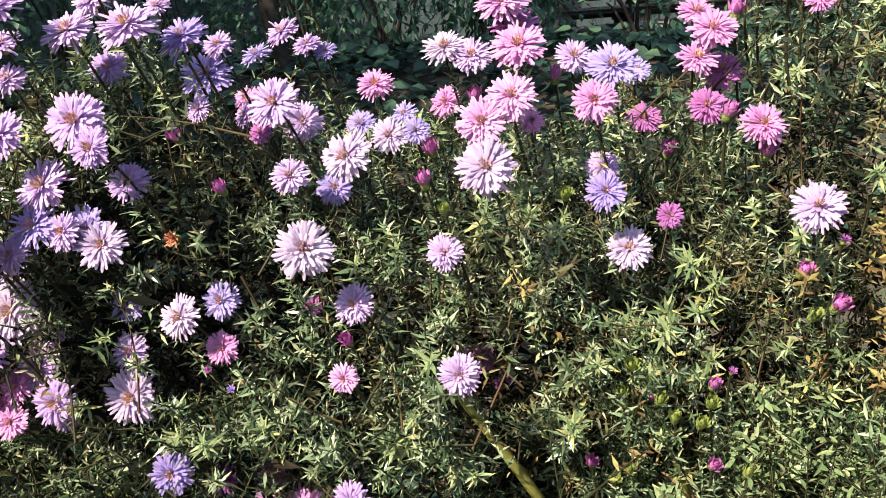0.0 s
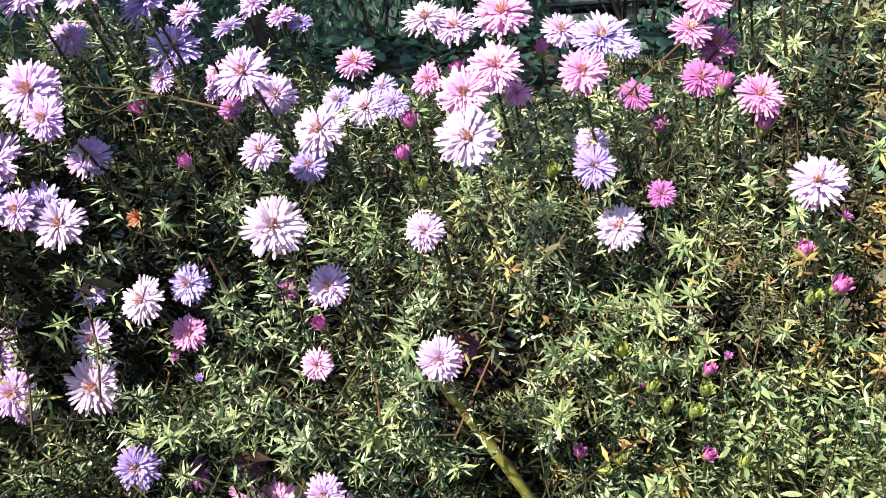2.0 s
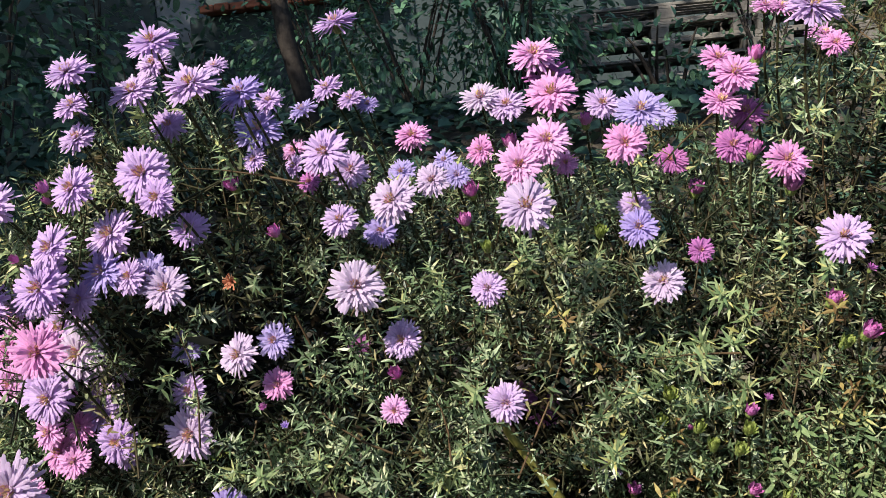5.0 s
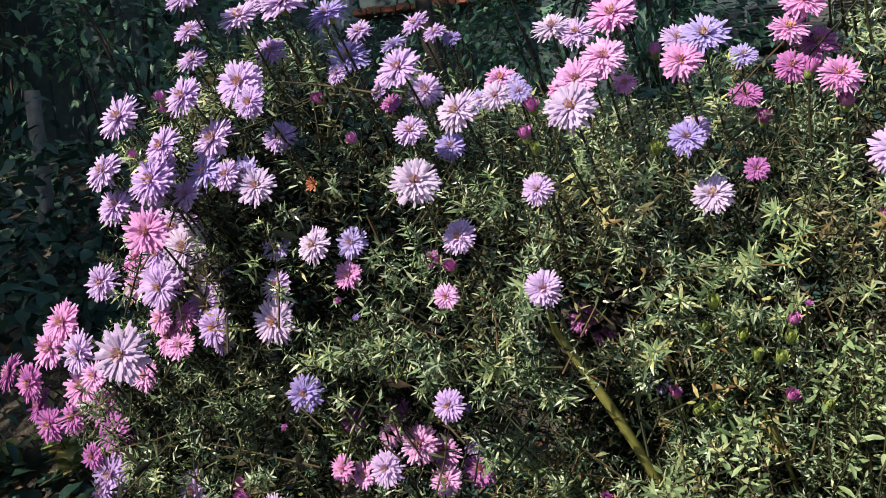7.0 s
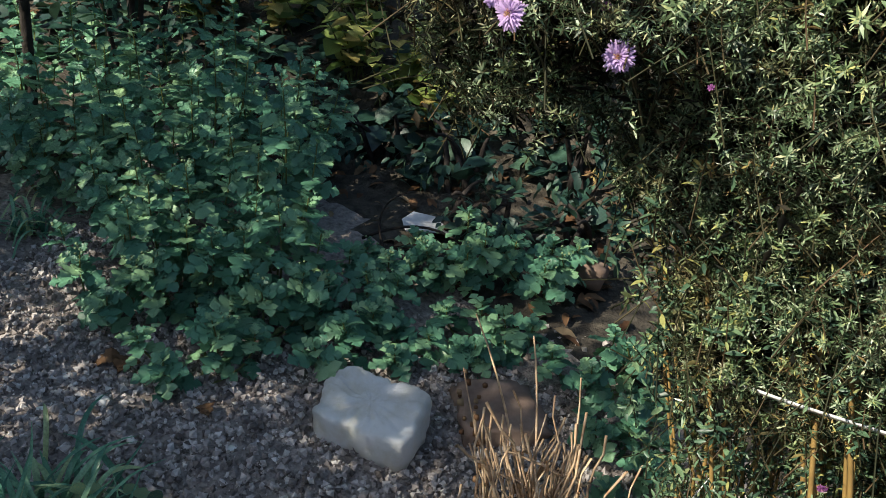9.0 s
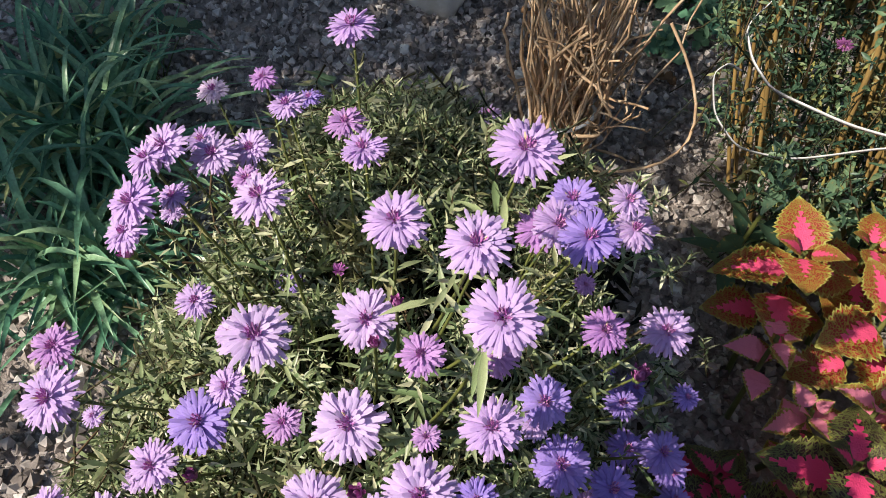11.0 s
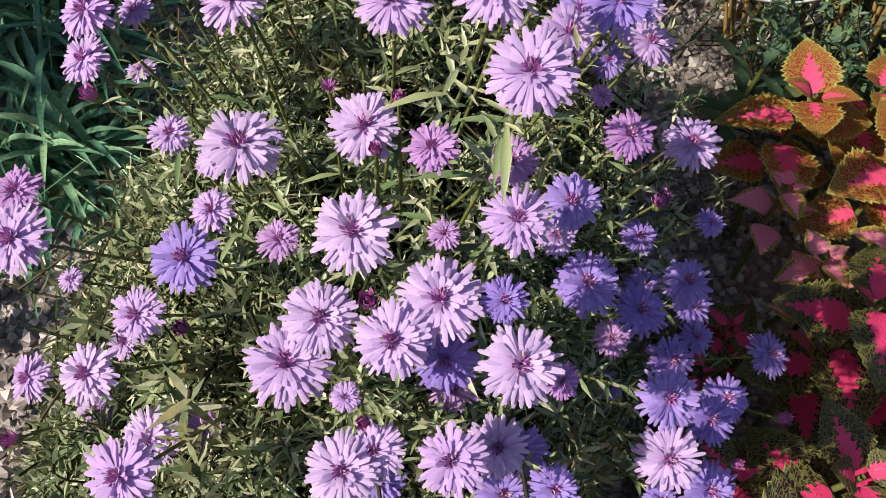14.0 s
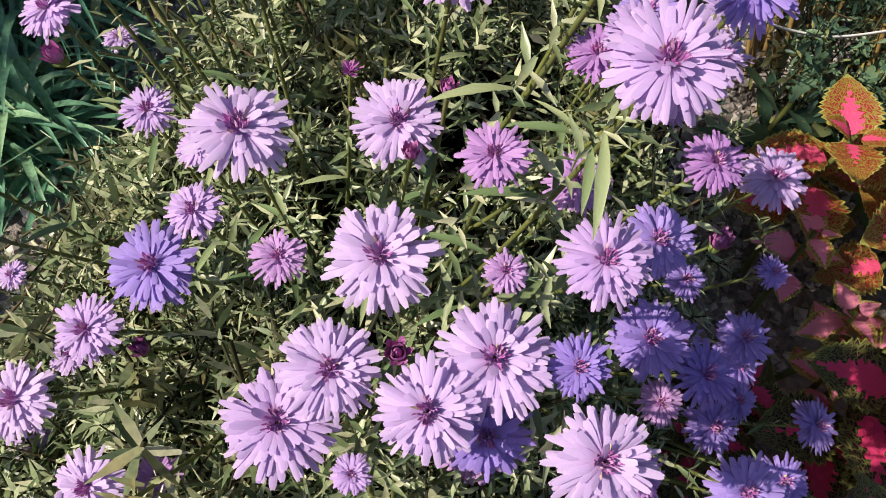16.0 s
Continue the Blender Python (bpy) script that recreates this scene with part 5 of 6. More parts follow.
def mum_plant(x, y, height, stems, leaf, single, seed):
    """A chrysanthemum not yet in flower: stems that spread from one foot, lobed leaves that face the light, clusters of small buds."""
    r = np.random.default_rng(seed)
    z0 = soil_at(x, y)
    plant = thing("chrysanthemum_plant", (x, y, z0), "leafy green chrysanthemum plant in bud on bare soil" if height > 0.24 else "small young chrysanthemum plant with lobed green leaves", "plant", "chrysanthemums in the bed")
    rest = Geo()
    stems = max(4, int(stems * 0.78))
    for k in range(stems):
        a = k * 2.39996 + r.normal(0, 0.3)
        reach = (0.03 + 0.12 * (k / stems) ** 0.6) * (0.8 + height)
        top = np.array([x + math.cos(a) * reach, y + math.sin(a) * reach, z0 + height * (1.12 - 0.5 * (k / stems)) * r.uniform(0.8, 1.15)])
        pts = curve((x + r.normal(0, 0.014), y + r.normal(0, 0.014), z0 - 0.01), top, (math.cos(a) * 0.025, math.sin(a) * 0.025, -0.015), 8)
        v, f = tube(pts, np.linspace(0.003, 0.0015, 8), 5)
        part("stem", Geo().add(v, f).mesh("stem", M_STEM), plant)
        low_leaves = 2 + int(height / 0.05)
        for i in range(low_leaves + 9):
            crown = (i - low_leaves) / 8
            s = 0.3 + 0.5 * (i + 0.5) / low_leaves if crown < 0 else 0.8 + 0.2 * crown
            q = np.array([np.interp(s * 7, range(8), pts[:, c]) for c in range(3)])
            b = i * 2.39996 + a
            rise = r.normal(-0.25, 0.2) if crown < 0 else 0.02 + 1.5 * crown ** 1.5 + r.normal(0, 0.12)
            d = np.array([math.cos(b), math.sin(b), rise])
            size = leaf * (r.uniform(0.75, 1.1) if crown < 0 else (1.05 - 0.68 * crown) * r.uniform(0.85, 1.15))
            m = turned(d, (0.3 * math.cos(a) + r.normal(0, 0.22), 0.3 * math.sin(a) - 0.2 + r.normal(0, 0.22), 1), size)
            which = r.integers(0, 5)
            if single:
                ob = part("leaf", MUM_MESH[which], plant, m=None)
                ob.matrix_basis = Matrix.Translation(q) @ m
            else:
                tv, tf, tu = MUM_LEAVES[which]
                rest.many(tv, tf, tu, np.array(m.to_3x3())[None], q[None])
        if height > 0.11 and single and k % 2 == 0:
            for i in range(6):
                ob = part("bud", MUM_BUD, plant)
                ob.matrix_basis = Matrix.Translation(pts[-1] + np.array([r.normal(0, 0.012), r.normal(0, 0.012), r.uniform(0.004, 0.022)]))
    if not single:
        part("foliage", rest.mesh("foliage", M_MUM), plant, kind="stuff")


for i, (x, y, h, n, leaf) in enumerate([
    (-0.95, 1.28, 0.42, 9, 0.068), (-1.05, 1.08, 0.32, 9, 0.066), (-1.08, 0.93, 0.22, 8, 0.062), (-0.755, 0.83, 0.11, 7, 0.06), (-0.60, 1.05, 0.09, 7, 0.068),
    (-0.67, 1.24, 0.13, 8, 0.066), (-0.46, 1.17, 0.07, 7, 0.062), (-0.63, 1.44, 0.13, 7, 0.066), (-0.51, 1.53, 0.17, 7, 0.066), (-0.33, 1.60, 0.12, 7, 0.068),
    (-0.34, 1.29, 0.10, 7, 0.07), (-0.07, 1.31, 0.10, 7, 0.062), (-0.02, 1.19, 0.07, 6, 0.06), (-0.90, 0.98, 0.20, 8, 0.064), (-0.82, 1.12, 0.26, 8, 0.066), (-0.76, 0.98, 0.14, 7, 0.064),
    (0.05, 1.08, 0.06, 6, 0.055),
]):
    mum_plant(x, y, h, n, leaf, True, 400 + i)
for i, (x, y, h, n, leaf) in enumerate([
    (-1.60, 1.42, 0.40, 9, 0.066), (-1.72, 1.22, 0.30, 9, 0.066), (-1.28, 1.40, 0.42, 10, 0.066), (-1.42, 1.62, 0.46, 10, 0.066), (-1.12, 1.58, 0.40, 9, 0.066),
    (-1.90, 1.60, 0.46, 9, 0.066), (-1.30, 1.16, 0.30, 9, 0.066), (-1.50, 1.22, 0.32, 9, 0.066), (-1.70, 1.80, 0.42, 9, 0.066), (-1.97, 1.36, 0.34, 8, 0.066), (-2.12, 1.18, 0.28, 8, 0.064), (-2.2, 1.55, 0.36, 8, 0.066), (-1.25, 1.82, 0.3, 8, 0.06),
]):
    mum_plant(x, y, h, n, leaf, False, 430 + i)


def strap_clump(x, y, blades, length, seed, label):
    """A tuft of long arching strap leaves."""
    r = np.random.default_rng(seed)
    tuft = thing("strap_leaf_clump", (x, y, soil_at(x, y)), label, "grass clump", "strap-leaf clumps")
    for k in range(blades):
        a = r.uniform(0, 6.28)
        ln = length * r.uniform(0.55, 1.15)
        rise = r.uniform(0.35, 1.0)
        fx, fy = x + r.normal(0, 0.045), y + r.normal(0, 0.045)
        t = np.linspace(0, 1, 9)
        out = ln * (0.35 + 0.55 * (1 - rise)) * t ** 1.3
        z = soil_at(fx, fy) + ln * rise * (t - 0.55 * t ** 2.4) - 0.005
        z = np.maximum(z, soil_at(fx, fy) + 0.006 + 0.004 * r.random())
        bend = r.normal(0, 0.35)
        c = np.stack([fx + np.cos(a + bend * t) * out, fy + np.sin(a + bend * t) * out, z], -1)
        w = r.uniform(0.0028, 0.0056) * np.minimum(1, (1.02 - t) * 3.2)
        side = np.array([-math.sin(a), math.cos(a), 0])
        v = np.stack([c - side * w[:, None], c + np.array([0, 0, -1]) * w[:, None] * 0.5, c + side * w[:, None]], 1).reshape(-1, 3)
        f = [(q * 3 + i, q * 3 + i + 1, q * 3 + i + 4, q * 3 + i + 3) for q in range(8) for i in range(2)]
        part("blade", Geo().add(v, f).mesh("blade", M_GRASS), tuft)


strap_clump(-0.52, 0.25, 230, 0.40, 500, "dense clump of long arching blue-green strap leaves")
strap_clump(-0.37, 0.11, 150, 0.32, 501, "arching clump of narrow blue-green strap leaves")
strap_clump(-0.66, 0.42, 60, 0.26, 502, "sparse clump of arching strap leaves on the soil")
strap_clump(-1.55, 1.05, 70, 0.16, 503, "short tuft of green grass on the soil")


def clover(x, y, seed):
    r = np.random.default_rng(seed)
    z0 = soil_at(x, y)
    plant = thing("clover_weed", (x, y, z0), "small bright green clover weed with round leaflets", "weed", "weeds")
    rnd = Geo().add(*strip([(0.0, 0.1, 0), (0.3, 0.4, 0), (0.7, 0.48, 0), (0.95, 0.3, 0.0), (1.0, 0.06, 0)], 3, 0.15, 0.1)).mesh("leaflet", M_LEAF_LOW)
    for k in range(6):
        a = r.uniform(0, 6.28)
        top = np.array([x + 0.05 * math.cos(a), y + 0.05 * math.sin(a), z0 + r.uniform(0.05, 0.1)])
        v, f = tube(curve((x, y, z0 - 0.004), top, (0, 0, 0.01), 6), 0.0009, 4)
        part("stalk", Geo().add(v, f).mesh("stalk", M_STEM), plant)
        for i in range(3):
            b = a + i * 2.09
            ob = part("leaflet", rnd, plant)
            ob.matrix_basis = Matrix.Translation(top) @ turned((math.cos(b), math.sin(b), 0.15), (0, 0, 1), 0.024)


clover(-0.55, 0.43, 1)
clover(-0.60, 0.36, 2)


def lance_plant(x, y):
    z0 = soil_at(x, y)
    plant = thing("broad_leaf_plant", (x, y, z0), "low plant with long pointed dull green leaves", "plant")
    r = np.random.default_rng(60)
    me = [Geo().add(*strip([(0.0, 0.02, 0), (0.12, 0.05, 0), (0.35, 0.125, 0), (0.6, 0.12, 0), (0.85, 0.05, 0), (1.0, 0.006, 0)], 5, 0.25, dr)).mesh("leaf", M_LEAF_LOW) for dr in (0.15, 0.3)]
    v, f = tube([(x, y, z0 - 0.01), (x + 0.01, y, z0 + 0.15)], 0.003, 6)
    part("stem", Geo().add(v, f).mesh("stem", M_STEM), plant)
    for k in range(11):
        a = k * 2.4 + 2.6
        s = k / 11
        ob = part("leaf", me[k % 2], plant)
        ob.matrix_basis = Matrix.Translation((x + 0.01 * s, y, z0 + 0.03 + 0.13 * s)) @ turned((math.cos(a), math.sin(a), 0.25 + 0.5 * s), (r.normal(0, 0.2), r.normal(0, 0.2), 1), r.uniform(0.075, 0.108))


lance_plant(0.30, 0.60)
lance_plant(0.36, 0.65)
lance_plant(0.43, 0.66)

# ---- coleus ----


def coleus_leaf(seed, bowl):
    r = np.random.default_rng(seed)
    rows, n = [(0.0, 0.02, 0)], 25
    for i in range(1, n):
        t = i / n
        w = 0.52 * math.sin(math.pi * t ** 0.72) ** 0.85 * (1 - 0.25 * t)
        rows.append((t, w * (1.0 if i % 2 else 0.86) * r.uniform(0.97, 1.03), -0.012 if i % 2 else 0.0))
    rows.append((1.0, 0.012, 0))
    v, f, u = strip(rows, 7, 0.12, bowl)
    v[:, 2] += 0.012 * np.sin(v[:, 1] * 40) * np.abs(v[:, 0]) / 0.4
    return v, f, u


COLEUS = {"bright": [Geo().add(*coleus_leaf(70 + i, b)).mesh("leaf", M_COLEUS) for i, b in enumerate((0.15, 0.35))],
          "pink": [Geo().add(*coleus_leaf(90 + i, b)).mesh("leaf", M_COLEUS_P) for i, b in enumerate((0.15, 0.35))],
          "dark": [Geo().add(*coleus_leaf(80 + i, b)).mesh("leaf", M_COLEUS_D) for i, b in enumerate((0.15, 0.35))]}


def coleus_plant(x, y, height, leaf, look_kind, seed, spin):
    r = np.random.default_rng(seed)
    z0 = soil_at(x, y)
    plant = thing("coleus_plant", (x, y, z0), "coleus with pink-hearted maroon leaves edged in yellow-green" if look_kind == "bright" else "small coleus with mostly pink leaves rimmed dark green" if look_kind == "pink" else "coleus with dark maroon leaves and bright magenta hearts", "coleus", "coleus edging")
    tip = (x + r.normal(0, 0.01), y + r.normal(0, 0.01), z0 + height)
    pts = curve((x, y, z0 - 0.01), tip, (r.normal(0, 0.008), r.normal(0, 0.008), 0), 6)
    v, f = tube(pts, np.linspace(0.0042, 0.0025, 6), 7)
    part("stem", Geo().add(v, f).mesh("stem", M_STEM), plant)
    tiers = [(1.0, 0.45, 0.9), (0.98, 0.85, 0.3), (0.86, 1.05, 0.15), (0.72, 1.1, 0.05), (0.57, 1.0, 0.0), (0.42, 0.9, -0.05), (0.26, 0.8, -0.1)]
    for k, (s, size, rise) in enumerate(tiers[:{"bright": 5, "pink": 4, "dark": 6}[look_kind]]):
        for side in (0, 1):
            a = spin + k * math.pi / 2 + side * math.pi + r.normal(0, 0.15)
            q = np.array([np.interp(s * 5, range(6), pts[:, c]) for c in range(3)])
            ob = part("leaf", COLEUS[look_kind][r.integers(0, 2)], plant)
            d = (math.cos(a), math.sin(a), rise + r.normal(0, 0.08))
            ob.matrix_basis = Matrix.Translation(q + np.array([math.cos(a), math.sin(a), 0]) * 0.006) @ turned(d, (r.normal(0, 0.12), r.normal(0, 0.12), 1), leaf * size * r.uniform(0.9, 1.1))


for i, (x, y, h, leaf, kind) in enumerate([
    (0.368, 0.474, 0.25, 0.072, "bright"), (0.455, 0.455, 0.24, 0.066, "bright"), (0.53, 0.43, 0.245, 0.066, "bright"), (0.44, 0.57, 0.2, 0.056, "bright"), (0.56, 0.54, 0.24, 0.066, "bright"), (0.62, 0.46, 0.24, 0.066, "bright"),
    (0.467, 0.231, 0.26, 0.07, "dark"), (0.504, 0.112, 0.24, 0.068, "dark"), (0.55, 0.25, 0.27, 0.068, "dark"), (0.57, 0.15, 0.26, 0.068, "dark"), (0.46, 0.01, 0.20, 0.06, "dark"), (0.56, 0.01, 0.25, 0.068, "dark"), (0.63, 0.2, 0.26, 0.068, "dark"), (0.61, 0.33, 0.25, 0.068, "dark"),
    (0.405, 0.255, 0.13, 0.046, "dark"), (0.395, 0.185, 0.12, 0.046, "dark"), (0.43, 0.11, 0.15, 0.052, "dark"), (0.63, 0.07, 0.24, 0.068, "dark"),
    (0.388, 0.395, 0.165, 0.036, "pink"), (0.434, 0.352, 0.18, 0.036, "pink"), (0.483, 0.352, 0.21, 0.042, "pink"), (0.44, 0.295, 0.16, 0.034, "pink"), (0.54, 0.34, 0.23, 0.045, "pink"), (0.59, 0.40, 0.245, 0.045, "pink"), (0.415, 0.04, 0.10, 0.038, "pink"), (0.43, -0.05, 0.11, 0.04, "pink"),
]):
    coleus_plant(x, y, h, leaf, kind, 600 + i, 0.35 + 0.5 * (i % 3))

# ---- stones, dry stalks, tape ----


def stone(name, at, size, squash, turn, mat, label, seed):
    v, f = rock(size, seed, squash, 22, 32, 0.16, 0.95) if size > 0.05 else rock(size, seed, squash)
    ob = new(name, Geo().add(v, f).mesh(name, mat))
    ob.matrix_world = pose(*at, *turn)
    tagged(ob, label, "stone", "stones in the bed")




def slab_stone(at, turn):
    """A broken slab: a flat worn top, rounded edges and a notched outline."""
    r = np.random.default_rng(12)
    sides, rings = 96, [(0.85, -0.042), (0.97, -0.03), (1.0, -0.012), (1.0, 0.006), (1.0, 0.022), (0.985, 0.035), (0.95, 0.042), (0.90, 0.044), (0.80, 0.045), (0.68, 0.045), (0.55, 0.045), (0.42, 0.046), (0.28, 0.046), (0.14, 0.046), (0.0, 0.046)]
    v = []
    for k, (scale, z) in enumerate(rings):
        for j in range(sides):
            a = 2 * math.pi * j / sides
            c, q = math.cos(a), math.sin(a)
            edge = (abs(c / 0.106) ** 8 + abs((q + 0.10 * c) / 0.076) ** 8) ** -0.125
            edge *= 1 - 0.10 * math.exp(-((a - 1.25) / 0.16) ** 2) - 0.11 * math.exp(-((a - 4.45) / 0.2) ** 2)
            e = edge * scale * 0.95 * (1 + 0.06 * noise.noise((c * 2.5, q * 2.5, z * 20)) + 0.05 * noise.noise((c * 7, q * 7, z * 40)) + 0.03 * noise.noise((c * 19, q * 19, z * 120)))
            x, y = e * c, e * q
            v.append((x, y, z + 0.009 * noise.noise((x * 24, y * 24, 1)) + 0.006 * noise.noise((x * 70, y * 70, 4)) + 0.003 * noise.noise((x * 210, y * 210, 7)) + 0.05 * y))
    f = [(k * sides + j, k * sides + (j + 1) % sides, (k + 1) * sides + (j + 1) % sides, (k + 1) * sides + j) for k in range(len(rings) - 1) for j in range(sides)]
    ob = new("pale_stone", Geo().add(v, f).mesh("pale_stone", M_STONE))
    ob.matrix_world = pose(*at, *turn)
    tagged(ob, "rough pale grey-white broken stone lying on soil", "stone", "stones in the bed")


slab_stone((-0.392, 0.895, 0.035), (8, -3, 10))
stone("brown_stone", (-0.215, 1.09, 0.0), 0.07, (1.2, 1.1, 0.5), (5, 3, 40), M_STONE_B, "flat reddish-brown stone lying on soil", 15)
stone("small_stone", (-0.26, 1.72, 0.05), 0.045, (1, 0.8, 0.8), (0, 8, 10), M_STONE_B, "small grey-brown stone under the bush", 19)
for i, (x, y, s) in enumerate([(-0.84, 0.665, 0.011), (-0.93, 0.60, 0.008), (-0.56, 0.70, 0.007), (-0.30, 0.72, 0.008), (-0.72, 0.62, 0.007), (-0.12, 0.79, 0.008), (-0.98, 0.70, 0.009), (0.29, 0.42, 0.007), (0.31, 0.36, 0.006), (0.26, 0.55, 0.008)]):
    stone("pebble", (x, y, soil_at(x, y) + s * 0.3), s, (1.2, 0.9, 0.7), (0, 0, 40 * i), M_STONE, "small pale pebble on the soil", 30 + i)


def stalk_bundle(x, y):
    z0 = soil_at(x, y)
    r = np.random.default_rng(90)
    ob = thing("dry_stalk_bundle", (x, y, z0), "bundle of cut dry straw-coloured stalks tied with white tape", "dead plant")
    def straw(a, b, thick, bend, kink):
        pts = curve(a, b, r.normal(0, bend, 3), 11)
        pts[1:] += np.cumsum(r.normal(0, kink, (10, 3)), axis=0)
        # the joints of the stalk stand a little proud
        rad = np.linspace(thick, thick * 0.7, 11) * (1 + 0.28 * (np.arange(11) % 4 == 2))
        v, f = tube(pts, rad, 6)
        part("stalk", Geo().add(v, f).mesh("stalk", M_STRAW), ob)

    for k in range(92):
        a, c = r.uniform(0, 6.28, 2)
        foot = np.array([x + 0.035 * math.cos(a) * r.random(), y + 0.035 * math.sin(a) * r.random(), z0 - 0.01])
        h = 0.15 + 0.17 * r.random() ** 0.8
        rad = 0.086 * math.sqrt(r.random()) * (0.45 + h / 0.36)
        top = np.array([x - 0.035 + rad * math.cos(c), y + 0.09 + rad * math.sin(c), z0 + h])
        straw(foot, top, r.uniform(0.0015, 0.0031), 0.016, 0.0052)
    # broken pieces caught crosswise
    for k in range(70):
        q = np.array([x - 0.02, y + 0.06, z0 + 0.15]) + r.normal(0, 1, 3) * np.array([0.034, 0.036, 0.058])
        d = unit(r.normal(0, 1, 3) * np.array([1, 0.7, 1]) + np.array([0, 0, 0.35])) * r.uniform(0.025, 0.075)
        straw(q - d, q + d, r.uniform(0.0012, 0.0024), 0.008, 0.0035)
    # cut ends that lie low in front
    for k in range(12):
        q = np.array([x + r.uniform(-0.03, 0.05), y - r.uniform(0.0, 0.05), z0 + r.uniform(0.03, 0.09)])
        straw(q, q + np.array([r.normal(0.01, 0.03), r.normal(0.0, 0.03), r.uniform(-0.03, 0.03)]) * 1.6, r.uniform(0.0022, 0.0034), 0.004, 0.002)
    straw((x + 0.0, y + 0.05, z0 + 0.13), (x + 0.10, y + 0.03, z0 + 0.15), 0.0024, 0.003, 0.001)
    # long thin twigs that stand out of the bundle
    for top, bend in (((-0.20, 0.86, 0.36), (0.02, 0.0, 0.02)), ((-0.10, 0.86, 0.36), (0.0, 0.02, 0.02)), ((0.0, 0.80, 0.36), (0.02, 0.0, 0.0))):
        v, f = tube(curve((x, y + 0.02, z0 + 0.06), top, bend, 9), np.linspace(0.0026, 0.0014, 9), 5)
        part("stalk", Geo().add(v, f).mesh("stalk", M_STRAW), ob)
    v, f = tube(curve((x - 0.03, y + 0.02, z0 + 0.08), (-0.17, 0.77, 0.32), (-0.02, 0.01, 0.03), 9), np.linspace(0.0016, 0.001, 9), 5)
    part("stalk", Geo().add(v, f).mesh("stalk", M_STRAW), ob)
    head = Geo()
    for k in range(26):
        s = r.uniform(0.45, 1.0)
        q = np.array([x - 0.03, y + 0.02, z0 + 0.08]) * (1 - s) + np.array([-0.17, 0.77, 0.32]) * s + r.normal(0, 0.013, 3)
        vv, ff = rock(r.uniform(0.003, 0.006), 700 + k, (1, 0.8, 0.8), 4, 6, 0.3)
        head.add(vv + q, ff)
    part("seed_head", head.mesh("seed_head", M_LITTER), ob, "withered brown seed cluster", kind="stuff")
    loop = curve((x + 0.02, y - 0.01, z0 + 0.02), (0.10, 0.72, 0.25), (0.11, 0.0, -0.02), 12)
    v, f = tube(loop, 0.0022, 6)
    part("stalk", Geo().add(v, f).mesh("stalk", M_STRAW), ob)
    t = np.linspace(0, 2 * np.pi, 22)
    for rad, h, tip in ((0.042, 0.085, 0.35), (0.05, 0.06, -0.5)):
        ring = np.stack([x - 0.012 + rad * np.cos(t), y + 0.02 + rad * np.sin(t), z0 + h + tip * 0.06 * np.cos(t)], -1)
        v, f = tube(ring, 0.0028, 6)
        part("tie", Geo().add(v, f).mesh("tie", M_TAPE), ob, "white plastic tie")


stalk_bundle(0.02, 0.65)


def tape(points, width, label):
    """A flat white strip, with thickness, along a smooth line."""
    p = np.asarray(points, float)
    k = np.linspace(0, len(p) - 1, 6 * len(p))
    c = np.stack([np.interp(k, range(len(p)), p[:, i]) for i in range(3)], -1)
    for _ in range(3):
        c[1:-1] = (c[:-2] + 2 * c[1:-1] + c[2:]) / 4
    d = unit(np.gradient(c, axis=0))
    up = unit(np.cross(d, np.cross(np.tile([0.15, -0.5, 0.85], (len(c), 1)), d)))
    nrm = np.cross(d, up)
    ring = np.stack([c + up * width + nrm * 0.0006, c + up * width - nrm * 0.0006, c - up * width - nrm * 0.0006, c - up * width + nrm * 0.0006], 1)
    f = [(q * 4 + i, q * 4 + (i + 1) % 4, q * 4 + 4 + (i + 1) % 4, q * 4 + 4 + i) for q in range(len(c) - 1) for i in range(4)]
    ob = new("white_tape", Geo().add(ring.reshape(-1, 3), f).mesh("white_tape", M_TAPE))
    tagged(ob, label, "tape", "tape round the canes")


tape([(0.10, 0.87, 0.47), (0.117, 0.80, 0.474), (0.176, 0.725, 0.485), (0.26, 0.675, 0.515), (0.335, 0.645, 0.537), (0.45, 0.62, 0.56), (0.62, 0.66, 0.56), (0.78, 0.72, 0.55), (0.84, 0.86, 0.53)], 0.0034, "white plastic tape tied round the aster canes")
tape([(0.205, 0.70, 0.24), (0.19, 0.685, 0.255), (0.178, 0.68, 0.235), (0.20, 0.672, 0.185), (0.245, 0.655, 0.165), (0.31, 0.635, 0.20), (0.40, 0.60, 0.31), (0.52, 0.62, 0.33), (0.7, 0.72, 0.3)], 0.0026, "loose curling end of white tape round the canes")
tape([(0.21, 0.74, 0.34), (0.191, 0.68, 0.313), (0.215, 0.665, 0.285), (0.251, 0.652, 0.267), (0.341, 0.61, 0.296), (0.40, 0.598, 0.315)], 0.0032, "white tape sagging between the canes")


def fallen_leaf(at, size, turn, mat, label, seed):
    v, f, u = mum_leaf(seed) if seed % 2 else coleus_leaf(seed, 0.5)
    v = v * size
    v[:, 2] += 0.25 * size * np.sin(v[:, 1] / size * 3) + 0.12 * size
    ob = new("fallen_leaf", Geo().add(v, f, u).mesh("fallen_leaf", mat))
    ob.matrix_world = pose(at[0], at[1], soil_at(at[0], at[1]) + at[2], *turn)
    tagged(ob, label, "dead leaf", "fallen leaves")


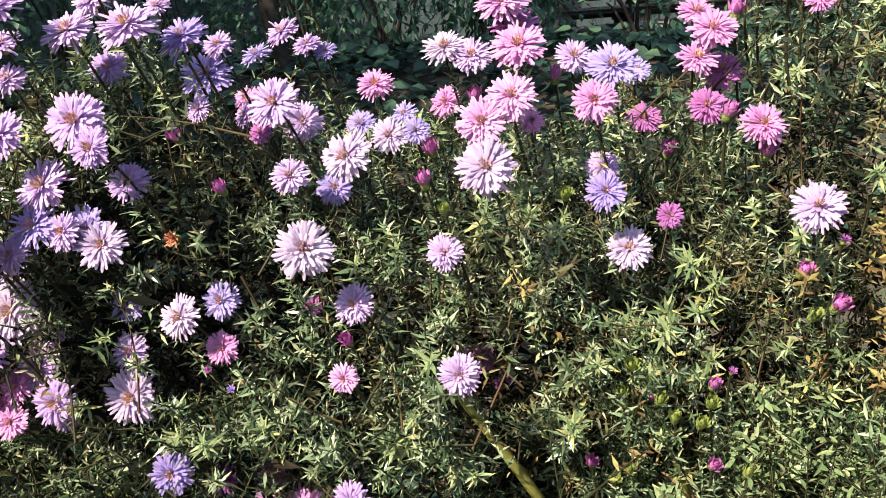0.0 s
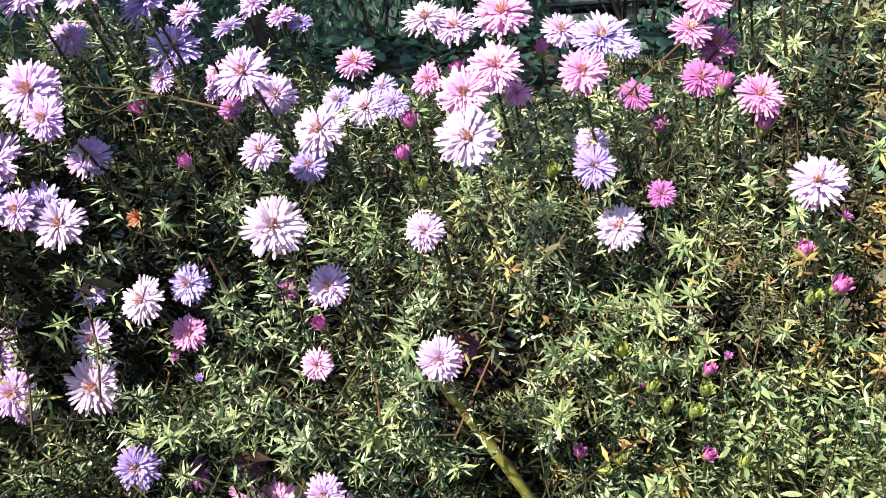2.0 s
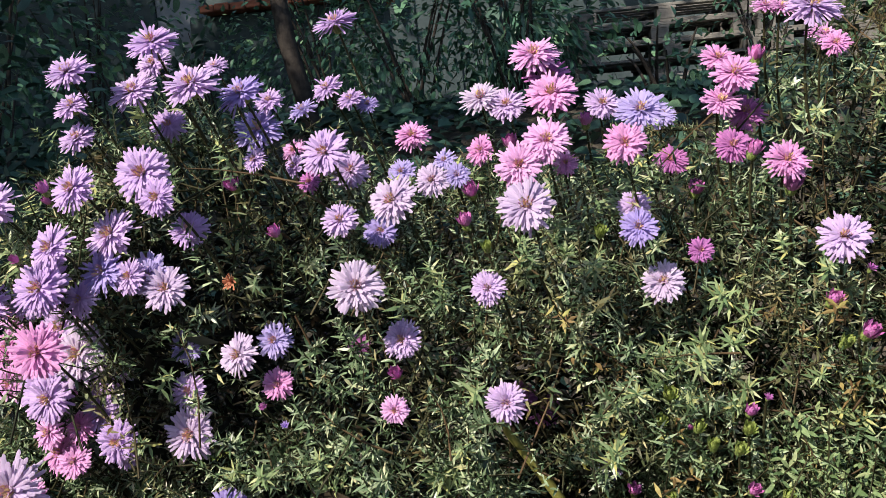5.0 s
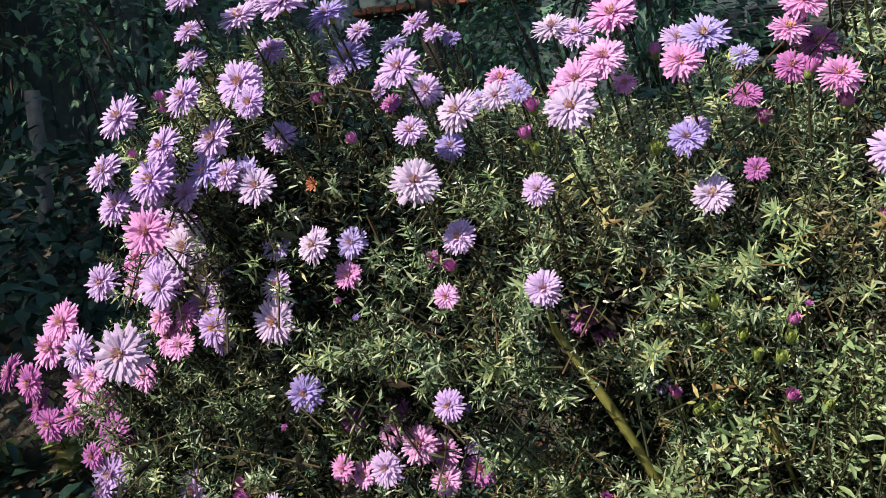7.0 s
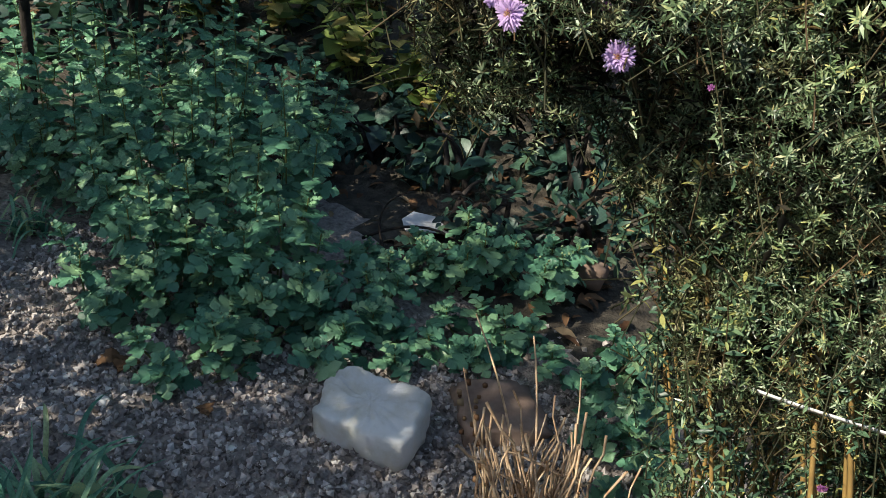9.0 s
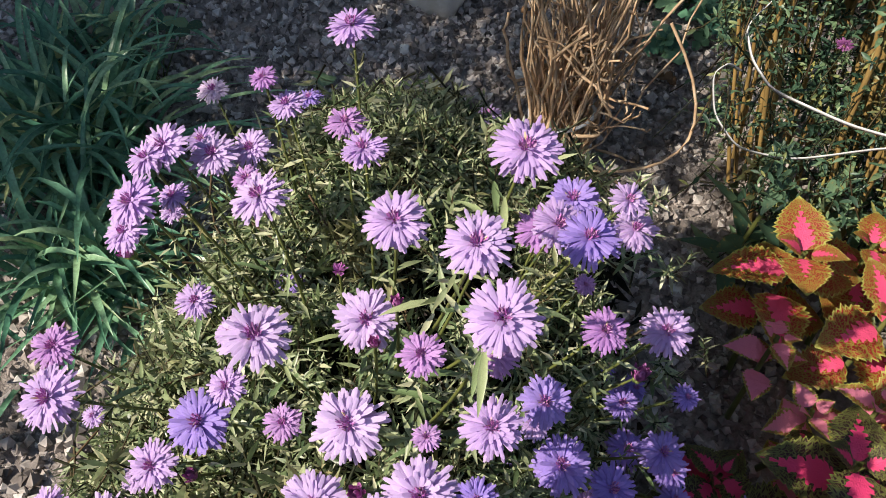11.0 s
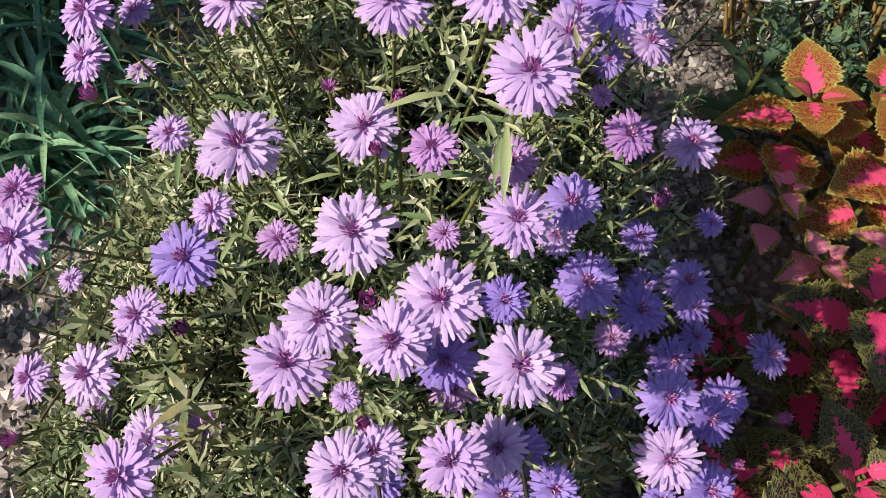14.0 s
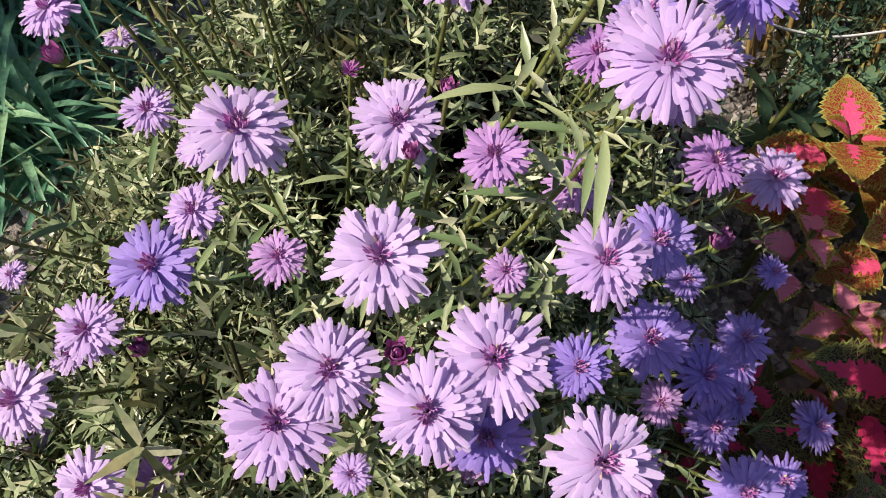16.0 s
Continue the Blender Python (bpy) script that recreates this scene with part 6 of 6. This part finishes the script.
fallen_leaf((-0.90, 0.75, 0.004), 0.075, (0, 10, 20), M_LITTER, "curled brown dead leaf on soil", 1001)
fallen_leaf((-0.93, 0.79, 0.004), 0.06, (10, 0, 140), M_LITTER, "curled brown dead leaf on soil", 1002)
fallen_leaf((-0.64, 0.73, 0.003), 0.045, (0, 0, 60), M_LITTER, "small orange-brown dead leaf on soil", 1003)
fallen_leaf((-0.35, 0.56, 0.003), 0.045, (0, 0, 10), M_LEAF_LOW, "fallen yellow-green leaf on soil", 1004)
fallen_leaf((0.10, 0.93, 0.003), 0.04, (0, 0, 80), M_LITTER, "curled brown dead leaf on soil", 1005)


def white_scrap():
    g = Geo()
    v, f, u = strip([(0, 0.3, 0), (0.3, 0.5, 0), (0.7, 0.42, 0.05), (1.0, 0.12, 0)], 5, 0.3, 0.4)
    v = v * 0.13
    top = np.concatenate([v, v - np.array([0, 0, 0.002])])
    f2 = list(f) + [tuple(i + len(v) for i in reversed(q)) for q in f]
    ob = new("white_scrap", g.add(top, f2).mesh("white_scrap", M_TAPE))
    ob.matrix_world = pose(-0.80, 1.69, soil_at(-0.80, 1.69) + 0.02, 14, 0, -50)
    tagged(ob, "crumpled white plastic scrap on dark soil", "litter")


white_scrap()


def dead_twig(a, b, bend, rad):
    v, f = tube(curve(a, b, bend, 12), np.linspace(rad, rad * 0.5, 12), 6)
    ob = new("dead_twig", Geo().add(v, f).mesh("dead_twig", M_BARK))
    tagged(ob, "bare curved dead twig on the soil", "twig", "dead twigs")


dead_twig((-0.85, 1.55, 0.015), (-0.45, 1.5, 0.06), (0, 0.05, 0.06), 0.005)
dead_twig((-0.8, 1.45, 0.012), (-0.4, 1.62, 0.05), (0.03, 0, 0.05), 0.004)
dead_twig((-0.74, 1.5, 0.01), (-0.70, 1.55, 0.2), (-0.06, 0, 0.02), 0.004)


def leaf_litter():
    g = Geo()
    tv, tf, tu = strip([(0.0, 0.03, 0), (0.25, 0.2, 0), (0.55, 0.24, 0), (0.85, 0.12, 0), (1.0, 0.01, 0)], 3, 0.3, 0.4)
    count = 1500
    x, y = rng.uniform(-3.8, 0.7, count), rng.uniform(1.4, 3.6, count)
    keep = y + 0.3 * x > 1.3
    x, y = x[keep], y[keep]
    count = len(x)
    z = np.array([soil_at(a, b) for a, b in zip(x, y)])
    size = rng.uniform(0.03, 0.075, count)
    a = rng.uniform(0, 6.28, count)
    d = np.stack([np.cos(a), np.sin(a), rng.normal(0, 0.12, count)], -1)
    g.many(tv, tf, tu, frames(d, np.array([0, 0, 1.0]) + rng.normal(0, 0.2, (count, 3))) * size[:, None, None], np.stack([x, y, z + 0.012], -1))
    ob = new("leaf_litter", g.mesh("leaf_litter", M_LITTER))
    tagged(ob, "scattered brown dead leaves on the bank", "leaf litter", kind="stuff")


leaf_litter()


def ivy_cover():
    g = Geo()
    count = 8200
    x, y = rng.uniform(-4.2, 2.6, count), rng.uniform(1.95, 5.6, count)
    path = np.abs(y - 2.75 + 0.1 * x) > 0.28
    x, y = x[path], y[path]
    z = np.array([soil_at(a, b) for a, b in zip(x, y)])
    a = rng.uniform(0, 6.28, len(x))
    d = np.stack([np.cos(a), np.sin(a), rng.normal(0.1, 0.3, len(x))], -1)
    tv, tf, tu = coleus_like
    g.many(tv, tf, tu, frames(d, np.array([0, -0.3, 1.0]) + rng.normal(0, 0.3, (len(x), 3))) * rng.uniform(0.04, 0.1, len(x))[:, None, None], np.stack([x, y, z + rng.uniform(0.02, 0.12, len(x))], -1))
    # the cover's leaf colour is darkened for the shade on the bank
    ob = new("ground_cover", g.mesh("ground_cover", M_SHRUB_SHADE))
    tagged(ob, "leafy ground cover with the bank's shade put into its colour", "ground cover", kind="stuff")


coleus_like = strip([(0.0, 0.06, -0.08), (0.2, 0.36, -0.08), (0.5, 0.4, 0), (1.0, 0.02, 0)], 3, 0.2, 0.25)
ivy_cover()

# ---- what stands behind ----
OVAL = strip([(0.0, 0.03, 0), (0.25, 0.2, 0), (0.55, 0.24, 0), (0.85, 0.12, 0), (1.0, 0.01, 0)], 3, 0.2, 0.25)
CROWN = strip([(0.0, 0.04, 0), (0.5, 0.26, 0), (1.0, 0.02, 0)], 3, 0.2, 0.2)
HEART = strip([(0.0, 0.06, -0.1), (0.15, 0.38, -0.12), (0.4, 0.46, 0), (0.75, 0.26, 0), (1.0, 0.01, 0)], 3, 0.15, 0.25)


def leaf_cloud(g, centre, radius, count, leaf, template, r, gaps=0.5):
    """Leaves in clumps inside a rounded space, with gaps between the clumps."""
    centre, radius = np.array(centre), np.array(radius)
    clumps = max(8, count // 26)
    cp = unit(r.normal(size=(clumps, 3))) * r.uniform(0.35, 1.0, (clumps, 1)) ** 0.6
    which = r.integers(0, clumps, count)
    p = centre + (cp[which] + r.normal(0, 0.13 + 0.1 * (1 - gaps), (count, 3))) * radius
    d = unit((p - centre) / radius) + r.normal(0, 0.6, (count, 3)) + np.array([0, 0, -0.1])
    turn = frames(d, np.array([0, 0, 1.0]) + r.normal(0, 0.4, (count, 3))) * (leaf * r.uniform(0.6, 1.25, count))[:, None, None]
    tv, tf, tu = template
    g.many(tv, tf, tu, turn, p)


def shrub(x, y, height, spread, leaf, count, template, label, seed, mat=None, stems=7):
    r = np.random.default_rng(seed)
    z0 = soil_at(x, y)
    ob = thing("shrub", (x, y, z0), label, "shrub", "shrubs behind the bed")
    for k in range(stems):
        a = r.uniform(0, 6.28)
        top = (x + math.cos(a) * spread * 0.6, y + math.sin(a) * spread * 0.6, z0 + height * r.uniform(0.6, 0.95))
        v, f = tube(curve((x + r.normal(0, 0.04), y + r.normal(0, 0.04), z0 - 0.02), top, (0, 0, 0.05), 7), np.linspace(0.012, 0.004, 7), 6)
        part("branch", Geo().add(v, f).mesh("branch", M_BARK), ob)
    g = Geo()
    leaf_cloud(g, (x, y, z0 + height * 0.55), (spread, spread, height * 0.5), count, leaf, template, r)
    part("foliage", g.mesh("foliage", mat or M_SHRUB), ob, kind="stuff")


for i, (x, y, h, s, leaf, n, t) in enumerate([
    (-2.15, 3.05, 0.9, 0.42, 0.06, 700, HEART), (-2.35, 2.15, 1.5, 0.5, 0.09, 420, OVAL), (-1.7, 3.3, 0.7, 0.3, 0.07, 260, HEART),
    (-2.9, 2.9, 1.5, 0.6, 0.09, 450, OVAL), (-2.1, 3.4, 1.2, 0.55, 0.08, 420, OVAL), (-1.45, 3.9, 0.8, 0.45, 0.07, 350, OVAL),
    (-0.35, 5.0, 1.0, 0.55, 0.055, 1200, OVAL), (0.3, 5.4, 1.1, 0.6, 0.055, 1200, OVAL), (1.75, 5.3, 0.9, 0.35, 0.05, 300, OVAL),
    (-0.95, 5.7, 1.2, 0.6, 0.055, 1100, OVAL), (-2.7, 4.6, 1.6, 0.7, 0.08, 450, OVAL), (2.6, 5.4, 1.4, 0.6, 0.07, 400, OVAL), (0.95, 4.3, 0.4, 0.3, 0.05, 200, OVAL), (-2.9, 6.4, 1.7, 0.6, 0.07, 900, OVAL), (-1.2, 6.4, 1.3, 0.5, 0.06, 800, OVAL), (-3.6, 6.0, 2.2, 0.7, 0.08, 900, OVAL), (-4.3, 5.2, 2.2, 0.7, 0.08, 900, OVAL), (-3.6, 3.7, 1.9, 0.7, 0.09, 450, OVAL), (-2.55, 8.3, 1.25, 0.55, 0.07, 900, OVAL), (0.25, 4.9, 1.25, 0.55, 0.10, 650, NARROW),
]):
    # nearer shrubs take the leaf colour with shade painted in
    shrub(x, y, h, s, leaf, n, t, "dark leafy shrub in shade behind the flower bed", 800 + i, M_SHRUB_SHADE if y < 4.2 else None)

# added undergrowth that darkens the ground where deep shade lies
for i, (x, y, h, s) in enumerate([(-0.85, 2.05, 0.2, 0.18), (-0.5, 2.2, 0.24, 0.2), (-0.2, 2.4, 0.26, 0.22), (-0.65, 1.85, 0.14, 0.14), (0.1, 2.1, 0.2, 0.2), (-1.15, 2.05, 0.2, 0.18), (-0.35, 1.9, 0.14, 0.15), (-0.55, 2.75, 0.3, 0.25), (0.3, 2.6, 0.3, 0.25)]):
    shrub(x, y, h, s, 0.042, 170, OVAL, "added low undergrowth with deep shade put into its leaf colour", 850 + i, M_SHRUB_SHADE, 5)


def leafy_weed(x, y, height, spread, seed):
    """A low plant with broad yellowing leaves."""
    r = np.random.default_rng(seed)
    z0 = soil_at(x, y)
    ob = thing("leafy_weed", (x, y, z0), "low weed with broad yellowing green leaves", "weed", "weeds behind the bed")
    for k in range(9):
        a = r.uniform(0, 6.28)
        top = np.array([x + math.cos(a) * spread * r.uniform(0.3, 1), y + math.sin(a) * spread * r.uniform(0.3, 1), z0 + height * r.uniform(0.6, 1.0)])
        pts = curve((x + r.normal(0, 0.03), y + r.normal(0, 0.03), z0 - 0.01), top, (0, 0, 0.03), 7)
        v, f = tube(pts, np.linspace(0.004, 0.0015, 7), 5)
        part("stem", Geo().add(v, f).mesh("stem", M_STEM), ob)
        for i in range(8):
            q = pts[0] + (pts[-1] - pts[0]) * (0.3 + 0.1 * i)
            b = i * 2.4 + a
            leaf = part("leaf", WEED_LEAF, ob)
            leaf.matrix_basis = Matrix.Translation(q) @ turned((math.cos(b), math.sin(b), r.normal(0.15, 0.3)), (r.normal(0, 0.3), r.normal(0, 0.3), 1), r.uniform(0.045, 0.085))


WEED_LEAF = Geo().add(*HEART).mesh("leaf", M_YELLOW)
for i, (x, y, h, s) in enumerate([(-1.66, 2.72, 0.30, 0.2), (-1.27, 2.35, 0.34, 0.18), (-1.95, 2.6, 0.26, 0.2), (-1.05, 2.3, 0.22, 0.16), (-1.5, 2.45, 0.3, 0.18), (-2.4, 2.55, 0.24, 0.2), (-0.75, 2.5, 0.3, 0.2)]):
    leafy_weed(x, y, h, s, 970 + i)


def tree(x, y, height, rad, crown, crown_r, leaves, leaf, label, seed, lean=(0, 0), crook=0.0):
    r = np.random.default_rng(seed)
    z0 = soil_at(x, y) if abs(x) < 20 else float(ground_height(np.float64(20), np.float64(y)))
    ob = thing("tree", (x, y, z0), label, "tree", "trees round the garden")
    top = np.array([x + lean[0], y + lean[1], z0 + height])
    pts = curve((x, y, z0 - 0.1), top, (r.normal(0, 0.06), r.normal(0, 0.06), 0), 10)
    pts[:, 0] += crook * np.sin(np.linspace(0, 9.0, 10) + 1.9)
    v, f = tube(pts, np.linspace(rad, rad * 0.45, 10), 10)
    part("trunk", Geo().add(v, f).mesh("trunk", M_BARK), ob)
    for k in range(5):
        d = unit(r.normal(size=3) + np.array([0, 0, 0.4]))
        v, f = tube(curve(pts[6 + k % 4], np.array(crown) + d * np.array(crown_r) * 0.7, (0, 0, 0.15), 8), np.linspace(rad * 0.4, rad * 0.1, 8), 7)
        part("limb", Geo().add(v, f).mesh("limb", M_BARK), ob)
    g = Geo()
    leaf_cloud(g, crown, crown_r, leaves, leaf, CROWN, r, 0.6)
    part("crown", g.mesh("crown", M_SHRUB), ob, kind="stuff")


tree(-0.86, 4.45, 2.6, 0.052, (-0.8, 4.7, 5.2), (1.3, 1.2, 1.2), 2600, 0.11, "slim dark-barked tree on the higher yard", 900, (-0.12, 0.1), 0.045)
# the next four are added only for the shade their crowns cast behind
tree(-4.7, 1.0, 4.0, 0.16, (-4.0, 1.2, 5.7), (2.5, 2.5, 2.2), 8000, 0.17, "unseen broad leafy tree added to shade the yard", 901, (0.3, 0.1))
tree(-5.4, -1.2, 4.0, 0.10, (-5.0, -1.0, 5.6), (1.2, 1.2, 1.2), 3600, 0.13, "unseen leafy tree added to shade the left background", 902, (0.3, 0.1))
tree(-7.5, 4.2, 4.0, 0.2, (-7.0, 4.0, 6.0), (2.6, 2.6, 2.6), 6000, 0.24, "broad leafy tree added to shade the far yard", 903)
tree(-9.5, 7.5, 4.0, 0.2, (-9.0, 7.0, 6.0), (2.8, 2.8, 2.8), 6000, 0.24, "broad leafy tree added to shade the far yard", 904)
for i, (x, y, h) in enumerate([(-9, 13, 6), (-5.5, 12.5, 7), (-2.4, 13.5, 6.5), (0.6, 12, 6), (3.4, 12.5, 7), (6.5, 12, 6.5), (10, 11, 6.5), (-11, 9, 6.5)]):
    tree(x, y, h * 0.6, 0.14, (x, y, 1.3 + h * 0.5), (2.1, 1.7, h * 0.55), 4200, 0.34, "dense dark leafy tree at the end of the garden", 910 + i)


def shade_row():
    """The unseen row of low shrubs added to shade the near part of the bed."""
    for i, (x, y) in enumerate([(-2.25, -0.10), (-2.0, -0.38), (-1.76, -0.64), (-1.52, -0.90), (-1.66, -1.16), (-2.5, -0.42), (-2.72, -0.12), (-2.55, 0.1)]):
        shrub(x, y, 2.38 if x > -2.4 else 1.7, 0.30, 0.06, 1700 if i < 2 else 2100, OVAL, "unseen leafy shrub added to shade the bed", 950 + i)
    # unseen tree, added so that its crown shades the canes and their soil
    tree(-1.5, -1.7, 1.45, 0.025, (-0.92, -0.87, 1.45), (0.13, 0.13, 0.42), 210, 0.05, "unseen slender tree added to shade the foot of the canes", 956, (0.4, 0.5))


shade_row()


def pine(x, y):
    r = np.random.default_rng(77)
    z0 = soil_at(x, y)
    ob = thing("pine_shrub", (x, y, z0), "young pine with long yellow-green needles", "shrub")
    v, f = tube(curve((x, y, z0 - 0.02), (x, y, z0 + 1.15), (0.03, 0, 0), 9), np.linspace(0.02, 0.008, 9), 7)
    part("trunk", Geo().add(v, f).mesh("trunk", M_BARK), ob)
    g = Geo()
    tv, tf, tu = strip([(0, 0.014, 0), (0.6, 0.016, 0), (1.0, 0.001, 0)], 3, 0.7, 0.08)
    for k in range(34):
        a = k * 2.4
        s = 0.45 + 0.55 * k / 34
        q0 = np.array([x, y, z0 + 1.12 * s - 0.05])
        q1 = q0 + np.array([math.cos(a), math.sin(a), 0.55]) * r.uniform(0.2, 0.55)
        v, f = tube(curve(q0, q1, (0, 0, -0.02), 6), np.linspace(0.006, 0.003, 6), 5)
        part("branch", Geo().add(v, f).mesh("branch", M_BARK), ob)
        n = 230
        t = r.uniform(0.3, 1.0, n)[:, None]
        ax = unit(q1 - q0)
        d = ax * r.uniform(0.35, 1.1, (n, 1)) + r.normal(0, 0.5, (n, 3))
        g.many(tv, tf, tu, frames(d, r.normal(size=(n, 3))) * (r.uniform(0.07, 0.13, n))[:, None, None], q0 + (q1 - q0) * t)
    part("needles", g.mesh("needles", M_PINE), ob, kind="stuff")


pine(-2.0, 1.42)


def box_mesh(name, size, mat):
    """A sawn board or block with its corner at the origin and slightly worn edges."""
    bm = bmesh.new()
    bmesh.ops.create_cube(bm, size=1)
    for q in bm.verts:
        q.co = Vector([size[i] * (q.co[i] + 0.5) for i in range(3)])
    bmesh.ops.bevel(bm, geom=bm.edges[:], offset=0.003, segments=1, affect="EDGES")
    me = bpy.data.meshes.new(name)
    bm.to_mesh(me)
    bm.free()
    me.materials.append(mat)
    return me


DECK_BOARD = box_mesh("deck_board", (1.2, 0.11, 0.02), M_PALLET)
STRINGER = box_mesh("stringer", (0.12, 0.8, 0.02), M_PALLET)
BLOCK = box_mesh("block", (0.12, 0.1, 0.065), M_PALLET)


def pallet(x, y, z, turn):
    """A flat pallet 1.2 m long: runners, blocks, stringers and deck boards with gaps between them."""
    r = np.random.default_rng(int(x * 1000 + z * 100) + 5)
    ob = new("pallet")
    ob.matrix_world = pose(x, y, z, 0, 0, turn)
    tagged(ob, "weathered grey wooden pallet lying flat in a stack", "pallet", "stacked pallets")
    for j in range(3):
        part("runner", DECK_BOARD, ob, m=Matrix.Translation((r.normal(0, 0.006), 0.345 * j, 0)))
        for k in range(3):
            part("block", BLOCK, ob, m=Matrix.Translation((0.54 * k + r.normal(0, 0.008), 0.345 * j, 0.02)))
        part("stringer", STRINGER, ob, m=Matrix.Translation((0.54 * j, 0, 0.085)))
    for k in range(5):
        part("deck_board", DECK_BOARD, ob, m=Matrix.Translation((r.normal(0, 0.008), 0.1725 * k, 0.105)))


for x, y, levels in ((0.72, 5.95, 5), (1.97, 5.9, 10), (3.24, 5.95, 8)):
    for k in range(levels):
        pallet(x + 0.05 * math.sin(3.1 * k + x), y + 0.03 * math.sin(2.3 * k), soil_at(x + 0.5, y) + 0.126 * k, 2.0 * math.sin(1.7 * k + x))


def log_pile():
    for k in range(9):
        x = 0.7 + rng.uniform(-0.1, 0.4)
        y, z = 5.6 + 0.05 * k, soil_at(1.0, 5.6) + 0.03 + 0.05 * (k % 3)
        v, f = tube(curve((x, y, z), (x + 1.0, y + rng.normal(0, 0.1), z + rng.normal(0, 0.02)), (0, 0, 0.01), 6), np.linspace(0.035, 0.028, 6), 8)
        ob = new("pole", Geo().add(v, f).mesh("pole", M_PALLET))
        tagged(ob, "grey weathered wooden pole lying in a pile", "pole", "pile of poles")


log_pile()


def shed():
    """A low building at the end of the yard: pale plaster, dark lean-to wall and red roof edge."""
    ob = thing("outbuilding", (-3.2, 9.5, 1.42), "low outbuilding with pale wall and red tiled roof edge", "building")

    def block(name, lo, hi, mat, label=""):
        bm = bmesh.new()
        bmesh.ops.create_cube(bm, size=1)
        for q in bm.verts:
            q.co = Vector([lo[i] + (hi[i] - lo[i]) * (q.co[i] + 0.5) for i in range(3)])
        bmesh.ops.bevel(bm, geom=bm.edges[:], offset=0.01, segments=1, affect="EDGES")
        me = bpy.data.meshes.new(name)
        bm.to_mesh(me)
        bm.free()
        me.materials.append(mat)
        part(name, me, ob, label)

    block("wall", (-3.4, 9.2, 1.3), (-2.95, 9.45, 4.2), M_WALL, "pale plaster wall")
    block("wall", (-6.0, 9.15, 1.3), (-3.405, 9.45, 4.2), M_FENCE, "dark boarded wall")
    block("wall", (-2.945, 8.9, 1.3), (-0.9, 9.45, 2.72), M_FENCE, "dark boarded wall")
    for k in range(12):
        block("tile", (-2.75 + 0.16 * k, 8.65, 2.725 + 0.006 * (k % 2)), (-2.60 + 0.16 * k, 9.5, 2.80 + 0.006 * (k % 2)), M_ROOF)


shed()


def board_fence(name, start, along, count, base, height):
    """A row of dark upright boards, each second one set back, added to close the yard on one side."""
    g = Geo()
    side = np.array([-along[1], along[0]])
    for k in range(count):
        a = np.array(start) + np.array(along) * 0.26 * k + side * 0.034 * (k % 2)
        b = a + np.array(along) * 0.275
        h = height + 0.05 * math.sin(k * 1.7)
        foot = [a, b, b + side * 0.03, a + side * 0.03]
        g.add([(*q, base) for q in foot] + [(*q, h) for q in foot], [(0, 3, 2, 1), (4, 5, 6, 7), (0, 1, 5, 4), (1, 2, 6, 5), (2, 3, 7, 6), (3, 0, 4, 7)])
    ob = new(name, g.mesh(name, M_FENCE, False))
    tagged(ob, "added tall dark board fence closing the yard against sky light", "fence", kind="structure")


# added backdrop that hides the sky between the far trees
board_fence("wall_north", (-14.0, 10.6), (1, 0), 110, 1.2, 4.6)
# south, east and west stay unseen, added to block low sky light
board_fence("sky_block_south", (-14.0, -6.0), (1, 0), 80, -0.1, 2.8)
board_fence("sky_block_east", (6.5, -6.0), (0, 1), 64, -0.1, 3.2)
board_fence("sky_block_west", (-14.0, -6.0), (0, 1), 64, -0.1, 3.2)


def post(x, y, z0, h, rad, mat, label):
    v, f = tube(curve((x, y, z0 - 0.05), (x + 0.02, y, z0 + h), (0.005, 0, 0), 6), np.linspace(rad, rad * 0.92, 6), 10)
    ob = new("post", Geo().add(v, f).mesh("post", mat))
    tagged(ob, label, "post", "posts in the yard")


post(-3.0, 3.9, soil_at(-3.0, 3.9), 0.8, 0.045, M_PALLET, "pale weathered wooden post among dark shrubs")
